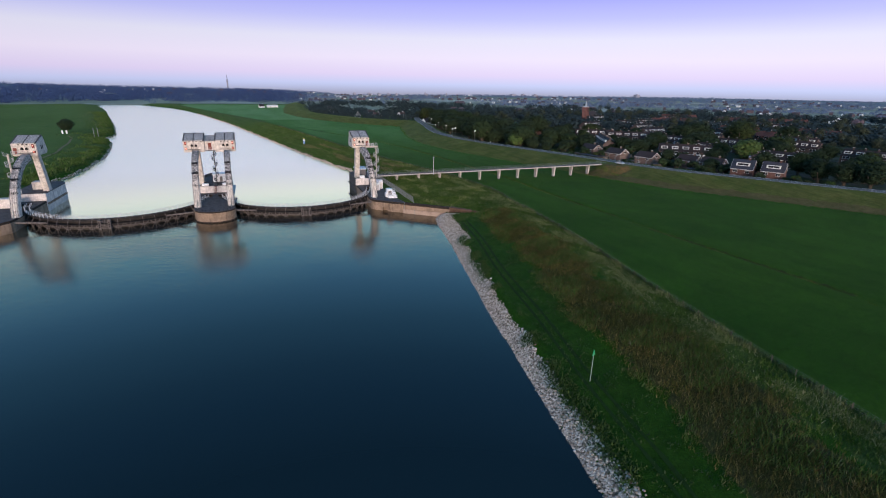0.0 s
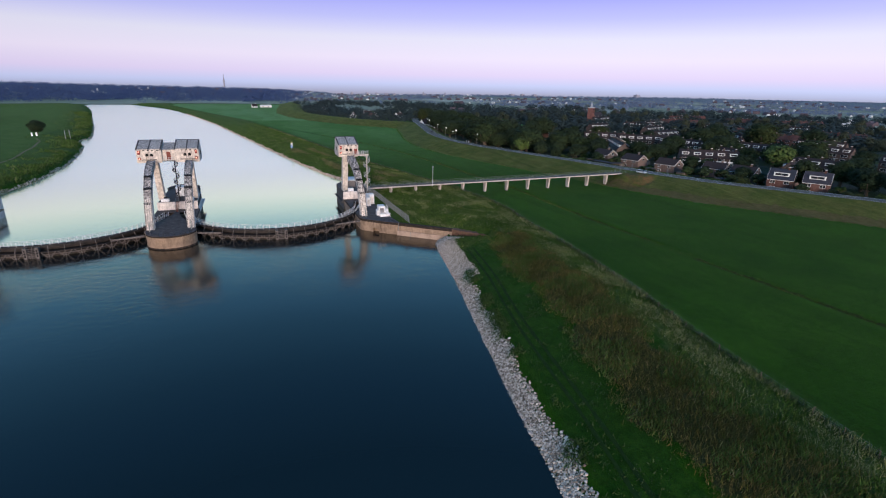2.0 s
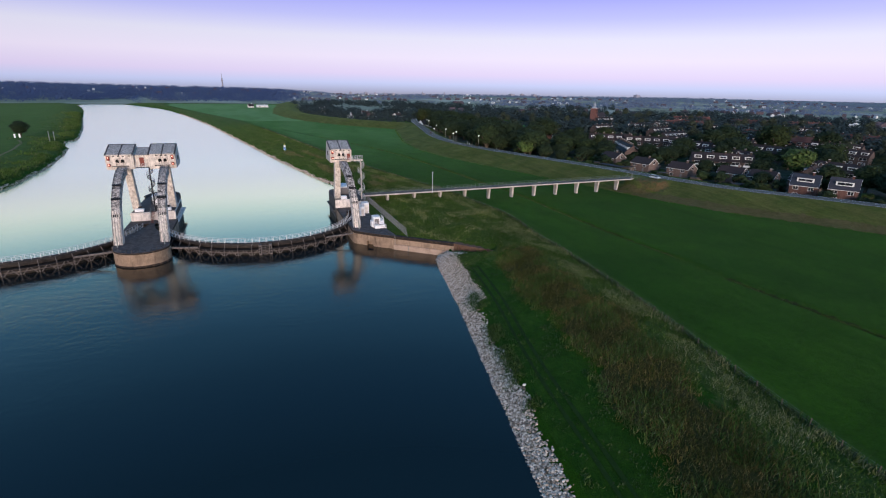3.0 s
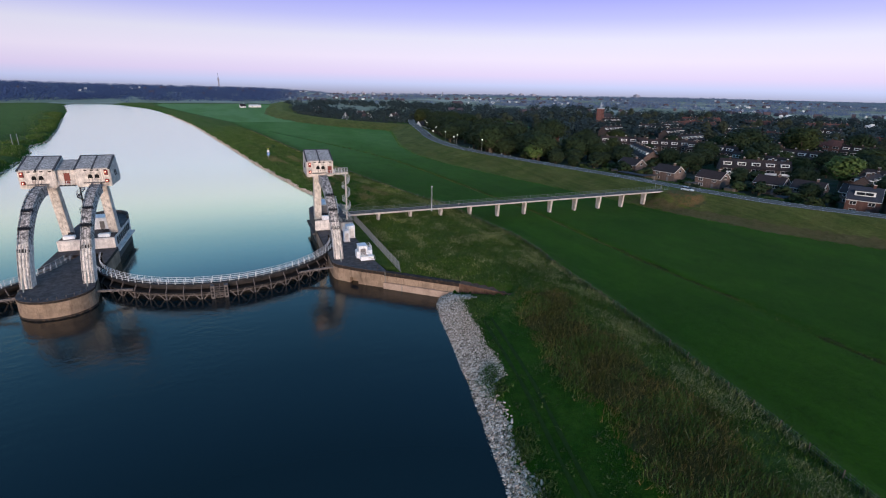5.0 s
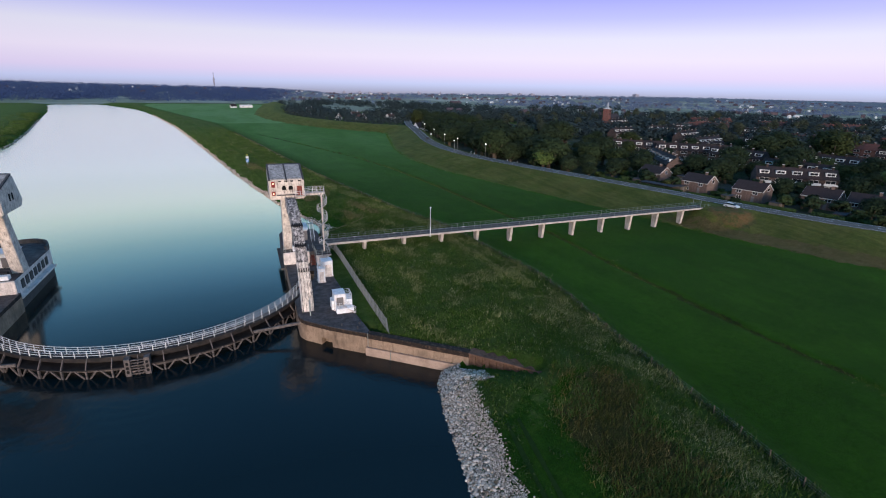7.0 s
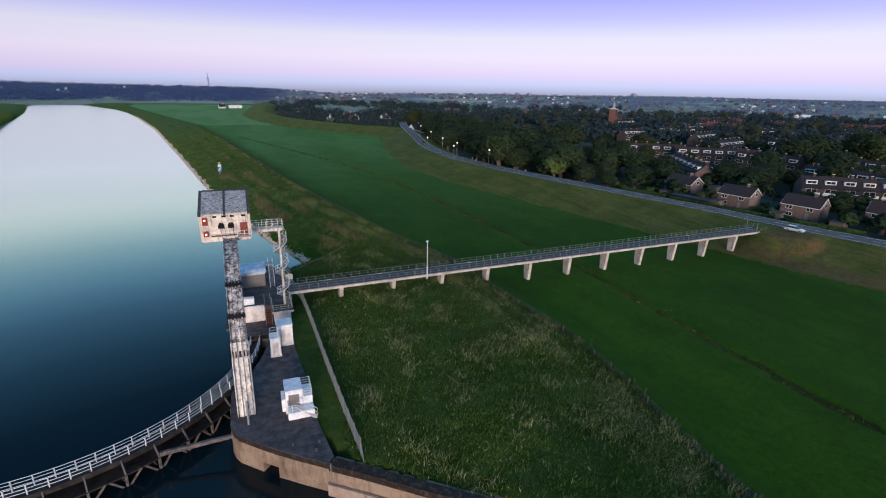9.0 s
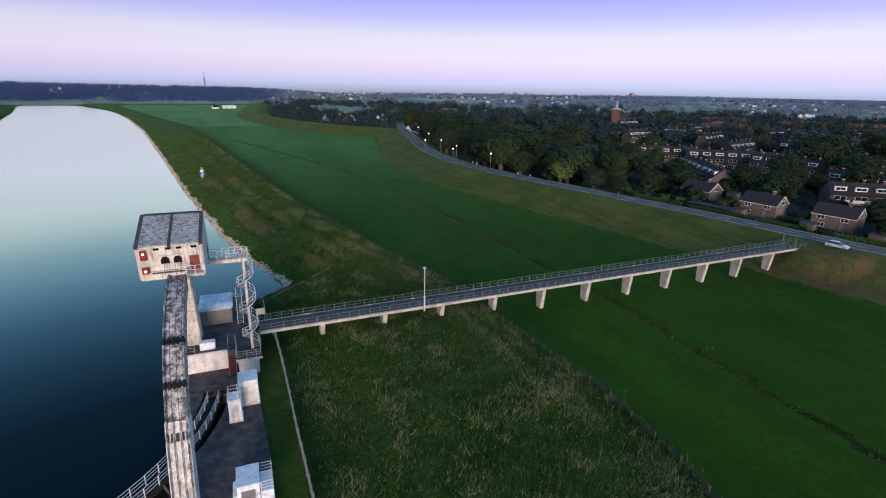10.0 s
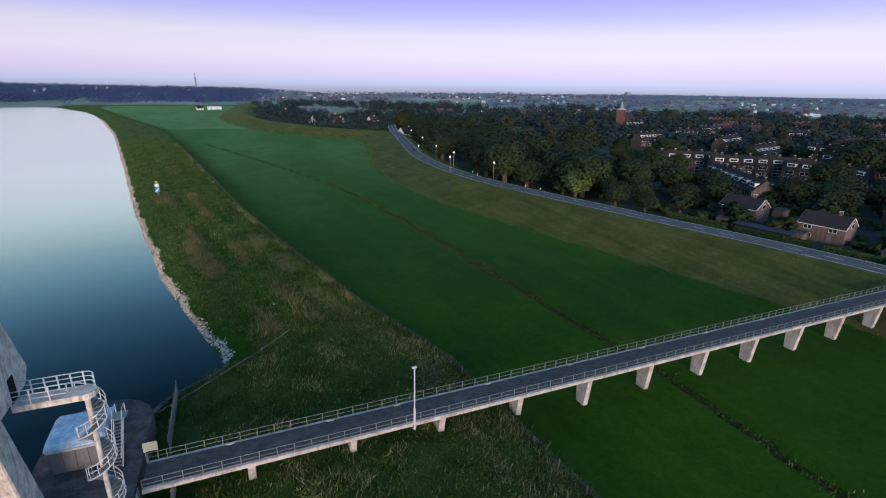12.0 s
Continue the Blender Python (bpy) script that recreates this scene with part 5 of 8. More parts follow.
def wing_wall():
    """Retaining wall from the pier nose into the bank, ending in sheet piles."""
    wall = thing("wing_wall", "brown-stained concrete wing wall with a dark coping", "retaining wall", kind="structure")
    pts = [Vector(p) for p in ((8.9, -39.4, 0), (12.0, -42.3, 0), (16.6, -46.8, 0), (21.4, -51.4, 0))]
    tops = [1.1, 1.1, 1.08, 1.06]
    for i in range(3):
        a, b = pts[i], pts[i + 1]
        d = (b - a).normalized()
        s = Vector((d.y, -d.x, 0))
        bm = bmesh.new()
        lo, hi = [], []
        for p, z in ((a, tops[i]), (b, tops[i + 1])):
            lo.append([bm.verts.new(p + s * 0.35 + Vector((0, 0, -6))), bm.verts.new(p - s * 1.6 + Vector((0, 0, -6))), bm.verts.new(p - s * 1.6 + Vector((0, 0, z))), bm.verts.new(p + Vector((0, 0, z)))])
        for k in range(4):
            bm.faces.new((lo[0][k], lo[0][(k + 1) % 4], lo[1][(k + 1) % 4], lo[1][k]))
        bm.faces.new(lo[0])
        bm.faces.new(lo[1][::-1])
        bmesh.ops.recalc_face_normals(bm, faces=bm.faces[:])
        part("wall_panel", bm, MAT_WALL, wall)
        part("coping", bar(bmesh.new(), a + Vector((0, 0, tops[i] - 0.1)) - s * 0.45, b + Vector((0, 0, tops[i + 1] - 0.1)) - s * 0.45, 1.2, 0.8), MAT_COPING, wall, "dark mossy coping")
        part("footing", bar(bmesh.new(), a + s * 0.36 + Vector((0, 0, -3.4)), b + s * 0.36 + Vector((0, 0, -3.4)), 0.3, 5.0), MAT_FOOTING, wall, "smooth paler footing")
    # sheet piles
    a, b = Vector((21.4, -51.4, 0)), Vector((28.6, -60.1, 0))
    d = (b - a).normalized()
    s = Vector((d.y, -d.x, 0))
    for k in range(20):
        p = a + (b - a) * (k / 20)
        q = a + (b - a) * ((k + 1) / 20)
        off = s * (0.22 if k % 2 else 0.0)
        z = 1.2 - 0.2 * k / 20
        bm = bmesh.new()
        bar(bm, p + off + Vector((0, 0, z / 2 - 1.5)), q + off + Vector((0, 0, z / 2 - 1.5)), 0.12, z + 3.0)
        part("sheet_pile", bm, MAT_PILE, wall, "rusty sheet pile" if k == 0 else "")
    part("pile_cap", bar(bmesh.new(), a - s * 0.75 + Vector((0, 0, 1.27)), b - s * 0.75 + (b - a).normalized() * 1.6 + Vector((0, 0, 1.05)), 2.0, 0.18), MAT_PILE, wall)
    # upstream sloping wall
    up = thing("wing_wall", "low sloping concrete wall upstream of the pier", "retaining wall", kind="structure")
    bm = bmesh.new()
    pts = [(11.0, 14.0, 1.7), (11.3, 17.5, 1.5), (13.4, 21.8, 0.8), (16.2, 25.2, 0.0), (19.6, 29.6, -1.3), (21.2, 33.5, -2.2)]
    for (x0, y0, z0), (x1, y1, z1) in zip(pts, pts[1:]):
        bar(bm, (x0, y0, z0 - 1.2), (x1, y1, z1 - 1.2), 0.7, 2.8)
    part("wall_panel", bm, MAT_WET, up)


wing_wall()


def bank_kerb():
    """Low concrete edge that runs from the pier up the grassy bank."""
    kerb = thing("bank_kerb", "low pale concrete edging along the bank top", "kerb", kind="structure")
    pts = [(11.3, 18.0), (15.6, 20.9), (20.5, 25.0), (25.6, 29.4), (30.8, 33.7)]
    for (x0, y0), (x1, y1) in zip(pts, pts[1:]):
        for k in range(4):
            a = (x0 + (x1 - x0) * k / 4, y0 + (y1 - y0) * k / 4)
            b = (x0 + (x1 - x0) * (k + 0.97) / 4, y0 + (y1 - y0) * (k + 0.97) / 4)
            part("kerb_stone", bar(bmesh.new(), (*a, height(*a) - 0.1), (*b, height(*b) - 0.1), 0.16, 0.5), MAT_WALL, kerb)


bank_kerb()
part("wall_gauge", tube(bmesh.new(), [(9.0, -39.65, -2.6), (9.0, -39.65, 1.6)], 0.07, 6), MAT_STEEL, abutment).matrix_parent_inverse = WEIR.inverted()

# ---- bridge, fences, marks ----
BRIDGE_Y0, BRIDGE_Y1 = 2.5, 6.45


def deck_z(x):
    return 4.40 + 0.0096 * (x - 10)


def access_bridge():
    bridge = thing("access_bridge", "long narrow concrete bridge on slender piers over the meadow", "bridge", WEIR)
    x0, x1 = 8.62, 128.4
    spans = [(x0, 17.8)] + [(17.8 + 10 * k, 27.8 + 10 * k) for k in range(10)] + [(117.8, x1)]
    for a, b in spans:
        za, zb = deck_z(a), deck_z(b)
        bm = bmesh.new()
        prof = ((BRIDGE_Y0, -0.42), (BRIDGE_Y1, -0.42), (BRIDGE_Y1, 0.0), (BRIDGE_Y0, 0.0))
        r = [[bm.verts.new((x, y, z + dz)) for y, dz in prof] for x, z in ((a + 0.02, za), (b - 0.02, zb))]
        bm.faces.new(r[0]), bm.faces.new(r[1][::-1])
        for k in range(4):
            bm.faces.new((r[0][k], r[0][(k + 1) % 4], r[1][(k + 1) % 4], r[1][k]))
        bmesh.ops.recalc_face_normals(bm, faces=bm.faces[:])
        span = part("span", bm, MAT_BRIDGE, bridge)
        lane = bmesh.new()
        bar(lane, (a, (BRIDGE_Y0 + BRIDGE_Y1) / 2, za + 0.015), (b, (BRIDGE_Y0 + BRIDGE_Y1) / 2, zb + 0.015), BRIDGE_Y1 - BRIDGE_Y0 - 0.7, 0.04)
        part("lane", lane, MAT_LANE, span, "dark asphalt lane")
        # drain notches along the fascia
        n = int((b - a) / 1.25)
        for k in range(n):
            x = a + 0.6 + 1.25 * k
            part("fascia_block", boxed(x, x + 0.95, BRIDGE_Y0 - 0.07, BRIDGE_Y0 + 0.02, deck_z(x) - 0.36, deck_z(x) - 0.06), MAT_BRIDGE, span)
    for k in range(11):
        x = 17.8 + 10 * k
        top = deck_z(x) - 0.42
        gx, gy = (WEIR @ Vector((x, 5, 0))).xy
        foot = height(gx, gy) - 0.8
        bm = bmesh.new()
        ys_top, ys_low = (2.75, 5.1), (3.35, 4.75)
        v = []
        for z, (y0, y1), t in ((foot, ys_low, 0.36), (top, ys_top, 0.36)):
            v.append([bm.verts.new(c) for c in ((x - t, y0, z), (x + t, y0, z), (x + t, y1, z), (x - t, y1, z))])
        bm.faces.new(v[0][::-1]), bm.faces.new(v[1])
        for i in range(4):
            bm.faces.new((v[0][i], v[0][(i + 1) % 4], v[1][(i + 1) % 4], v[1][i]))
        bmesh.ops.bevel(bm, geom=bm.edges[:], offset=0.05, segments=1, affect="EDGES")
        part("pier", bm, MAT_BRIDGE, bridge, "tapered pale concrete pier")
    for y in (BRIDGE_Y0 + 0.12, BRIDGE_Y1 - 0.12):
        railing(bridge, [(x, y, deck_z(x)) for x in np.linspace(x0 + 0.1, x1, 60)], 1.0, 2, 1.65, MAT_BRIDGERAIL, 0.03)
    part("abutment", boxed(127.2, 129.6, BRIDGE_Y0 - 0.4, BRIDGE_Y1 + 0.4, 0.5, deck_z(128) - 0.43), MAT_BRIDGE, bridge)
    part("approach_slab", boxed(128.4, 137.5, BRIDGE_Y0, BRIDGE_Y1, 5.0, deck_z(128.4) - 0.02), MAT_LANE, bridge)
    for x in (16, 26, 33.5, 45, 57, 69, 81, 93, 105):
        part("bench_step", boxed(x - 0.35, x + 0.35, BRIDGE_Y1 - 0.45, BRIDGE_Y1 - 0.2, deck_z(x), deck_z(x) + 0.12), MAT_BRIDGE, bridge)
    for y in (BRIDGE_Y0 + 0.4, BRIDGE_Y1 - 0.6):
        part("gate_post", boxed(124.5, 124.62, y, y + 0.12, deck_z(124), deck_z(124) + 2.4), MAT_STEEL, bridge)
    return bridge


access_bridge()


def lamp_pole():
    z = deck_z(35)
    p = thing("camera_pole", "slim white pole with a small camera on the bridge edge", "pole", WEIR @ Matrix.Translation((34.3, BRIDGE_Y0 - 0.2, z - 0.5)))
    part("mast", tube(tube(bmesh.new(), [(0, 0, -0.2), (0, 0, 2.4)], 0.13, 10), [(0, 0, 2.4), (0, 0, 7.3)], 0.075, 8), MAT_RAIL, p)
    part("bracket", boxed(-0.2, 0.2, -0.05, 0.45, 0.1, 0.35), MAT_STEEL, p)
    part("head", boxed(-0.3, 0.25, -0.12, 0.12, 7.3, 7.48, bevel=0.04), MAT_RAIL, p)
    part("lens", boxed(-0.5, -0.28, -0.06, 0.06, 7.2, 7.36), MAT_BLACK, p)


lamp_pole()


def notice_board():
    b = thing("notice_board", "pale yellow notice board on the bridge railing", "sign", WEIR @ Matrix.Translation((9.0, 6.7, 4.4)))
    part("board", boxed(-0.62, 0.62, -0.04, 0.04, 0.9, 1.9), plain("cream_paint", (0.62, 0.60, 0.42), 0.6), b)
    for x in (-0.5, 0.5):
        part("leg", boxed(x - 0.05, x + 0.05, 0.05, 0.13, -0.6, 1.8), MAT_STEEL, b)


notice_board()


def mesh_fence():
    """Tall wire fence along the pier's meadow side."""
    pts = [(14.6, 21.5), (13.9, 10.0), (14.4, 4.0), (14.0, -6.0), (13.2, -19.5), (12.6, -31.5), (12.3, -41.9), (11.7, -42.9)]
    fence = thing("mesh_fence", "tall grey wire mesh fence beside the pier", "fence")
    wire, posts = bmesh.new(), []
    for (x0, y0), (x1, y1) in zip(pts, pts[1:]):
        a, b = Vector((x0, y0, 0)), Vector((x1, y1, 0))
        n = max(1, round((b - a).length / 2.6))
        for k in range(n):
            p, q = a + (b - a) * (k / n), a + (b - a) * ((k + 1) / n)
            p.z, q.z = height(p.x, p.y), height(q.x, q.y)
            posts.append(p)
            for j in range(9):
                h = Vector((0, 0, 0.1 + 0.24 * j))
                bar(wire, p + h, q + h, 0.03, 0.03)
            m = 12
            for j in range(m):
                c = p + (q - p) * (j / m)
                bar(wire, c, c + Vector((0, 0, 2.1)), 0.035, 0.035)
    posts.append(Vector((11.7, -42.9, height(11.7, -42.9))))
    part("wire_mesh", wire, MAT_CHAIN, fence, "grey wire mesh")
    post = boxed(-0.06, 0.06, -0.06, 0.06, -0.3, 2.25)
    me = bpy.data.meshes.new("post")
    post.to_mesh(me)
    post.free()
    me.materials.append(MAT_STEEL)
    for p in posts:
        child("post", me, fence, Matrix.Translation(p))


mesh_fence()


def field_fence():
    fence = thing("field_fence", "low post-and-wire fence along the meadow edge", "fence")
    post = boxed(-0.055, 0.055, -0.055, 0.055, -0.4, 1.1)
    me = bpy.data.meshes.new("post")
    post.to_mesh(me)
    post.free()
    me.materials.append(MAT_WOOD)
    wire = bmesh.new()
    last = None
    rng = random.Random(5)
    for y in np.arange(-190, 330, 4.0):
        x = float(line(FENCE, y)) + 0.4
        p = Vector((x, y, height(x, y)))
        child("post", me, fence, Matrix.Translation(p) @ pose(0, 0, 0, rng.uniform(-4, 4), rng.uniform(-4, 4), rng.uniform(0, 90)))
        if last:
            for h in (0.45, 0.75, 1.05):
                bar(wire, last + Vector((0, 0, h)), p + Vector((0, 0, h)), 0.012, 0.012)
        last = p
    part("wire", wire, MAT_CHAIN, fence)


field_fence()


def green_mark():
    x, y = -5.6, -156.5
    z = height(x, y)
    m = thing("shore_mark", "green triangular shore mark on a slim pale pole", "sign", Matrix.Translation((x, y, z)) @ pose(0, 0, 0, 0, 2.0, 20))
    part("pole", tube(bmesh.new(), [(0, 0, -0.3), (0, 0, 4.6)], 0.055, 8), plain("pole_green_grey", (0.26, 0.36, 0.28), 0.6), m)
    bm = prism(bmesh.new(), [(-0.42, 4.3), (0.42, 4.3), (0.0, 5.2)], -0.03, 0.03, "y")
    part("triangle", bm, plain("signal_green", (0.03, 0.34, 0.12), 0.5), m, "green triangle board")


green_mark()


def river_sign():
    x, y = 8.5, 158
    z = height(x, y)
    s = thing("river_sign", "blue and white waterway sign stacked on a pole", "sign", Matrix.Translation((x, y, z)) @ pose(0, 0, 0, 0, 0, 8))
    part("pole", tube(bmesh.new(), [(0, 0, -0.3), (0, 0, 5.4)], 0.09, 8), MAT_RAIL, s)
    blue = plain("sign_blue", (0.05, 0.22, 0.55), 0.45)
    part("board", boxed(-0.75, 0.75, -0.12, -0.06, 1.6, 3.2), blue, s, "blue board")
    part("stripe", prism(bmesh.new(), [(-0.75, 1.7), (-0.45, 1.6), (0.75, 3.1), (0.45, 3.2)], -0.17, -0.125, "y"), MAT_WHITE, s)
    part("upper_board", boxed(-0.65, 0.65, -0.12, -0.06, 3.5, 4.5), MAT_WHITE, s, "white board")
    part("cap_board", prism(bmesh.new(), [(-0.6, 5.4), (0.6, 5.4), (0.0, 4.6)], -0.12, -0.06, "y"), plain("sign_yellow", (0.55, 0.55, 0.12), 0.5), s)


river_sign()

# ---- stones, reeds and grass ----
rs = np.random.RandomState(11)
PHI = (1 + 5 ** 0.5) / 2
ICO = np.array([(-1, PHI, 0), (1, PHI, 0), (-1, -PHI, 0), (1, -PHI, 0), (0, -1, PHI), (0, 1, PHI), (0, -1, -PHI), (0, 1, -PHI), (PHI, 0, -1), (PHI, 0, 1), (-PHI, 0, -1), (-PHI, 0, 1)]) / 1.9
ICO_F = np.array([(0, 11, 5), (0, 5, 1), (0, 1, 7), (0, 7, 10), (0, 10, 11), (1, 5, 9), (5, 11, 4), (11, 10, 2), (10, 7, 6), (7, 1, 8), (3, 9, 4), (3, 4, 2), (3, 2, 6), (3, 6, 8), (3, 8, 9), (4, 9, 5), (2, 4, 11), (6, 2, 10), (8, 6, 7), (9, 8, 1)])


def stones(name, x, y, size, mat):
    """Many rough stones lying on the land, in one mesh."""
    n = len(x)
    z = terrain(x, y)[0]
    v = ICO[None] * (1 + rs.uniform(-0.28, 0.28, (n, 12, 3)))
    v = v * size[:, None, None] * rs.uniform(0.7, 1.25, (n, 1, 3)) * np.array([1, 1, 0.75])
    a = rs.uniform(0, 2 * math.pi, n)
    c, s = np.cos(a)[:, None], np.sin(a)[:, None]
    v = np.stack([v[:, :, 0] * c - v[:, :, 1] * s, v[:, :, 0] * s + v[:, :, 1] * c, v[:, :, 2]], 2)
    v = v + np.stack([x, y, z + size * 0.12], 1)[:, None, :]
    f = ICO_F[None] + (np.arange(n) * 12)[:, None, None]
    return array_mesh(name, v.reshape(-1, 3), f.reshape(-1, 3), mat)


def bank_spots(y0, y1, per_metre, width, bank, side):
    n = int((y1 - y0) * per_metre)
    y = rs.uniform(y0, y1, n)
    edge = rs.normal(0, 0.35, n) + 0.5 * np.sin(y * 0.21) + 0.4 * np.sin(y * 0.53)
    x = line(bank, y) + side * (rs.beta(1.3, 1.9, n) * width * 1.35 - 0.15 * width + edge * 0.6)
    return x, y


def revetment():
    band = thing("stone_revetment", "pale broken-stone revetment along the river bank", "stone bank", kind="structure")
    x, y = bank_spots(-200, -49.5, 175, 2.6, BANK_RIGHT, 1)
    near = (y > -110) & (y < -108.4)
    size = 0.085 + 0.2 * rs.beta(1.2, 2.2, len(x))
    ob = new("loose_stones", stones("loose_stones", x[~near], y[~near], size[~near], MAT_STONES))
    ob.parent = band
    tagged(ob, kind="stuff")
    kinds = []
    for k in range(8):
        v = ICO * (1 + rs.uniform(-0.28, 0.28, (12, 3))) * np.array([1, rs.uniform(0.7, 1.2), 0.75])
        kinds.append(array_mesh("stone", v, ICO_F, MAT_STONE))
    ids = np.nonzero(near)[0][:300]
    zs = terrain(x[ids], y[ids])[0]
    for j, i in enumerate(ids):
        child("stone", kinds[j % 8], band, Matrix.Translation((x[i], y[i], zs[j] + 0.1)) @ Matrix.Rotation(rs.uniform(0, 6.3), 4, "Z") @ Matrix.Scale(size[i], 4))
    x2, y2 = bank_spots(34, 640, 26, 1.05, BANK_RIGHT, 1)
    ob = new("upstream_stones", stones("upstream_stones", x2, y2, rs.uniform(0.12, 0.24, len(x2)), MAT_STONES))
    ob.parent = band
    tagged(ob, kind="stuff")
    x3, y3 = bank_spots(45, 560, 9, 0.8, BANK_LEFT, -1)
    ob = new("far_bank_stones", stones("far_bank_stones", x3, y3, rs.uniform(0.13, 0.28, len(x3)), MAT_STONES))
    ob.parent = band
    tagged(ob, kind="stuff")
    x5, y5 = bank_spots(-84, -54, 190, 1.9, BANK_RIGHT, 1)
    ob = new("upper_stones", stones("upper_stones", x5 + 2.9, y5, rs.uniform(0.06, 0.13, len(x5)), MAT_STONES))
    ob.parent = band
    tagged(ob, kind="stuff")
    # rubble in the corner by the wing wall
    n = 1300
    t = rs.uniform(0, 1, n)
    x4 = 16.9 + 5.0 * t + rs.uniform(-1.2, 0.4, n)
    y4 = -49.6 - 4.6 * t - rs.uniform(0.2, 3.5, n)
    ob = new("corner_rubble", stones("corner_rubble", x4, y4, rs.uniform(0.11, 0.26, n), MAT_STONES))
    ob.parent = band
    tagged(ob, kind="stuff")


revetment()


def blades(x, y, tall, wide, per=4, lean=0.35, spread=0.35):
    """Upright blades in tufts at the places given."""
    n = len(x)
    z = terrain(x, y)[0]
    bx = np.repeat(x, per) + rs.normal(0, spread, n * per)
    by = np.repeat(y, per) + rs.normal(0, spread, n * per)
    bz = np.repeat(z, per) - 0.08
    h = np.repeat(tall, per) * rs.uniform(0.6, 1.2, n * per)
    a = rs.uniform(0, 2 * math.pi, n * per)
    w = np.repeat(wide, per) * rs.uniform(0.6, 1.3, n * per)
    lx, ly = rs.normal(0.12, lean, n * per) * h, rs.normal(-0.05, lean, n * per) * h
    p0 = np.stack([bx - np.cos(a) * w, by - np.sin(a) * w, bz], 1)
    p1 = np.stack([bx + np.cos(a) * w, by + np.sin(a) * w, bz], 1)
    p2 = np.stack([bx + lx, by + ly, bz + h], 1)
    v = np.stack([p0, p1, p2], 1).reshape(-1, 3)
    return v, np.arange(len(v)).reshape(-1, 3)


def clumpy(x, y, scale, cut):
    return np.array([noise.noise((a * scale, b * scale, 3.1)) for a, b in zip(x, y)]) > cut


def sown(zone, y0, y1, x0, x1, n, least=0.5):
    x, y = rs.uniform(x0, x1, n), rs.uniform(y0, y1, n)
    w = terrain(x, y)[1][zone]
    keep = w > rs.uniform(least * 0.5, 1.0, n)
    return x[keep], y[keep]


def sow(name, label, category, mat, x, y, tall, wide, per=4, lean=0.35, spread=0.35):
    ca, sa = math.cos(radians(4.6)), math.sin(radians(4.6))
    lx, ly = (x - 3.25) * ca - y * sa, (x - 3.25) * sa + y * ca
    pier = (lx < 12.6 - 0.03 * np.maximum(-ly, 0)) & (ly > -44) & (ly < 14) & (lx > -6)
    pit = (np.abs((x - 24.5) * 8.5 + (y + 55.5) * 7.0) < 22) & (np.abs((x - 25) * 7.0 - (y + 55.8) * 8.5) < 75)
    keep = ~pier & ~pit
    x, y, tall, wide = x[keep], y[keep], tall[keep], wide[keep]
    v, f = blades(x, y, tall, wide, per, lean, spread)
    ob = new(name, array_mesh(name, v, f, mat))
    return tagged(ob, label, category, kind="stuff")


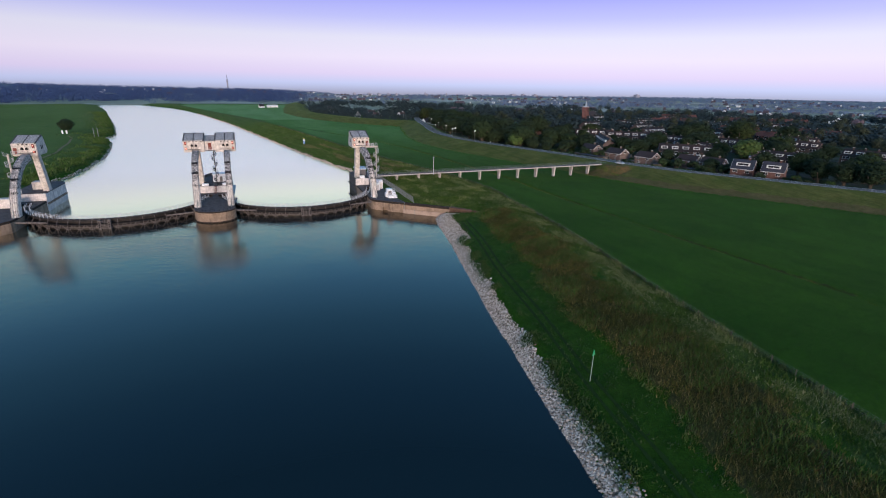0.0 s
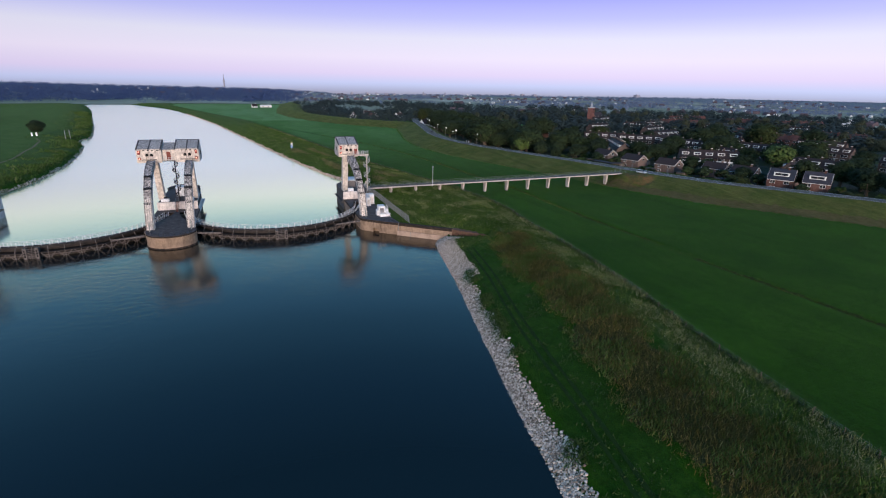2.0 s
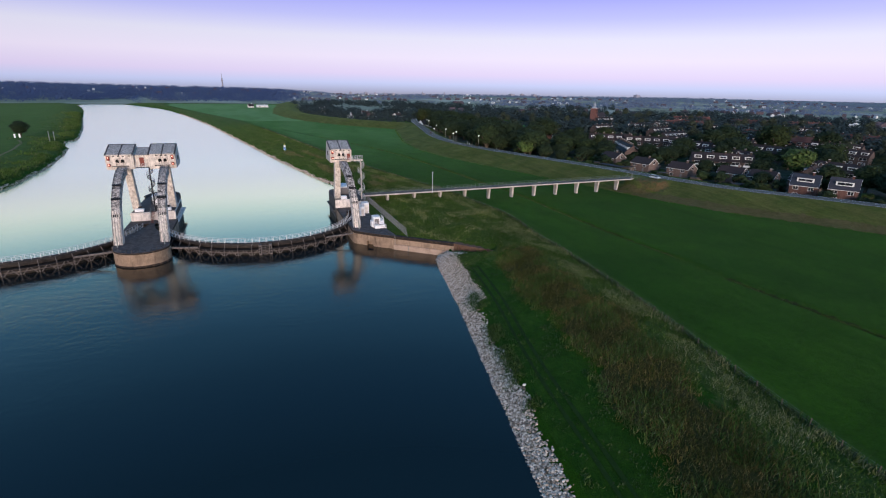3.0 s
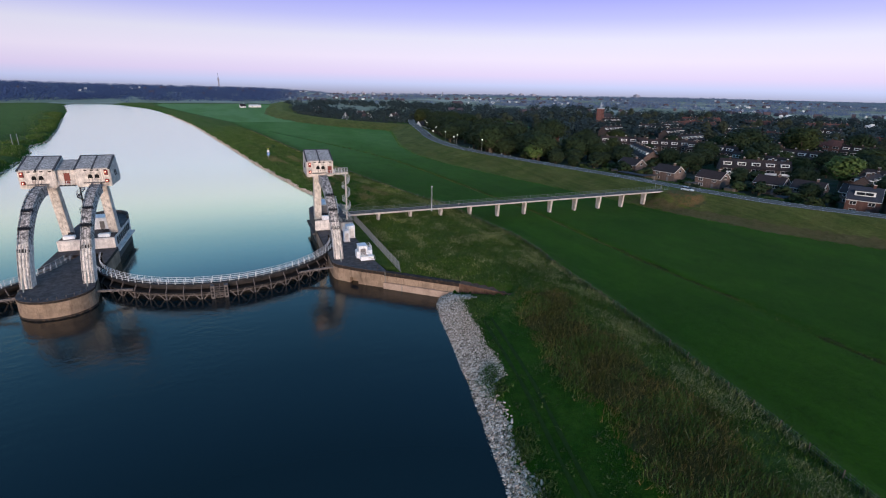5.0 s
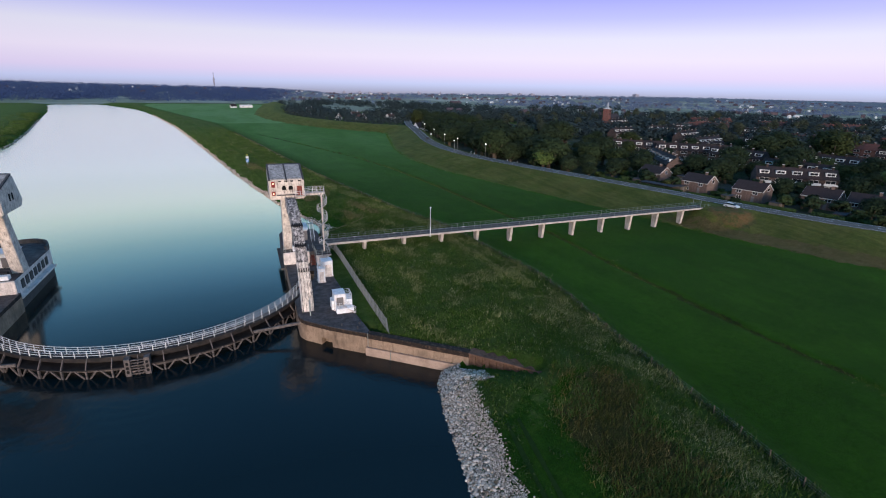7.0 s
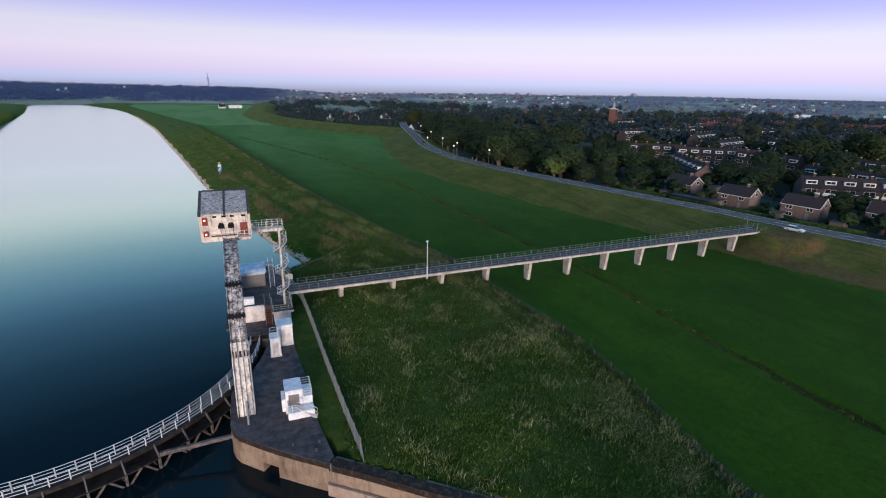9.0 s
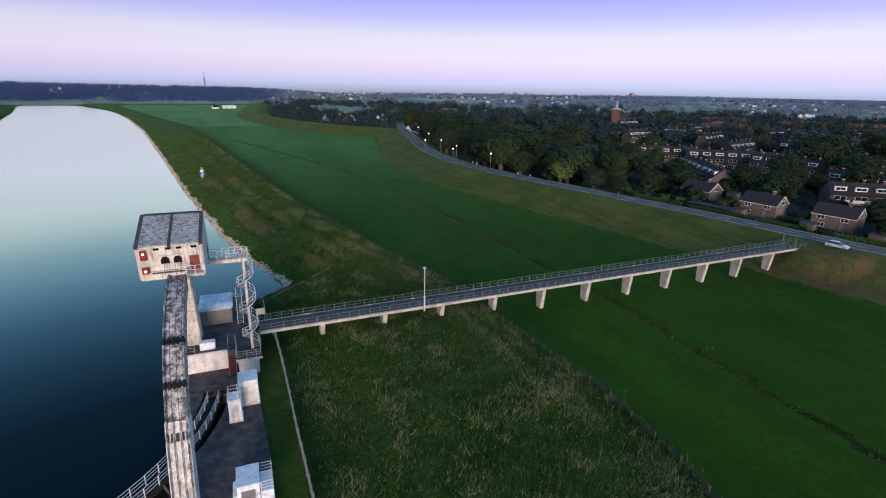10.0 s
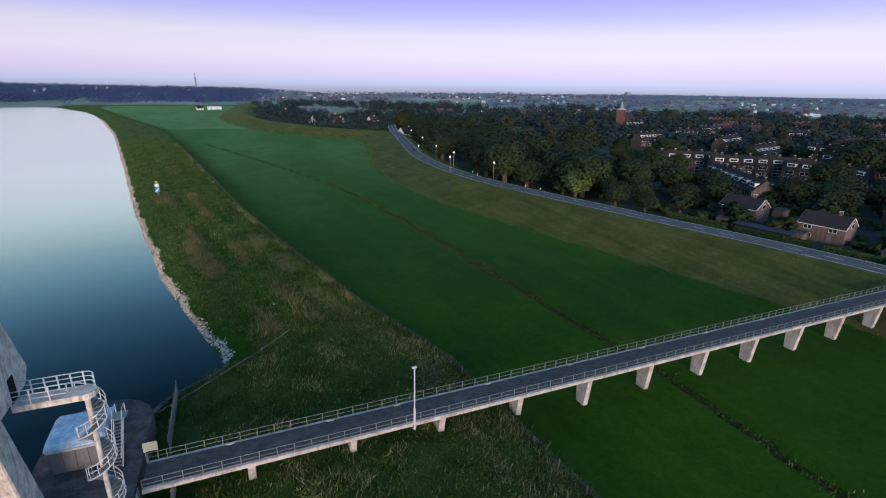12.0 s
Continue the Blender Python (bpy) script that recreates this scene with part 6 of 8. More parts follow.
def reeds():
    x, y = sown("reed", -200, -44, -12, 46, 95000, 0.2)
    k = clumpy(x, y, 0.12, -0.9)
    x, y = x[k], y[k]
    sow("reeds", "dry brown reeds and weeds on the bank ridge", "reeds", MAT_REED, x, y, rs.uniform(0.35, 0.9, len(x)), rs.uniform(0.022, 0.05, len(x)), 6, 0.5)
    x, y = sown("reed", -200, -44, -12, 46, 90000, 0.1)
    k = clumpy(x, y, 0.16, -0.02)
    sow("bank_weeds", "olive weeds among the dry reeds", "grass", MAT_BANKWEED, x[k], y[k], rs.uniform(0.4, 0.9, k.sum()), rs.uniform(0.04, 0.08, k.sum()), 5, 0.5)
    x, y = sown("rough", 30, 420, -30, 46, 80000, 0.1)
    k = rs.uniform(0, 1, len(x)) > smooth(220, 420, y)
    x, y = x[k], y[k]
    sow("bank_weeds", "olive rough weeds on the upstream bank", "grass", MAT_BANKWEED, x, y, rs.uniform(0.3, 0.8, len(x)), rs.uniform(0.06, 0.13, len(x)), 4, 0.5)
    n = 6500
    y = rs.uniform(34, 300, n)
    lane = rs.choice([0.30, 0.36, 0.62], n)
    x = line(BANK_RIGHT, y) + (line(FENCE, y) - line(BANK_RIGHT, y)) * lane + rs.normal(0, 0.7, n)
    k = clumpy(x * 0.6, y * 0.12, 0.25, -0.02) & (rs.uniform(0, 1, n) > smooth(90, 230, y))
    sow("reeds", "rows of pale tan reeds along the upstream bank", "reeds", MAT_PLUME, x[k], y[k], rs.uniform(0.6, 1.3, k.sum()), rs.uniform(0.04, 0.08, k.sum()), 9, 0.4, 0.5)
    x, y = sown("reed", 34, 300, -30, 46, 16000, 0.1)
    k = clumpy(x, y * 0.3, 0.2, 0.12)
    x, y = x[k], y[k]
    sow("reeds", "pale dry grass in streaks along the upstream bank", "grass", MAT_BLEACHED, x, y, rs.uniform(0.5, 1.2, len(x)), rs.uniform(0.08, 0.16, len(x)), 5)
    x, y = sown("rough", -190, 60, 6, 50, 75000)
    sow("rough_grass", "rough uncut grass on the bank and by the bridge", "grass", MAT_TUSSOCK, x, y, rs.uniform(0.2, 0.6, len(x)), rs.uniform(0.035, 0.08, len(x)), 5, 0.5)
    n = 5200
    x, y = rs.uniform(14, 48, n), rs.uniform(-50, 26, n)
    k = clumpy(x, y * 0.6, 0.22, 0.16)
    sow("pale_tussocks", "pale dry grass tussocks near the bridge", "grass", MAT_BLEACHED, x[k], y[k], rs.uniform(0.5, 1.0, k.sum()), rs.uniform(0.03, 0.055, k.sum()), 9, 0.5, 0.4)
    x, y = sown("berm", -200, -48, -20, 30, 16000)
    k = clumpy(x, y, 0.3, 0.0)
    sow("berm_weeds", "low green weeds on the grass berm", "grass", MAT_HEDGE, x[k], y[k], rs.uniform(0.15, 0.4, k.sum()), rs.uniform(0.06, 0.14, k.sum()), 4, 0.6)
    n = 5200
    y = rs.uniform(-200, -80, n)
    x = line(BANK_RIGHT, y) + rs.normal(3.3, 0.75, n)
    k = clumpy(x * 0.4, y, 0.16, -0.02)
    sow("berm_weeds", "ragged green weeds growing over the stone edge", "grass", MAT_HEDGE, x[k], y[k], rs.uniform(0.2, 0.55, k.sum()), rs.uniform(0.06, 0.13, k.sum()), 5, 0.6)
    x, y = sown("berm", 34, 330, -20, 40, 20000)
    sow("berm_weeds", "low green weeds on the upstream berm", "grass", MAT_HEDGE, x, y, rs.uniform(0.2, 0.5, len(x)), rs.uniform(0.08, 0.2, len(x)), 4, 0.6)
    n = 6000
    y = rs.uniform(50, 640, n)
    off = rs.gamma(2.0, 3.2, n)
    x = line(BANK_LEFT, y) - 1.5 - off
    k = clumpy(x, y, 0.07, -0.15)
    sow("bank_weeds", "olive rough scrub along the far bank", "grass", MAT_BANKWEED, x[k], y[k], rs.uniform(0.5, 1.5, k.sum()), rs.uniform(0.15, 0.35, k.sum()), 4, 0.5, 0.8)
    n = 9500
    y = rs.uniform(-200, 260, n)
    x = line(DITCH, y) + rs.normal(0, 0.6, n)
    k = clumpy(x, y, 0.09, -0.7)
    sow("ditch_rushes", "dull olive rushes along the meadow ditch", "reeds", MAT_TUSSOCK, x[k], y[k], rs.uniform(0.15, 0.4, k.sum()), rs.uniform(0.05, 0.1, k.sum()), 4)
    n = 5000
    y = rs.uniform(-190, 330, n)
    x = line(FENCE, y) + rs.normal(0.5, 0.3, n)
    sow("fence_grass", "long dark grass along the field fence", "grass", MAT_HEDGE, x, y, rs.uniform(0.4, 1.0, n), rs.uniform(0.05, 0.1, n), 5)
    k = clumpy(x, y, 0.16, 0.1)
    sow("fence_grass", "pale seeding grass tufts along the field fence", "grass", MAT_BLEACHED, x[k] - 0.5, y[k], rs.uniform(0.5, 1.1, k.sum()), rs.uniform(0.04, 0.08, k.sum()), 6)
    # long tufts where the dike slope meets the mown meadow
    xs, ys = [], []
    for (ax, ay), (bx, by) in zip(DIKE[3:17], DIKE[4:18]):
        length = math.hypot(bx - ax, by - ay)
        t = rs.uniform(0, 1, int(length * 10))
        off = 23.0 + rs.normal(0, 0.45, len(t))
        xs.append(ax + (bx - ax) * t - (by - ay) / length * off)
        ys.append(ay + (by - ay) * t + (bx - ax) / length * off)
    x, y = np.concatenate(xs), np.concatenate(ys)
    sow("dike_foot_grass", "uncut grass along the foot of the dike", "grass", MAT_TUSSOCK, x, y, rs.uniform(0.2, 0.45, len(x)), rs.uniform(0.05, 0.1, len(x)), 3)

    n = 22000
    y = rs.uniform(-190, 90, n)
    x = line(FENCE, y) - 3.6 + rs.normal(0, 1.7, n)
    k = clumpy(x, y * 0.35, 0.2, -0.12)
    sow("bleached_grass", "pale bleached grass along the bank ridge by the fence", "grass", MAT_BLEACHED, x[k], y[k], rs.uniform(0.25, 0.6, k.sum()), rs.uniform(0.03, 0.06, k.sum()), 5, 0.6)


reeds()

# ---- trees ----


def leaf_quads(centres, normals, size):
    n = len(centres)
    t = rs.normal(0, 1, (n, 3))
    t -= normals * (t * normals).sum(1, keepdims=True)
    t /= np.linalg.norm(t, axis=1, keepdims=True)
    b = np.cross(normals, t)
    s = size[:, None]
    v = np.stack([centres - t * s - b * s * 0.7, centres + t * s - b * s * 0.6, centres + t * s * 0.8 + b * s * 0.8, centres - t * s * 0.7 + b * s * 0.7], 1)
    return v.reshape(-1, 3), np.arange(4 * n).reshape(-1, 4)


def crown_points(radius, tall, lobes, per, base, shape="round"):
    cs, ns = [], []
    for k in range(lobes):
        u = k / lobes
        zc = base + tall * (0.16 + 0.72 * u)
        bulge = math.sin(math.pi * (0.12 + 0.80 * u)) ** 0.7 if shape == "round" else (1.02 - u) ** 0.9
        a = k * 2.4 + rs.uniform(-0.5, 0.5)
        off = radius * bulge * rs.uniform(0.30, 0.68)
        r = radius * rs.uniform(0.20, 0.40) * (0.6 + 0.5 * bulge)
        d = rs.normal(0, 1, (per, 3))
        d /= np.linalg.norm(d, axis=1, keepdims=True)
        rad = r * rs.uniform(0.62, 1.12, (per, 1))
        c = np.array([off * math.cos(a), off * math.sin(a), zc]) + d * rad * np.array([1, 1, 0.85])
        out = (c - np.array([0, 0, base + tall * 0.4])) / np.array([radius, radius, tall * 0.55])
        nn = 0.45 * d + 0.85 * out + np.array([0, 0, 0.15]) + rs.normal(0, 0.38, (per, 3))
        nn /= np.linalg.norm(nn, axis=1, keepdims=True)
        cs.append(c), ns.append(nn)
    return np.concatenate(cs), np.concatenate(ns)


def crown_mesh(name, radius, tall, base, mat, lobes=15, per=95, leaf=0.42, shape="round"):
    c, nrm = crown_points(radius, tall, lobes, per, base, shape)
    v, f = leaf_quads(c, nrm, rs.uniform(0.6, 1.3, len(c)) * leaf)
    return array_mesh(name, v, f, mat)


def trunk_mesh(base, tall, r, spread):
    bm = bmesh.new()
    rings = []
    for k in range(6):
        t = k / 5
        rr = r * (1.25 - 0.75 * t)
        rings.append([bm.verts.new((rr * math.cos(a) + 0.1 * math.sin(3 * t), rr * math.sin(a), -0.5 + (base + 0.5 + tall * 0.45) * t)) for a in np.linspace(0, 2 * math.pi, 8)[:-1]])
    for a, b in zip(rings, rings[1:]):
        for i in range(7):
            bm.faces.new((a[i], a[(i + 1) % 7], b[(i + 1) % 7], b[i]))
    for k in range(6):
        a = k * 1.05
        z0 = base * (0.8 + 0.06 * k)
        tube(bm, [(0, 0, z0), (spread * 0.4 * math.cos(a), spread * 0.4 * math.sin(a), z0 + tall * 0.22), (spread * 0.7 * math.cos(a), spread * 0.7 * math.sin(a), z0 + tall * 0.42)], r * 0.28, 5)
    me = bpy.data.meshes.new("trunk")
    bm.to_mesh(me)
    bm.free()
    me.materials.append(MAT_BARK)
    return me


TREES = []


def make_tree(kind, label, mat, radius, tall, base, shape="round", lobes=15, per=95, leaf=0.42):
    return (crown_mesh("crown", radius, tall, base, mat, lobes, per, leaf, shape), trunk_mesh(base, tall, 0.28 + radius * 0.03, radius), label)


KIND = [
    make_tree("broad", "broad dark green street tree with uneven crown", MAT_LEAF, 4.6, 9.0, 2.0, lobes=48, per=95, leaf=0.22),
    make_tree("oval", "tall oval dark green tree", MAT_LEAF, 4.2, 10.5, 1.6, lobes=50, per=95, leaf=0.22),
    make_tree("wide", "wide spreading dark green tree", MAT_LEAF, 5.8, 9.5, 1.8, lobes=60, per=95, leaf=0.24),
    make_tree("cone", "narrow conical evergreen tree", MAT_LEAF, 2.3, 10.0, 0.8, "cone", 13, 80),
    make_tree("pale", "pale yellow-green tree with thin crown", MAT_LEAF_PALE, 4.2, 7.5, 2.6, lobes=18, per=110, leaf=0.3),
    make_tree("small", "small rounded garden tree", MAT_LEAF, 2.4, 4.2, 1.2, lobes=9, per=80, leaf=0.32),
    make_tree("bush", "low leafy garden bush", MAT_HEDGE, 1.6, 2.2, 0.0, lobes=7, per=70, leaf=0.26),
]


def plant(kind, x, y, scale=1.0, group="trees of the village"):
    crown, trunk, label = KIND[kind]
    z = height(x, y)
    t = thing("tree" if kind < 6 else "bush", label, "tree" if kind < 6 else "bush", Matrix.Translation((x, y, z)) @ Matrix.Rotation((x * 7.3 + y * 3.1) % 6.28, 4, "Z") @ Matrix.Diagonal((scale * 1.35, scale * 1.35, scale * (0.8 + 0.2 * ((x * 1.7 + y) % 1.0)), 1)), group)
    child("crown", crown, t)
    child("trunk", trunk, t)
    return t


def tracks():
    """Worn wheel tracks on the berm."""
    worn = plain("worn_grass", (0.020, 0.048, 0.008), 0.95, 0.0, 0.5, 0.8, 0.1)
    for name, path, y0, y1, offset, width, mat in (("wheel_track", BANK_RIGHT, -195, -66, 6.6, 0.26, worn), ("wheel_track", BANK_RIGHT, -195, -66, 8.2, 0.26, worn), ("farm_track", BANK_LEFT, 90, 265, -24.0, 0.7, plain("sandy_track", (0.16, 0.15, 0.085), 0.95, 0.0, 0.5, 0.8, 0.1))):
        bm = bmesh.new()
        last = None
        for y in np.arange(y0, y1, 1.0):
            x = float(line(path, y)) + offset + 0.25 * math.sin(y * 0.13)
            w = width * (0.8 + 0.4 * abs(math.sin(y * 0.37)))
            row = [bm.verts.new((x + k * w, y, height(x + k * w, y) + 0.10)) for k in (-1, 0, 1)]
            if last:
                for k in range(2):
                    bm.faces.new((last[k], last[k + 1], row[k + 1], row[k]))
            last = row
        tagged(part(name, bm, mat), "worn wheel track through the berm grass" if path is BANK_RIGHT else "sandy farm track along the far bank", "track", kind="structure")


tracks()

# ---- village ----


def brick_material(name, base):
    m = material(name, base, 0.9)
    n = Nodes(m)
    co = n.coords()
    b = n.add("ShaderNodeTexBrick", Scale=1.0)
    n.link(co, b.inputs["Vector"])
    b.inputs["Brick Width"].default_value, b.inputs["Row Height"].default_value, b.inputs["Mortar Size"].default_value = 0.22, 0.065, 0.01
    b.inputs["Color1"].default_value = (*base, 1)
    b.inputs["Color2"].default_value = (*[c * 0.72 for c in base], 1)
    b.inputs["Mortar"].default_value = (*[c * 0.8 + 0.05 for c in base], 1)
    tint = n.ramp(n.random(), [(0.0, 0.75), (1.0, 1.2)])
    c = n.mix(1.0, b.outputs[0], tint, "MULTIPLY")
    n.colour(n.mix(0.5, c, n.ramp(n.noise(co, 0.8, 4), [(0.3, 0.55), (0.7, 1.15)]), "MULTIPLY"))
    return m


def tile_material(name, base):
    m = material(name, base, 0.8)
    n = Nodes(m)
    w = n.add("ShaderNodeTexWave", Scale=5.0, Distortion=0.4)
    w.bands_direction = "X"
    co = n.coords()
    n.link(co, w.inputs["Vector"])
    tint = n.ramp(n.random(), [(0.0, (0.7, 0.72, 0.8)), (0.5, (1, 1, 1)), (1.0, (1.35, 1.1, 1.0))])
    c = n.mix(0.35, base, w.outputs[0], "MULTIPLY")
    c = n.mix(1.0, c, tint, "MULTIPLY")
    n.colour(n.mix(0.5, c, n.ramp(n.noise(co, 0.7, 5), [(0.3, 0.5), (0.7, 1.2)]), "MULTIPLY"))
    return m


MAT_BRICK = brick_material("brown_brick", (0.195, 0.130, 0.105))
MAT_BRICK_RED = brick_material("red_brick", (0.15, 0.075, 0.06))
MAT_BRICK_DARK = brick_material("dark_brown_brick", (0.098, 0.066, 0.055))
MAT_TILE = tile_material("dark_roof_tile", (0.038, 0.031, 0.032))
MAT_TILE_RED = tile_material("red_roof_tile", (0.12, 0.058, 0.048))
MAT_SLATE = tile_material("blue_roof_tile", (0.040, 0.048, 0.066))
MAT_BRICK_CHURCH = brick_material("church_brick", (0.165, 0.070, 0.058))
MAT_SPIRE = plain("lead_spire", (0.34, 0.38, 0.42), 0.6)
MAT_FRAME = plain("white_frame_paint", (0.78, 0.78, 0.76), 0.5)
MAT_PANE = material("window_glass", (0.015, 0.018, 0.022), 0.08, 0.0, 0.5)
MAT_RENDER = plain("white_render", (0.72, 0.72, 0.70), 0.7)


def window(parent, x, y, z, w, h, face):
    """A framed window; face: -1 front, +1 back."""
    y0, y1 = (y - 0.06, y + 0.03) if face < 0 else (y - 0.03, y + 0.06)
    bm = bmesh.new()
    t = 0.09
    box(bm, x - w / 2, x + w / 2, y0, y1, z, z + t), box(bm, x - w / 2, x + w / 2, y0, y1, z + h - t, z + h)
    box(bm, x - w / 2, x - w / 2 + t, y0, y1, z + t, z + h - t), box(bm, x + w / 2 - t, x + w / 2, y0, y1, z + t, z + h - t)
    if w > 1.3:
        box(bm, x - t / 2, x + t / 2, y0, y1, z + t, z + h - t)
    ob = part("window", bm, MAT_FRAME, parent)
    part("pane", boxed(x - w / 2 + t, x + w / 2 - t, y - 0.02, y + 0.02, z + t, z + h - t), MAT_PANE, ob)
    return ob


def house(name, label, category, w, d, eaves, ridge, wall_mat, roof_mat, dormer=True, m=Matrix(), group="", gable_windows=False):
    """A gabled house; the ridge runs along its x axis, its front faces -y."""
    h = thing(name, label, category, m, group)
    prof = [(-d / 2, -0.6), (d / 2, -0.6), (d / 2, eaves), (0, ridge), (-d / 2, eaves)]
    part("wall", prism(bmesh.new(), prof, -w / 2, w / 2, "x"), wall_mat, h)
    k = (ridge - eaves) / (d / 2)
    o = 0.35
    for s in (-1, 1):
        bm = prism(bmesh.new(), [(s * (d / 2 + o), eaves - k * o + 0.04), (0, ridge + 0.04), (0, ridge + 0.24), (s * (d / 2 + o), eaves - k * o + 0.22)], -w / 2 - 0.12, w / 2 + 0.12, "x")
        part("roof", bm, roof_mat, h)
        if w > 7:
            part("gutter", boxed(-w / 2 - 0.1, w / 2 + 0.1, s * (d / 2 + o) - 0.08, s * (d / 2 + o) + 0.08, eaves - k * o - 0.06, eaves - k * o + 0.08), MAT_FRAME, h)
    for e in (-1, 1) if w > 7 else ():
        bm = bmesh.new()
        for s in (-1, 1):
            bar(bm, (e * (w / 2 + 0.14), s * (d / 2 + o), eaves - k * o + 0.08), (e * (w / 2 + 0.14), 0, ridge + 0.08), 0.06, 0.2)
        part("barge_board", bm, MAT_FRAME, h)
    c = part("chimney", boxed(w * 0.22 - 0.4, w * 0.22 + 0.4, -0.35, 0.35, ridge - 0.7, ridge + 1.1), wall_mat, h)
    part("chimney_cap", boxed(w * 0.22 - 0.46, w * 0.22 + 0.46, -0.42, 0.42, ridge + 1.1, ridge + 1.2), MAT_BLOCK, c)
    floors = [0.9] if eaves < 4 else [0.6, 2.8] if eaves < 5 else [0.8, 3.5]
    tall = 1.2 if 4 < eaves < 5 else 1.4
    for f in (-1, 1):
        for z in floors:
            if eaves > 4 and w < 7:
                window(h, 0, f * (d / 2 + 0.015), z, 3.6, 1.4, f)
                continue
            xs = (-w * 0.28, w * 0.25) if (z > 1 or f > 0) else (-w * 0.25,)
            for x in xs:
                window(h, x, f * (d / 2 + 0.015), z, min(1.9, w * 0.3), tall, f)
    part("front_door", boxed(w * 0.2 - 0.5, w * 0.2 + 0.5, -d / 2 - 0.05, -d / 2 + 0.03, 0, 2.1), MAT_SHED, h)
    if dormer:
        for s in (-1, 1):
            y = s * d * 0.27
            z = eaves + (d / 2 - abs(y)) * k
            lo, hi = sorted((y - s * 0.2, y + s * 0.8))
            lo2, hi2 = sorted((y + s * 0.8, y - s * 1.5))
            dm = part("dormer", boxed(-w * 0.3, w * 0.3, lo2, hi2, z - 0.6, z + 1.0), MAT_FRAME, h)
            part("dormer_roof", boxed(-w * 0.33, w * 0.33, lo2 - 0.1, hi2 + 0.1, z + 1.0, z + 1.12), MAT_RIB, dm)
            window(dm, 0, y + s * 0.815, z - 0.3, w * 0.5, 1.1, s)
    if gable_windows:
        for e in (-1, 1):
            gw = part("gable_window", boxed(e * w / 2 - 0.05, e * w / 2 + 0.05, -0.8, 0.8, eaves - 0.2, eaves + 1.2), MAT_FRAME, h)
            part("pane", boxed(e * w / 2 - 0.065, e * w / 2 + 0.065, -0.68, 0.68, eaves - 0.08, eaves + 1.08), MAT_PANE, gw)
    return h


rng = random.Random(3)
SPOTS = []  # taken places: x, y, radius


def free(x, y, r):
    return all((x - a) ** 2 + (y - b) ** 2 > (r + c) ** 2 for a, b, c in SPOTS)


def at(x, y, turn):
    return Matrix.Translation((x, y, height(x, y))) @ Matrix.Rotation(radians(turn), 4, "Z")


# cottages below the dike; their fronts face the river
ROW = [(171.5, 51, 96), (171, 27.5, 98), (175.5, 8, 100), (188, -10, 102), (191, -23, 104), (200, -36, 104)]
first = None
for x, y, turn in ROW:
    m = at(x, y, turn + 180)
    if first is None:
        first = house("cottage", "brown-brick cottage with dark tiled roof below the dike", "house", 11.0, 8.0, 4.3, 6.9, MAT_BRICK, MAT_TILE, False, m, "cottages below the dike", True)
    else:
        copy_thing(first, m)
    SPOTS.append((x, y, 7))
villa = house("villa", "brick villa with dark blue roof and white dormer beside the dike", "house", 9.5, 8.5, 5.4, 9.2, MAT_BRICK_RED, MAT_SLATE, True, at(182, -46, 295))
copy_thing(villa, at(188, -57, 295))
copy_thing(villa, at(228, 190, 230))
SPOTS += [(182, -46, 8), (188, -57, 8), (228, 190, 9)]

# terraces
proto = None
red_proto = None
balcony_proto = None
TERRACES = [  # start x, y, direction in degrees, houses
    (195, 61, 57, 7), (206.5, 25, -42, 5), (240, 16, 97, 5), (243, 112, -40, 7), (262, 62, 97, 6), (286, 22, 97, 5), (207, -32, 10, 4), (240, -34, 97, 4), (310, 66, 97, 6), (320, 0, 97, 5),
    (298, 130, 10, 5), (345, 92, 97, 6), (355, 22, 97, 5), (330, 172, 15, 5), (385, 62, 97, 6), (300, 212, 5, 4), (420, 112, 97, 6), (300, -50, 97, 4), (350, -60, 97, 4), (400, 240, 8, 5), (460, 62, 97, 6), (390, 312, 12, 5), (470, 270, 10, 5), (500, 130, 97, 6),
    (451, 264, -32, 7), (560, 262, -28, 8), (600, 215, -28, 8), (540, 330, -25, 8), (230, 135, -38, 5), (425, 190, -30, 6), (360, 230, -35, 5),
]
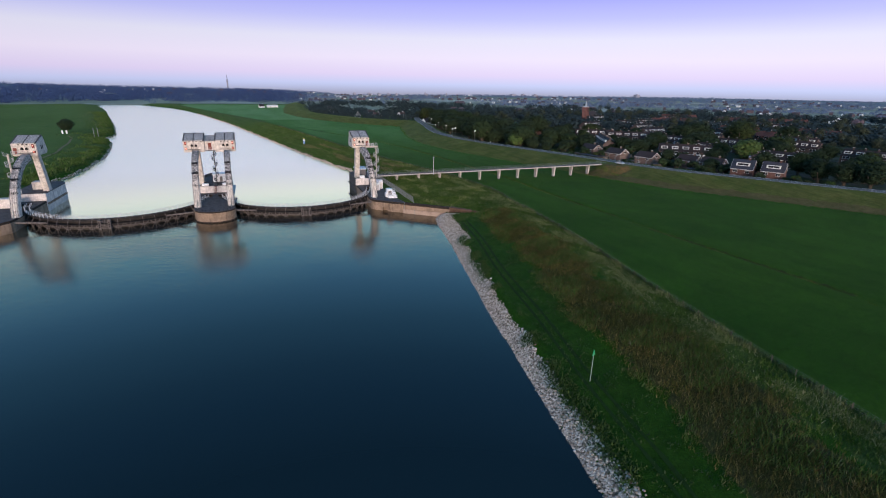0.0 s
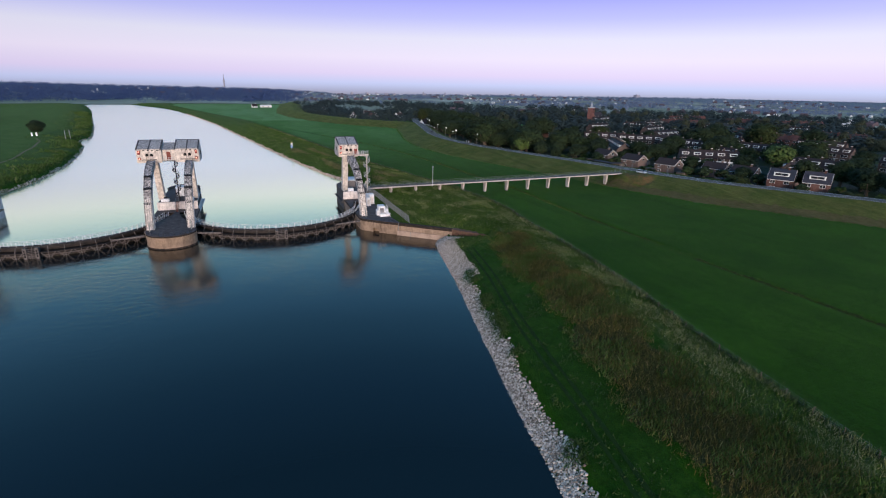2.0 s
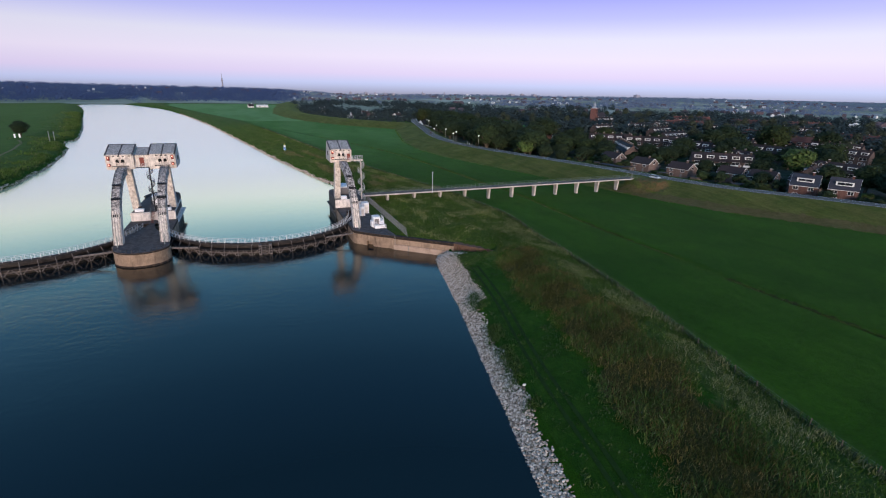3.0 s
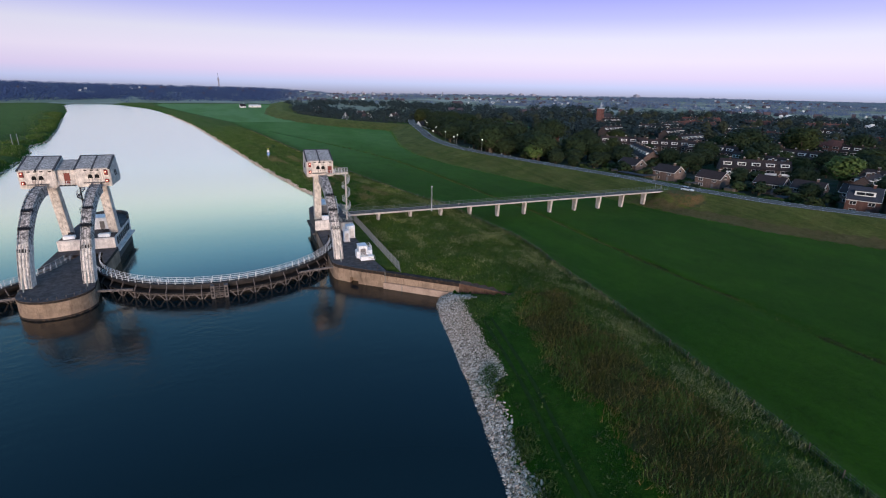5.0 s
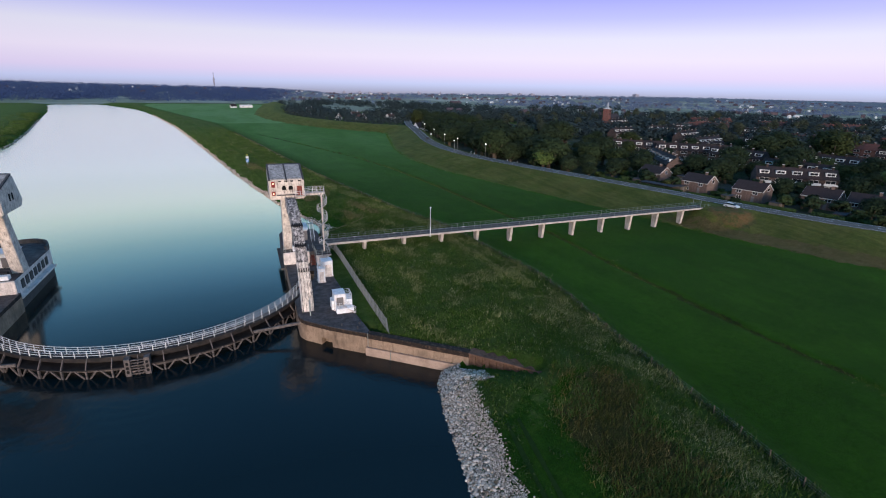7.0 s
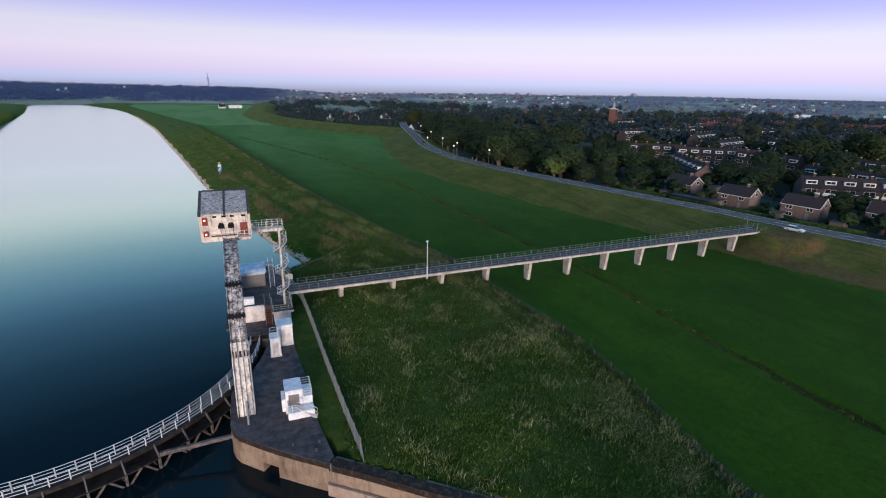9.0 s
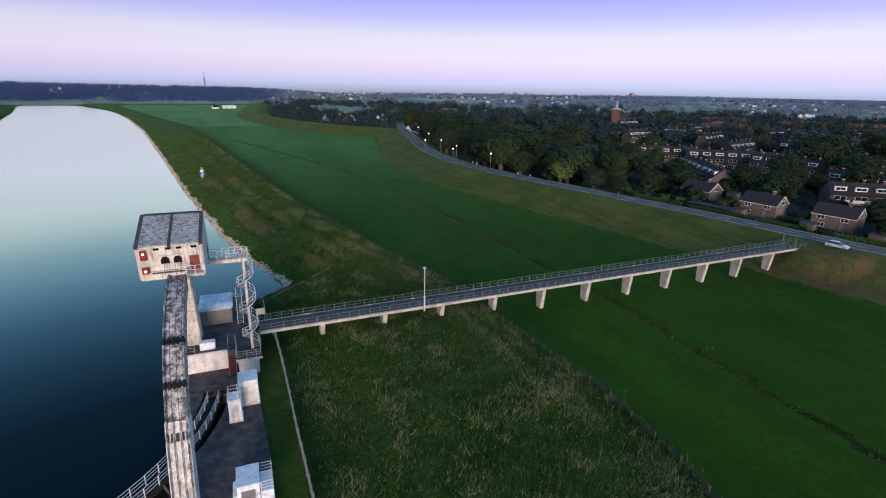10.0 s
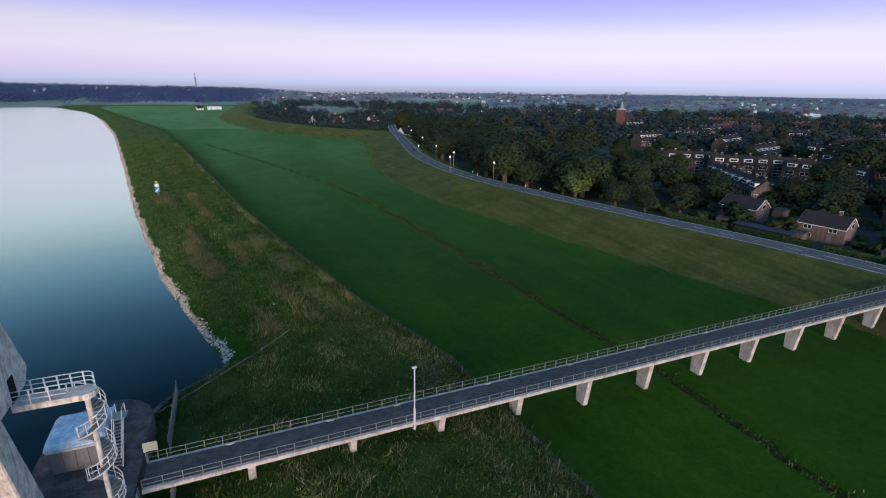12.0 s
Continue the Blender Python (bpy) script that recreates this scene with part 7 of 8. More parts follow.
for i, (sx, sy, turn, count) in enumerate(TERRACES):
    a = radians(turn)
    use_red = sx > 500 or (sx > 375 and i % 2 == 0)
    for k in range(count):
        x, y = sx + 6.1 * k * math.cos(a), sy + 6.1 * k * math.sin(a)
        if not free(x, y, 2.5):
            continue
        m = at(x, y, turn + (180 if 45 < turn < 135 else 0))
        if use_red:
            if red_proto is None:
                red_proto = house("row_house", "red-roofed brick row house", "house", 6.0, 8.6, 5.2, 8.8, MAT_BRICK_RED, MAT_TILE_RED, False, m, "row houses of the village")
            else:
                copy_thing(red_proto, m)
        elif i in (1, 2):
            if balcony_proto is None:
                balcony_proto = house("row_house", "brown-brick row house with white balconies and dormers", "house", 6.0, 8.6, 5.2, 8.9, MAT_BRICK_DARK, MAT_TILE, True, m, "row houses of the village")
                for f in (-1, 1):
                    y0, y1 = sorted((f * 4.3, f * 5.3))
                    slab = part("balcony", boxed(-2.6, 2.6, y0, y1, 2.75, 2.9), MAT_FRAME, balcony_proto, "white balcony")
                    y0, y1 = sorted((f * 5.22, f * 5.3))
                    part("balcony_front", boxed(-2.6, 2.6, y0, y1, 2.9, 3.75), MAT_FRAME, slab)
            else:
                copy_thing(balcony_proto, m)
        elif proto is None:
            proto = house("row_house", "brown-brick row house with dark roof and white dormers", "house", 6.0, 8.6, 5.2, 8.9, MAT_BRICK_DARK, MAT_TILE, True, m, "row houses of the village")
        else:
            copy_thing(proto, m)
        SPOTS.append((x, y, 3.0))

white_house = house("white_house", "white rendered house with dark roof at the road bend", "house", 12, 8, 3.0, 7.0, MAT_RENDER, MAT_TILE, False, at(172, 322, 20), "", True)
SPOTS.append((172, 322, 9))
farm = house("farmhouse", "distant white rendered farmhouse in the meadows", "house", 9, 6.5, 2.6, 6.0, MAT_RENDER, MAT_TILE, False, at(44, 790, 10))
barn = house("barn", "long low white barn in the far meadow", "barn", 19, 8, 2.4, 4.4, MAT_RENDER, MAT_RENDER, False, at(64, 800, 4), "", False)


def church():
    c = thing("church", "red brick village church with square tower and slim lead spire", "church", at(388, 317, 25))
    part("tower", boxed(-3.0, 3.0, -3.2, 3.2, -0.6, 19.6, bevel=0.1), MAT_BRICK_CHURCH, c, "square red brick tower")
    bm = bmesh.new()
    bmesh.ops.create_cone(bm, cap_ends=True, segments=8, radius1=3.1, radius2=1.2, depth=1.4, matrix=pose(0, 0, 20.6))
    bmesh.ops.create_cone(bm, cap_ends=True, segments=8, radius1=1.1, radius2=1.1, depth=1.6, matrix=pose(0, 0, 22.0))
    bmesh.ops.create_cone(bm, cap_ends=True, segments=8, radius1=1.45, radius2=0.08, depth=4.4, matrix=pose(0, 0, 24.9))
    part("spire", bm, MAT_SPIRE, c, "grey lead spire over a small lantern")
    part("cornice", boxed(-3.3, 3.3, -3.5, 3.5, 19.5, 19.9), MAT_BLOCK, c)
    for s in (-1, 1):
        for z in (13.6, 16.4):
            part("belfry_opening", boxed(-1.6, -0.6, s * 3.2 - 0.06, s * 3.2 + 0.06, z, z + 2.0), MAT_HOLE, c)
            part("belfry_opening", boxed(0.6, 1.6, s * 3.2 - 0.06, s * 3.2 + 0.06, z, z + 2.0), MAT_HOLE, c)
    part("nave", prism(bmesh.new(), [(-6.5, -0.6), (6.5, -0.6), (6.5, 7.5), (0, 14), (-6.5, 7.5)], 4, 28, "x"), MAT_BRICK_CHURCH, c, "brick nave")
    for s in (-1, 1):
        part("nave_roof", prism(bmesh.new(), [(s * 7, 7.1), (0, 14.1), (0, 14.35), (s * 7, 7.35)], 3.9, 28.2, "x"), MAT_TILE, c)
        for k in range(5):
            part("nave_window", boxed(7 + 4.4 * k, 8.4 + 4.4 * k, s * 6.5 - 0.05, s * 6.5 + 0.05, 2.4, 6.0), MAT_PANE, c)
    SPOTS.append((388, 317, 14))


church()

# ---- planting ----


def road_offset(x, y):
    return float(path_distance(np.array([x]), np.array([y]), DIKE)[0])


plant(4, 139.7, 92, 1.15)
SPOTS.append((139.7, 92, 5))
for x, y, k, s in ((198, 52, 0, 1.15), (203, 42, 2, 1.1), (189, 76, 0, 1.2), (216, 46, 0, 1.25), (292, 72, 2, 1.9), (328, 60, 0, 2.0), (191, 38, 5, 1.5), (220, 183, 2, 2.0), (139, 158, 1, 1.5), (145, 150, 0, 1.45), (172, 95, 2, 1.3), (180, 84, 0, 1.3), (186, 112, 2, 1.4), (184, 98, 1, 1.4), (160, 106, 0, 1.3), (232, 30, 1, 1.2), (196, 2, 5, 1.6), (205, -12, 0, 1.1), (240, 62, 0, 1.5), (262, 44, 2, 1.4), (172, -6, 5, 1.2), (174.5, -14, 5, 1.3), (178, -21, 5, 1.2), (181, -29, 0, 0.8), (186, 3, 1, 0.9), (236, 8, 0, 1.2), (248, 24, 2, 1.1)):
    plant(k, x, y, s)
    SPOTS.append((x, y, 5))
for x, y, k, s in ((144, 77, 0, 0.9), (150, 70, 1, 0.75), (141, 100, 5, 1.2), (147, 108, 1, 0.9), (152, 92, 2, 0.95), (160, 82, 0, 1.0), (166, 70, 0, 0.9), (172, 72, 2, 0.75)):
    plant(k, x, y, s)
    SPOTS.append((x, y, 2.5))
for x, y, k, s in ((195, -47, 1, 1.25), (219, -50, 1, 1.2), (206, -67, 1, 1.15), (206, -78, 1, 1.25), (207, -88, 0, 1.25), (216, -60, 2, 1.1), (228, -75, 2, 1.3), (277, 71, 2, 1.5), (341, 73, 0, 1.8), (225, -17, 4, 1.7), (275, -3, 2, 1.5), (359, 43, 0, 1.8),
                   (200, 352, 0, 1.5), (212, 372, 2, 1.5), (192, 378, 1, 1.5), (205, 398, 2, 1.6), (188, 345, 5, 1.5)):
    plant(k, x, y, s)
    SPOTS.append((x, y, 4))
SPOTS.append((258, 348, 50))
count = 0
tries = 0
REST = []
while count < 78 and tries < 6000:  # belt behind the dike road
    tries += 1
    y = rng.uniform(92, 300)
    x = float(np.interp(y, [p[1] for p in DIKE[7:15]], [p[0] for p in DIKE[7:15]])) + rng.uniform(13, 66)
    if road_offset(x, y) < 13 or not free(x, y, 2.6):
        continue
    k = rng.choice((0, 0, 2, 1, 2, 2, 0))
    plant(k, x, y, rng.uniform(0.95, 1.75))
    SPOTS.append((x, y, 1.9))
    count += 1
count = tries = 0
while count < 270 and tries < 16000:  # among the houses
    tries += 1
    x, y = rng.uniform(158, 640), rng.uniform(-150, 470)
    if road_offset(x, y) < 16 or not free(x, y, 2.6):
        continue
    if x < 200 and rng.random() < 0.6:
        continue
    k = rng.choice((0, 0, 1, 2, 2, 5, 5, 1, 2))
    scale = rng.uniform(0.7, 1.3)
    if x < 330 and -60 < y < 200 and count < 480:
        plant(k, x, y, scale)
    else:
        REST.append((k, x, y, scale))
    SPOTS.append((x, y, 1.9))
    count += 1


def tree_mass():
    """The village's farther trees, joined."""
    vs = []
    crowns = {}
    for k, x, y, scale in REST:
        if k not in crowns:
            me = KIND[k][0]
            v = np.empty(len(me.vertices) * 3, np.float32)
            me.vertices.foreach_get("co", v)
            crowns[k] = v.reshape(-1, 4, 3)[::3]
        q = crowns[k]
        c = q.mean(1, keepdims=True)
        q = (c + (q - c) * 1.45) * scale
        a = x * 3.3 + y
        q = np.stack([q[..., 0] * math.cos(a) - q[..., 1] * math.sin(a), q[..., 0] * math.sin(a) + q[..., 1] * math.cos(a), q[..., 2]], -1) + np.array([x, y, height(x, y)])
        vs.append(q.reshape(-1, 3))
    v = np.concatenate(vs)
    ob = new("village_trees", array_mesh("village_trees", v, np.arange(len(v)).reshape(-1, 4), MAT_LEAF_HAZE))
    tagged(ob, "dark green tree crowns among the farther village roofs, tinted with haze", "trees", kind="stuff")


tree_mass()
count = tries = 0
while count < 90 and tries < 3000:  # garden shrubs
    tries += 1
    x, y = rng.uniform(155, 205), rng.uniform(-75, 75)
    if road_offset(x, y) < 14 or not free(x, y, 1.0):
        continue
    plant(6 if rng.random() < 0.7 else 5, x, y, rng.uniform(0.7, 1.3), "garden shrubs")
    SPOTS.append((x, y, 0.9))
    count += 1
lone = plant(2, -154, 293, 0.92, "")
lone.scale.z *= 1.25
for x, y in ((-155, 283), (-152, 282)):
    g = thing("white_post", "white board post under the lone tree", "post", Matrix.Translation((x, y, height(x, y))))
    part("board", boxed(-0.5, 0.5, -0.1, 0.1, 0, 2.6), MAT_WHITE, g)
for x, y in ((-131, 262), (-129, 266)):
    g = thing("dolphin_post", "grey mooring post on the far bank", "post", Matrix.Translation((x, y, height(x, y))))
    part("shaft", tube(bmesh.new(), [(0, 0, -1), (0, 0, 6.5)], 0.25, 8), MAT_STEEL, g)


def hedge(x0, y0, x1, y1, h=1.7, w=1.3):
    a, b = np.array([x0, y0]), np.array([x1, y1])
    length = np.linalg.norm(b - a)
    n = int(length * 130)
    t = rs.uniform(0, 1, n)
    d = (b - a) / length
    side = np.array([d[1], -d[0]])
    off = rs.choice([-1, 1], n) * w / 2
    top = rs.uniform(0, 1, n) < 0.35
    off = np.where(top, rs.uniform(-w / 2, w / 2, n), off) + rs.normal(0, 0.07, n)
    z = np.where(top, h, rs.uniform(0, h, n)) + rs.normal(0, 0.08, n)
    px, py = a[0] + d[0] * length * t + side[0] * off, a[1] + d[1] * length * t + side[1] * off
    c = np.stack([px, py, terrain(px, py)[0] + z], 1)
    nn = np.stack([side[0] * np.sign(off), side[1] * np.sign(off), np.where(top, 1.0, 0.2)], 1) + rs.normal(0, 0.4, (n, 3))
    nn /= np.linalg.norm(nn, axis=1, keepdims=True)
    v, f = leaf_quads(c, nn, rs.uniform(0.14, 0.28, n))
    ob = new("hedge", array_mesh("hedge", v, f, MAT_HEDGE))
    tagged(ob, "clipped dark green garden hedge along the dike foot", "hedge", "hedges below the dike")


for x0, y0, x1, y1 in ((151, 62, 154, 44), (154.5, 42, 157, 24), (157.5, 21, 160, 8), (161, 3, 166, -14), (168, -18, 175, -33), (163, 34, 176, 36), (165, 15, 178, 16), (168, -3, 181, -2)):
    hedge(x0, y0, x1, y1)


def garden_shed(x, y, turn):
    s = thing("garden_shed", "low flat garden shed with dark roof", "shed", at(x, y, turn), "garden sheds")
    part("wall", boxed(-2.2, 2.2, -1.6, 1.6, -0.4, 2.2), MAT_WOOD, s)
    part("roof", boxed(-2.4, 2.4, -1.8, 1.8, 2.2, 2.36), MAT_RIB, s)
    part("door", boxed(-0.5, 0.5, -1.66, -1.58, 0, 1.95), MAT_SHED, s)


def carport(x, y, turn, length):
    c = thing("carport", "long low carport with a flat grey roof at the dike foot", "carport", at(x, y, turn))
    part("roof", boxed(-length / 2, length / 2, -2.4, 2.4, 2.3, 2.5), MAT_SLATE, c)
    part("fascia", boxed(-length / 2 - 0.05, length / 2 + 0.05, -2.46, -2.38, 2.15, 2.52), MAT_BLACK, c)
    part("back_wall", boxed(-length / 2, length / 2, 2.1, 2.3, -0.4, 2.3), MAT_WOOD, c)
    for k in range(5):
        px = -length / 2 + 0.2 + (length - 0.4) * k / 4
        part("post", boxed(px - 0.08, px + 0.08, -2.2, -2.04, -0.3, 2.3), MAT_WOOD, c)


carport(157.5, 36, 278, 15)
for x, y, t in ((160, 49, 10), (163, 30, 8), (165, 10, 12), (170, -5, 12), (173, -24, 14), (182, 30, 5), (186, 48, 9), (190, 14, 12), (176, 63, 4)):
    garden_shed(x, y, t)


def street_lamp(x, y, turn):
    z = height(x, y)
    s = thing("street_lamp", "slim street lamp with a glowing white head", "street lamp", Matrix.Translation((x, y, z)) @ Matrix.Rotation(radians(turn), 4, "Z"), "street lamps on the dike road")
    part("mast", tube(bmesh.new(), [(0, 0, -0.3), (0, 0, 6.0), (0.1, 0, 6.2)], 0.08, 8), MAT_STEEL, s)
    bm = bmesh.new()
    bmesh.ops.create_uvsphere(bm, u_segments=12, v_segments=8, radius=0.27, matrix=Matrix.Translation((0.15, 0, 6.4)) @ Matrix.Diagonal((1, 1, 1.35, 1)))
    part("head", bm, MAT_LAMP, s, "glowing white lamp head")


for x, y, t in ((122, 118, 0), (114, 138, 180), (124, 154, 0), (118, 178, 180), (131, 186, 0), (142, 226, 180), (150, 262, 0)):
    street_lamp(x, y, t)
for x, y in ((127, 104), (129, 98), (121, 128), (124, 137)):
    b = thing("road_post", "short white reflector post beside the road", "post", Matrix.Translation((x, y, height(x, y))), "reflector posts")
    part("shaft", boxed(-0.08, 0.08, -0.08, 0.08, -0.2, 1.1), MAT_WHITE, b)


def car(x, y, turn, paint, label):
    """A hatchback: body, glasshouse, wheels, lamps."""
    z = height(x, y) + 0.05
    c = thing("car", label, "car", Matrix.Translation((x, y, z)) @ Matrix.Rotation(radians(turn), 4, "Z"))
    side = [(-2.15, 0.35), (-2.2, 0.75), (-2.0, 0.98), (-1.0, 1.02), (1.0, 0.98), (1.9, 0.82), (2.15, 0.6), (2.15, 0.35)]
    bm = prism(bmesh.new(), side, -0.88, 0.88, "y")
    bmesh.ops.bevel(bm, geom=bm.edges[:], offset=0.08, segments=2, affect="EDGES")
    part("body", bm, paint, c)
    bm = bmesh.new()
    lo = [(-1.95, -0.8), (1.15, -0.8), (1.15, 0.8), (-1.95, 0.8)]
    hi = [(-1.45, -0.62), (0.25, -0.62), (0.25, 0.62), (-1.45, 0.62)]
    a = [bm.verts.new((px, py, 0.98)) for px, py in lo]
    b = [bm.verts.new((px, py, 1.48)) for px, py in hi]
    bm.faces.new(b)
    for k in range(4):
        bm.faces.new((a[k], a[(k + 1) % 4], b[(k + 1) % 4], b[k]))
    part("glasshouse", bm, MAT_PANE, c, "dark tinted windows")
    part("roof", boxed(-1.5, 0.3, -0.64, 0.64, 1.465, 1.52, bevel=0.02), paint, c)
    wheel_m = Matrix.Rotation(radians(90), 4, "X")
    for wx in (-1.35, 1.35):
        for wy in (-0.8, 0.8):
            bm = bmesh.new()
            bmesh.ops.create_cone(bm, cap_ends=True, segments=16, radius1=0.33, radius2=0.33, depth=0.2, matrix=Matrix.Translation((wx, wy, 0.33)) @ wheel_m)
            w = part("wheel", bm, MAT_BLACK, c)
            bm = bmesh.new()
            bmesh.ops.create_cone(bm, cap_ends=True, segments=12, radius1=0.2, radius2=0.2, depth=0.23, matrix=Matrix.Translation((wx, wy, 0.33)) @ wheel_m)
            part("rim", bm, MAT_STEEL, w)
    for wy in (-0.6, 0.6):
        part("headlight", boxed(2.08, 2.18, wy - 0.2, wy + 0.2, 0.6, 0.75), MAT_FRAME, c)
        part("tail_light", boxed(-2.24, -2.14, wy - 0.18, wy + 0.18, 0.72, 0.9), MAT_RED, c)


MAT_SILVER = material("silver_car_paint", (0.60, 0.62, 0.64), 0.3, 0.3, 0.5)
MAT_DARKCAR = material("dark_car_paint", (0.03, 0.035, 0.04), 0.3, 0.1, 0.5)
car(136.6, -11.2, -78, MAT_SILVER, "silver hatchback parked at the bridge head")
car(128.5, 208, 70, MAT_DARKCAR, "dark car on the dike road")
car(174.5, -49, -70, MAT_SILVER, "white car parked before the villa")

# ---- distance ----


MAT_FARM_ROOF = tile_material("farm_roof_tile", (0.13, 0.072, 0.060))
FARMS = [(134, 470, 70), (158, 462, -60), (168, 520, 8), (118, 560, 70), (136, 640, 12), (196, 470, 30)]
farm = None
for x, y, turn in FARMS:
    if farm is None:
        farm = house("farmhouse", "white farmhouse with red-brown roof behind the dike", "house", 11.0, 7.0, 3.0, 6.4, MAT_RENDER, MAT_FARM_ROOF, False, at(x, y, turn), "farmhouses behind the dike")
    else:
        copy_thing(farm, at(x, y, turn))


def far_woods():
    """Tree rows, copses and the wooded hill far off."""
    spots = {"copses": [], "far_woods": [], "hill_woods": []}
    while sum(map(len, spots.values())) < 8000:
        bear = rng.uniform(-30, 84)
        r = 430 * (4300 / 430) ** (rng.random() ** 0.75)
        x, y = -20 + r * math.sin(radians(bear)), -100 + r * math.cos(radians(bear))
        xr, xl = float(line(BANK_RIGHT, y)), float(line(BANK_LEFT, y))
        if r < 640 and not (x > 200 and road_offset(x, y) > 30):
            continue
        if y < 960 and xl - 60 < x < max(xr + 60, float(np.interp(y, [300, 500, 900, 1500], [170, 110, 130, 200]))):
            continue
        if x < xl and y < 900:
            continue
        # rows run across the view, with open fields between them
        if math.hypot((x - 258) / 48, (y - 348) / 62) < 1.1:
            continue
        g = noise.noise((bear * 0.10, math.log(r) * 9.0, 7.7)) + 0.35 * noise.noise((x * 0.02, y * 0.02, 1.1))
        hill = bear < 6 + 5 * rng.random() and r > 1060
        if hill:
            if g < -0.05 and r < 1300:
                continue
            spots["hill_woods"].append((x, y, rng.uniform(9, 15)))
        elif r > 700 and g < (0.08 if r < 1400 else -0.02):
            continue
        else:
            spots["copses" if r < 1150 else "far_woods"].append((x, y, rng.uniform(6, 12) if r < 1150 else rng.uniform(4.5, 9)))
    for _ in range(260):  # belt of trees behind the dike's far bend
        y = rng.uniform(372, 760)
        x = float(np.interp(y, [350, 385, 440, 500, 600, 760], [135, 114, 94, 82, 78, 100])) + rng.uniform(19, 110 if y < 470 else 75)
        if math.hypot((x - 258) / 48, (y - 348) / 62) > 1.05 and not any(abs(x - a) < 9 and abs(y - b) < 13 for a, b, _ in FARMS):
            spots["copses"].append((x, y, rng.uniform(4, 9.5)))
    # leaf colours include painted haze: greyed in the copses, blue farther off
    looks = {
        "copses": (110, (0.06, 0.12), 1.0, ("hazed_copse_leaves", (0.026, 0.040, 0.040), (0.054, 0.074, 0.070)), "dark copses and tree rows beyond the village, tinted with haze"),
        "far_woods": (40, (0.10, 0.18), 2.1, ("hazed_far_leaves", (0.105, 0.145, 0.225), (0.160, 0.205, 0.295)), "distant woods and hedgerows, coloured with blue haze"),
        "hill_woods": (64, (0.05, 0.11), 1.9, ("hazed_hill_leaves", (0.060, 0.090, 0.190), (0.078, 0.110, 0.220)), "dark wooded ridge beyond the river bend, coloured with blue haze"),
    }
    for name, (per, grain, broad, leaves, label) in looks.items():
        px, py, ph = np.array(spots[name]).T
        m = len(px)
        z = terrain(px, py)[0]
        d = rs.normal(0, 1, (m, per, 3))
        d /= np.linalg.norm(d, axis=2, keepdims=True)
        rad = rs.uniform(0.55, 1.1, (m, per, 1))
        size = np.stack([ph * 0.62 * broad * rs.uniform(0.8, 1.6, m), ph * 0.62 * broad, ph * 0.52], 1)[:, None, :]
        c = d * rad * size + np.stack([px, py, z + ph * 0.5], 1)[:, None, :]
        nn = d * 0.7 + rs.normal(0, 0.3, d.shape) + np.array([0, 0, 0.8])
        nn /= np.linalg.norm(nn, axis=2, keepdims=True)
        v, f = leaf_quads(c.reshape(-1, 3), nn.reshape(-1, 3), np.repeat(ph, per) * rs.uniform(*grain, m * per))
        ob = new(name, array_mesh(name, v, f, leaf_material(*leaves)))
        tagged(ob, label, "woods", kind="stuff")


far_woods()


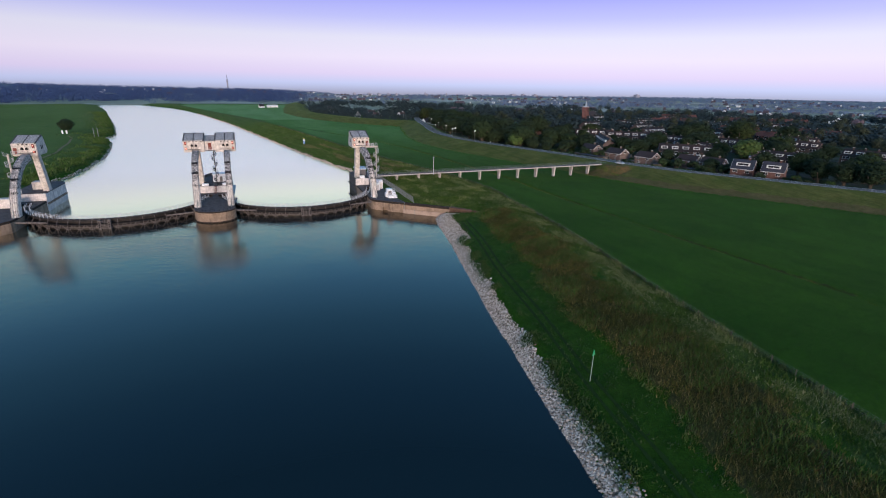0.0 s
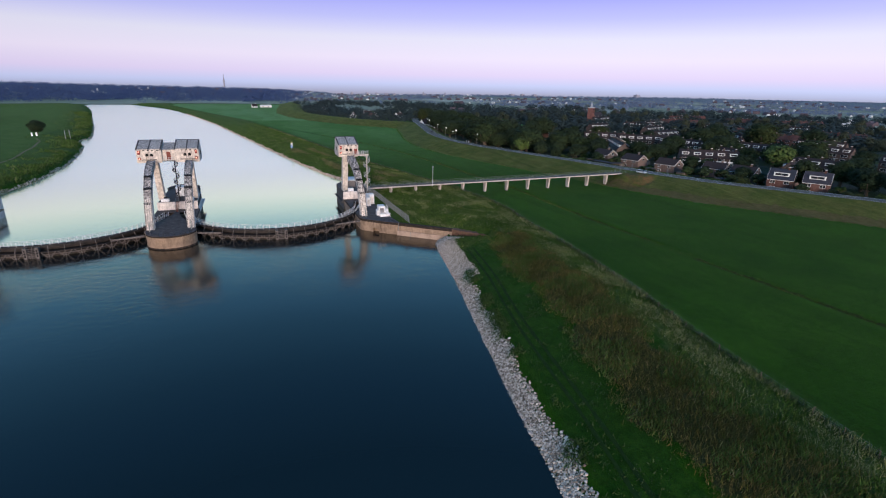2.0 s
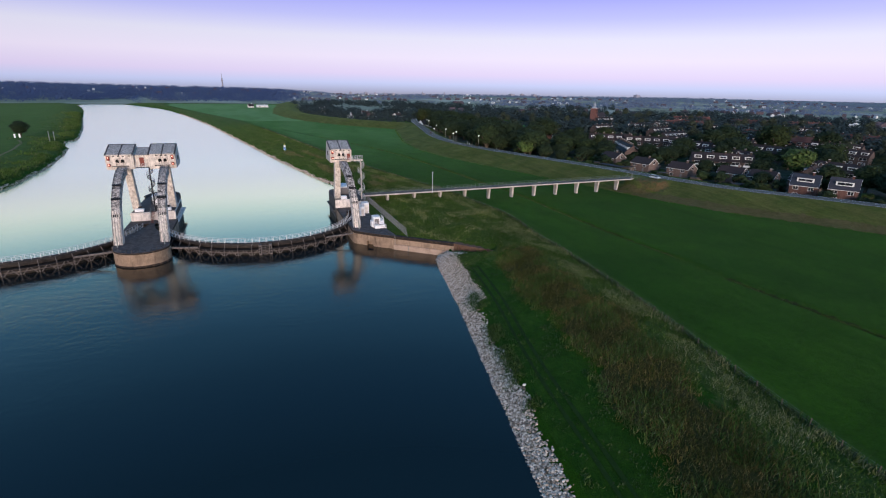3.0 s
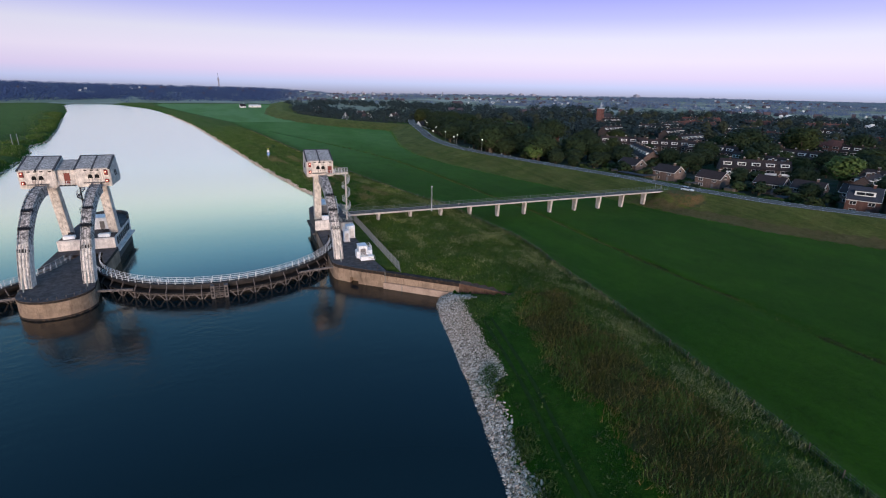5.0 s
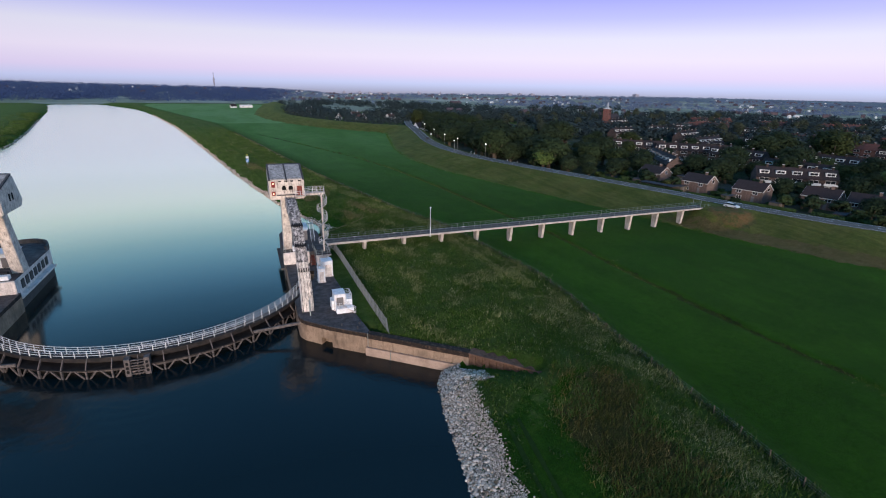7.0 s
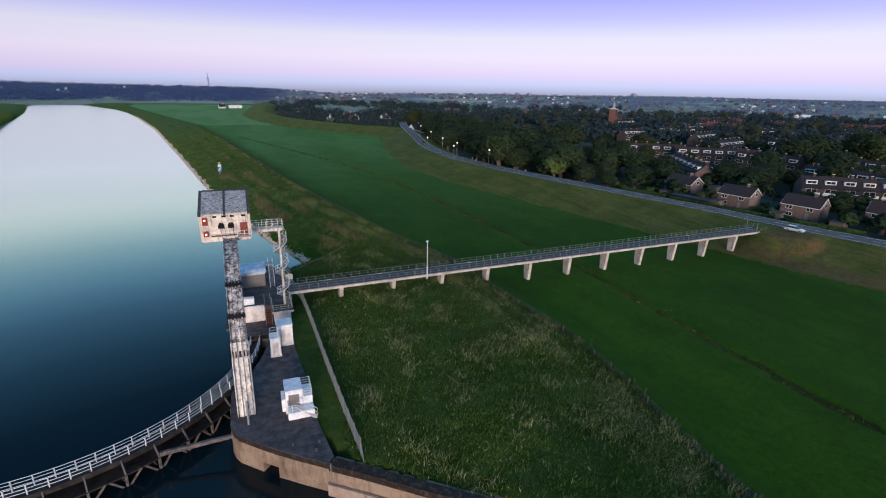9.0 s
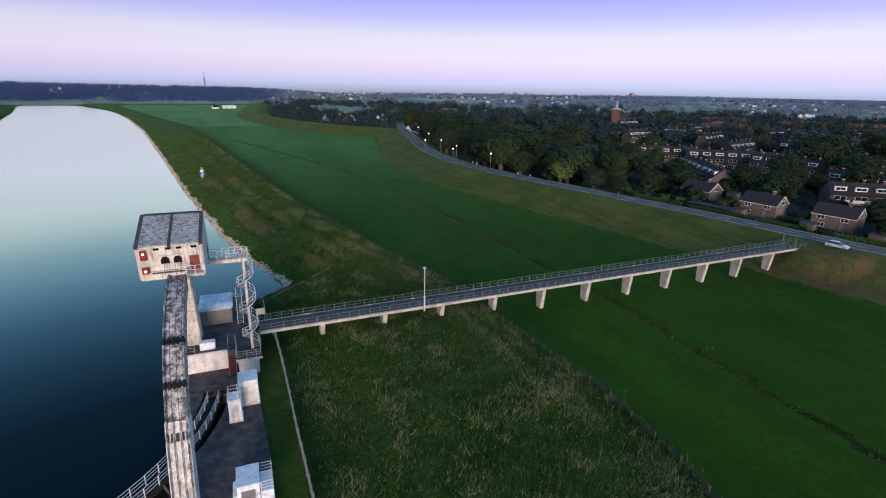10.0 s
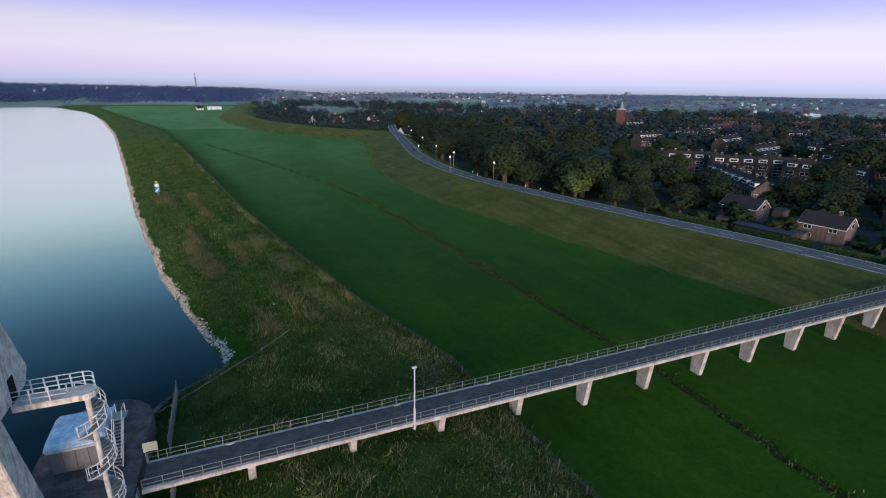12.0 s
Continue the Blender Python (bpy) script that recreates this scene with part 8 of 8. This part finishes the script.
def far_houses():
    """Farms and housing far off, as one spread of small gabled blocks."""
    for name, walls, roof, n, seed in (("far_houses", MAT_RENDER, None, 200, 1), ("far_red_houses", tile_material("far_roof_tile", (0.11, 0.085, 0.10)), None, 420, 2)):
        r2 = random.Random(seed)
        vs, fs = [], []
        k = 0
        while k < n:
            b = radians(r2.uniform(-62, 80))
            r = r2.uniform(780, 3000)
            x, y = -20 + r * math.sin(b), -100 + r * math.cos(b)
            xr, xl = float(line(BANK_RIGHT, y)), float(line(BANK_LEFT, y))
            if y < 1480 and xl - 80 < x < max(xr + 120, float(np.interp(y, [300, 500, 900, 1500], [190, 130, 160, 220]))):
                continue
            if x < xl and r < 1500:
                continue
            if math.degrees(b) < 7 and (r < 1400 or r2.random() < 0.5) or math.degrees(b) < 26 and r < 1150:
                continue
            if noise.noise((math.degrees(b) * 0.11, math.log(r) * 8.0, 21.0)) < 0.06:
                continue
            w, d, e, t = r2.uniform(3, 7), r2.uniform(2.5, 3.8), r2.uniform(2.5, 4.5), r2.uniform(0, 3.1)
            if seed == 1:
                w, d, e = w * 0.7, d * 0.6, e * 0.8
            if math.degrees(b) < 7:
                e *= 2.2
            z = height(x, y)
            ca, sa = math.cos(t), math.sin(t)
            base = len(vs)
            top = e + d * 0.8
            for px, py, pz in ((-w, -d, 0), (w, -d, 0), (w, d, 0), (-w, d, 0), (-w, -d, e), (w, -d, e), (w, d, e), (-w, d, e), (-w, 0, top), (w, 0, top)):
                vs.append((x + px * ca - py * sa, y + px * sa + py * ca, z + pz))
            fs += [tuple(base + i for i in q) for q in ((0, 1, 5, 4), (1, 2, 6, 5), (2, 3, 7, 6), (3, 0, 4, 7), (4, 5, 9, 8), (6, 7, 8, 9), (5, 6, 9, 5), (7, 4, 8, 7))]
            k += 1
        me = bpy.data.meshes.new(name)
        me.from_pydata(vs, [], [q if len(set(q)) == 4 else tuple(dict.fromkeys(q)) for q in fs])
        me.materials.append(walls)
        ob = new(name, me)
        tagged(ob, "distant white farms and houses" if seed == 1 else "distant red-roofed housing", "houses", kind="stuff")


far_houses()


def skyline():
    """Transmitter mast and far town blocks on the horizon."""
    mast = thing("radio_mast", "tall thin radio mast on the wooded hill", "mast", Matrix.Translation((135, 4050, 22)))
    part("shaft", tube(tube(bmesh.new(), [(0, 0, -10), (0, 0, 48)], 5.0, 8), [(0, 0, 48), (0, 0, 78)], 1.8, 6), MAT_WALL_FAR, mast)
    part("platform", boxed(-8, 8, -8, 8, 30, 37), MAT_WALL_FAR, mast)
    for x, y, w, h in ((3150, 2950, 34, 58), (1270, 4150, 30, 48), (1350, 4130, 26, 42), (1140, 4180, 22, 50), (1720, 3950, 9, 62), (1735, 3950, 20, 34), (1890, 3870, 9, 55), (2400, 3600, 40, 40), (2480, 3560, 30, 44), (2560, 3500, 36, 40), (1430, 4100, 30, 38), (1500, 4080, 24, 40)):
        near = 0.97 * float(rim(math.degrees(math.atan2(x + 20, y + 100)))) / math.hypot(x + 20, y + 100)
        x, y, w, h = x * near, y * near, w * near, h * near
        b = thing("tower_block", "pale far tower block on the horizon", "building", Matrix.Translation((x, y, height(x, y))), "far tower blocks")
        part("body", boxed(-w / 2, w / 2, -w / 2, w / 2, -5, h * 0.38), MAT_WALL_FAR, b)
        part("plant_room", boxed(-w / 5, w / 5, -w / 5, w / 5, h * 0.38, h * 0.38 + 3), MAT_WALL_FAR, b)


MAT_WALL_FAR = plain("far_wall", (0.30, 0.30, 0.36), 0.8)
skyline()
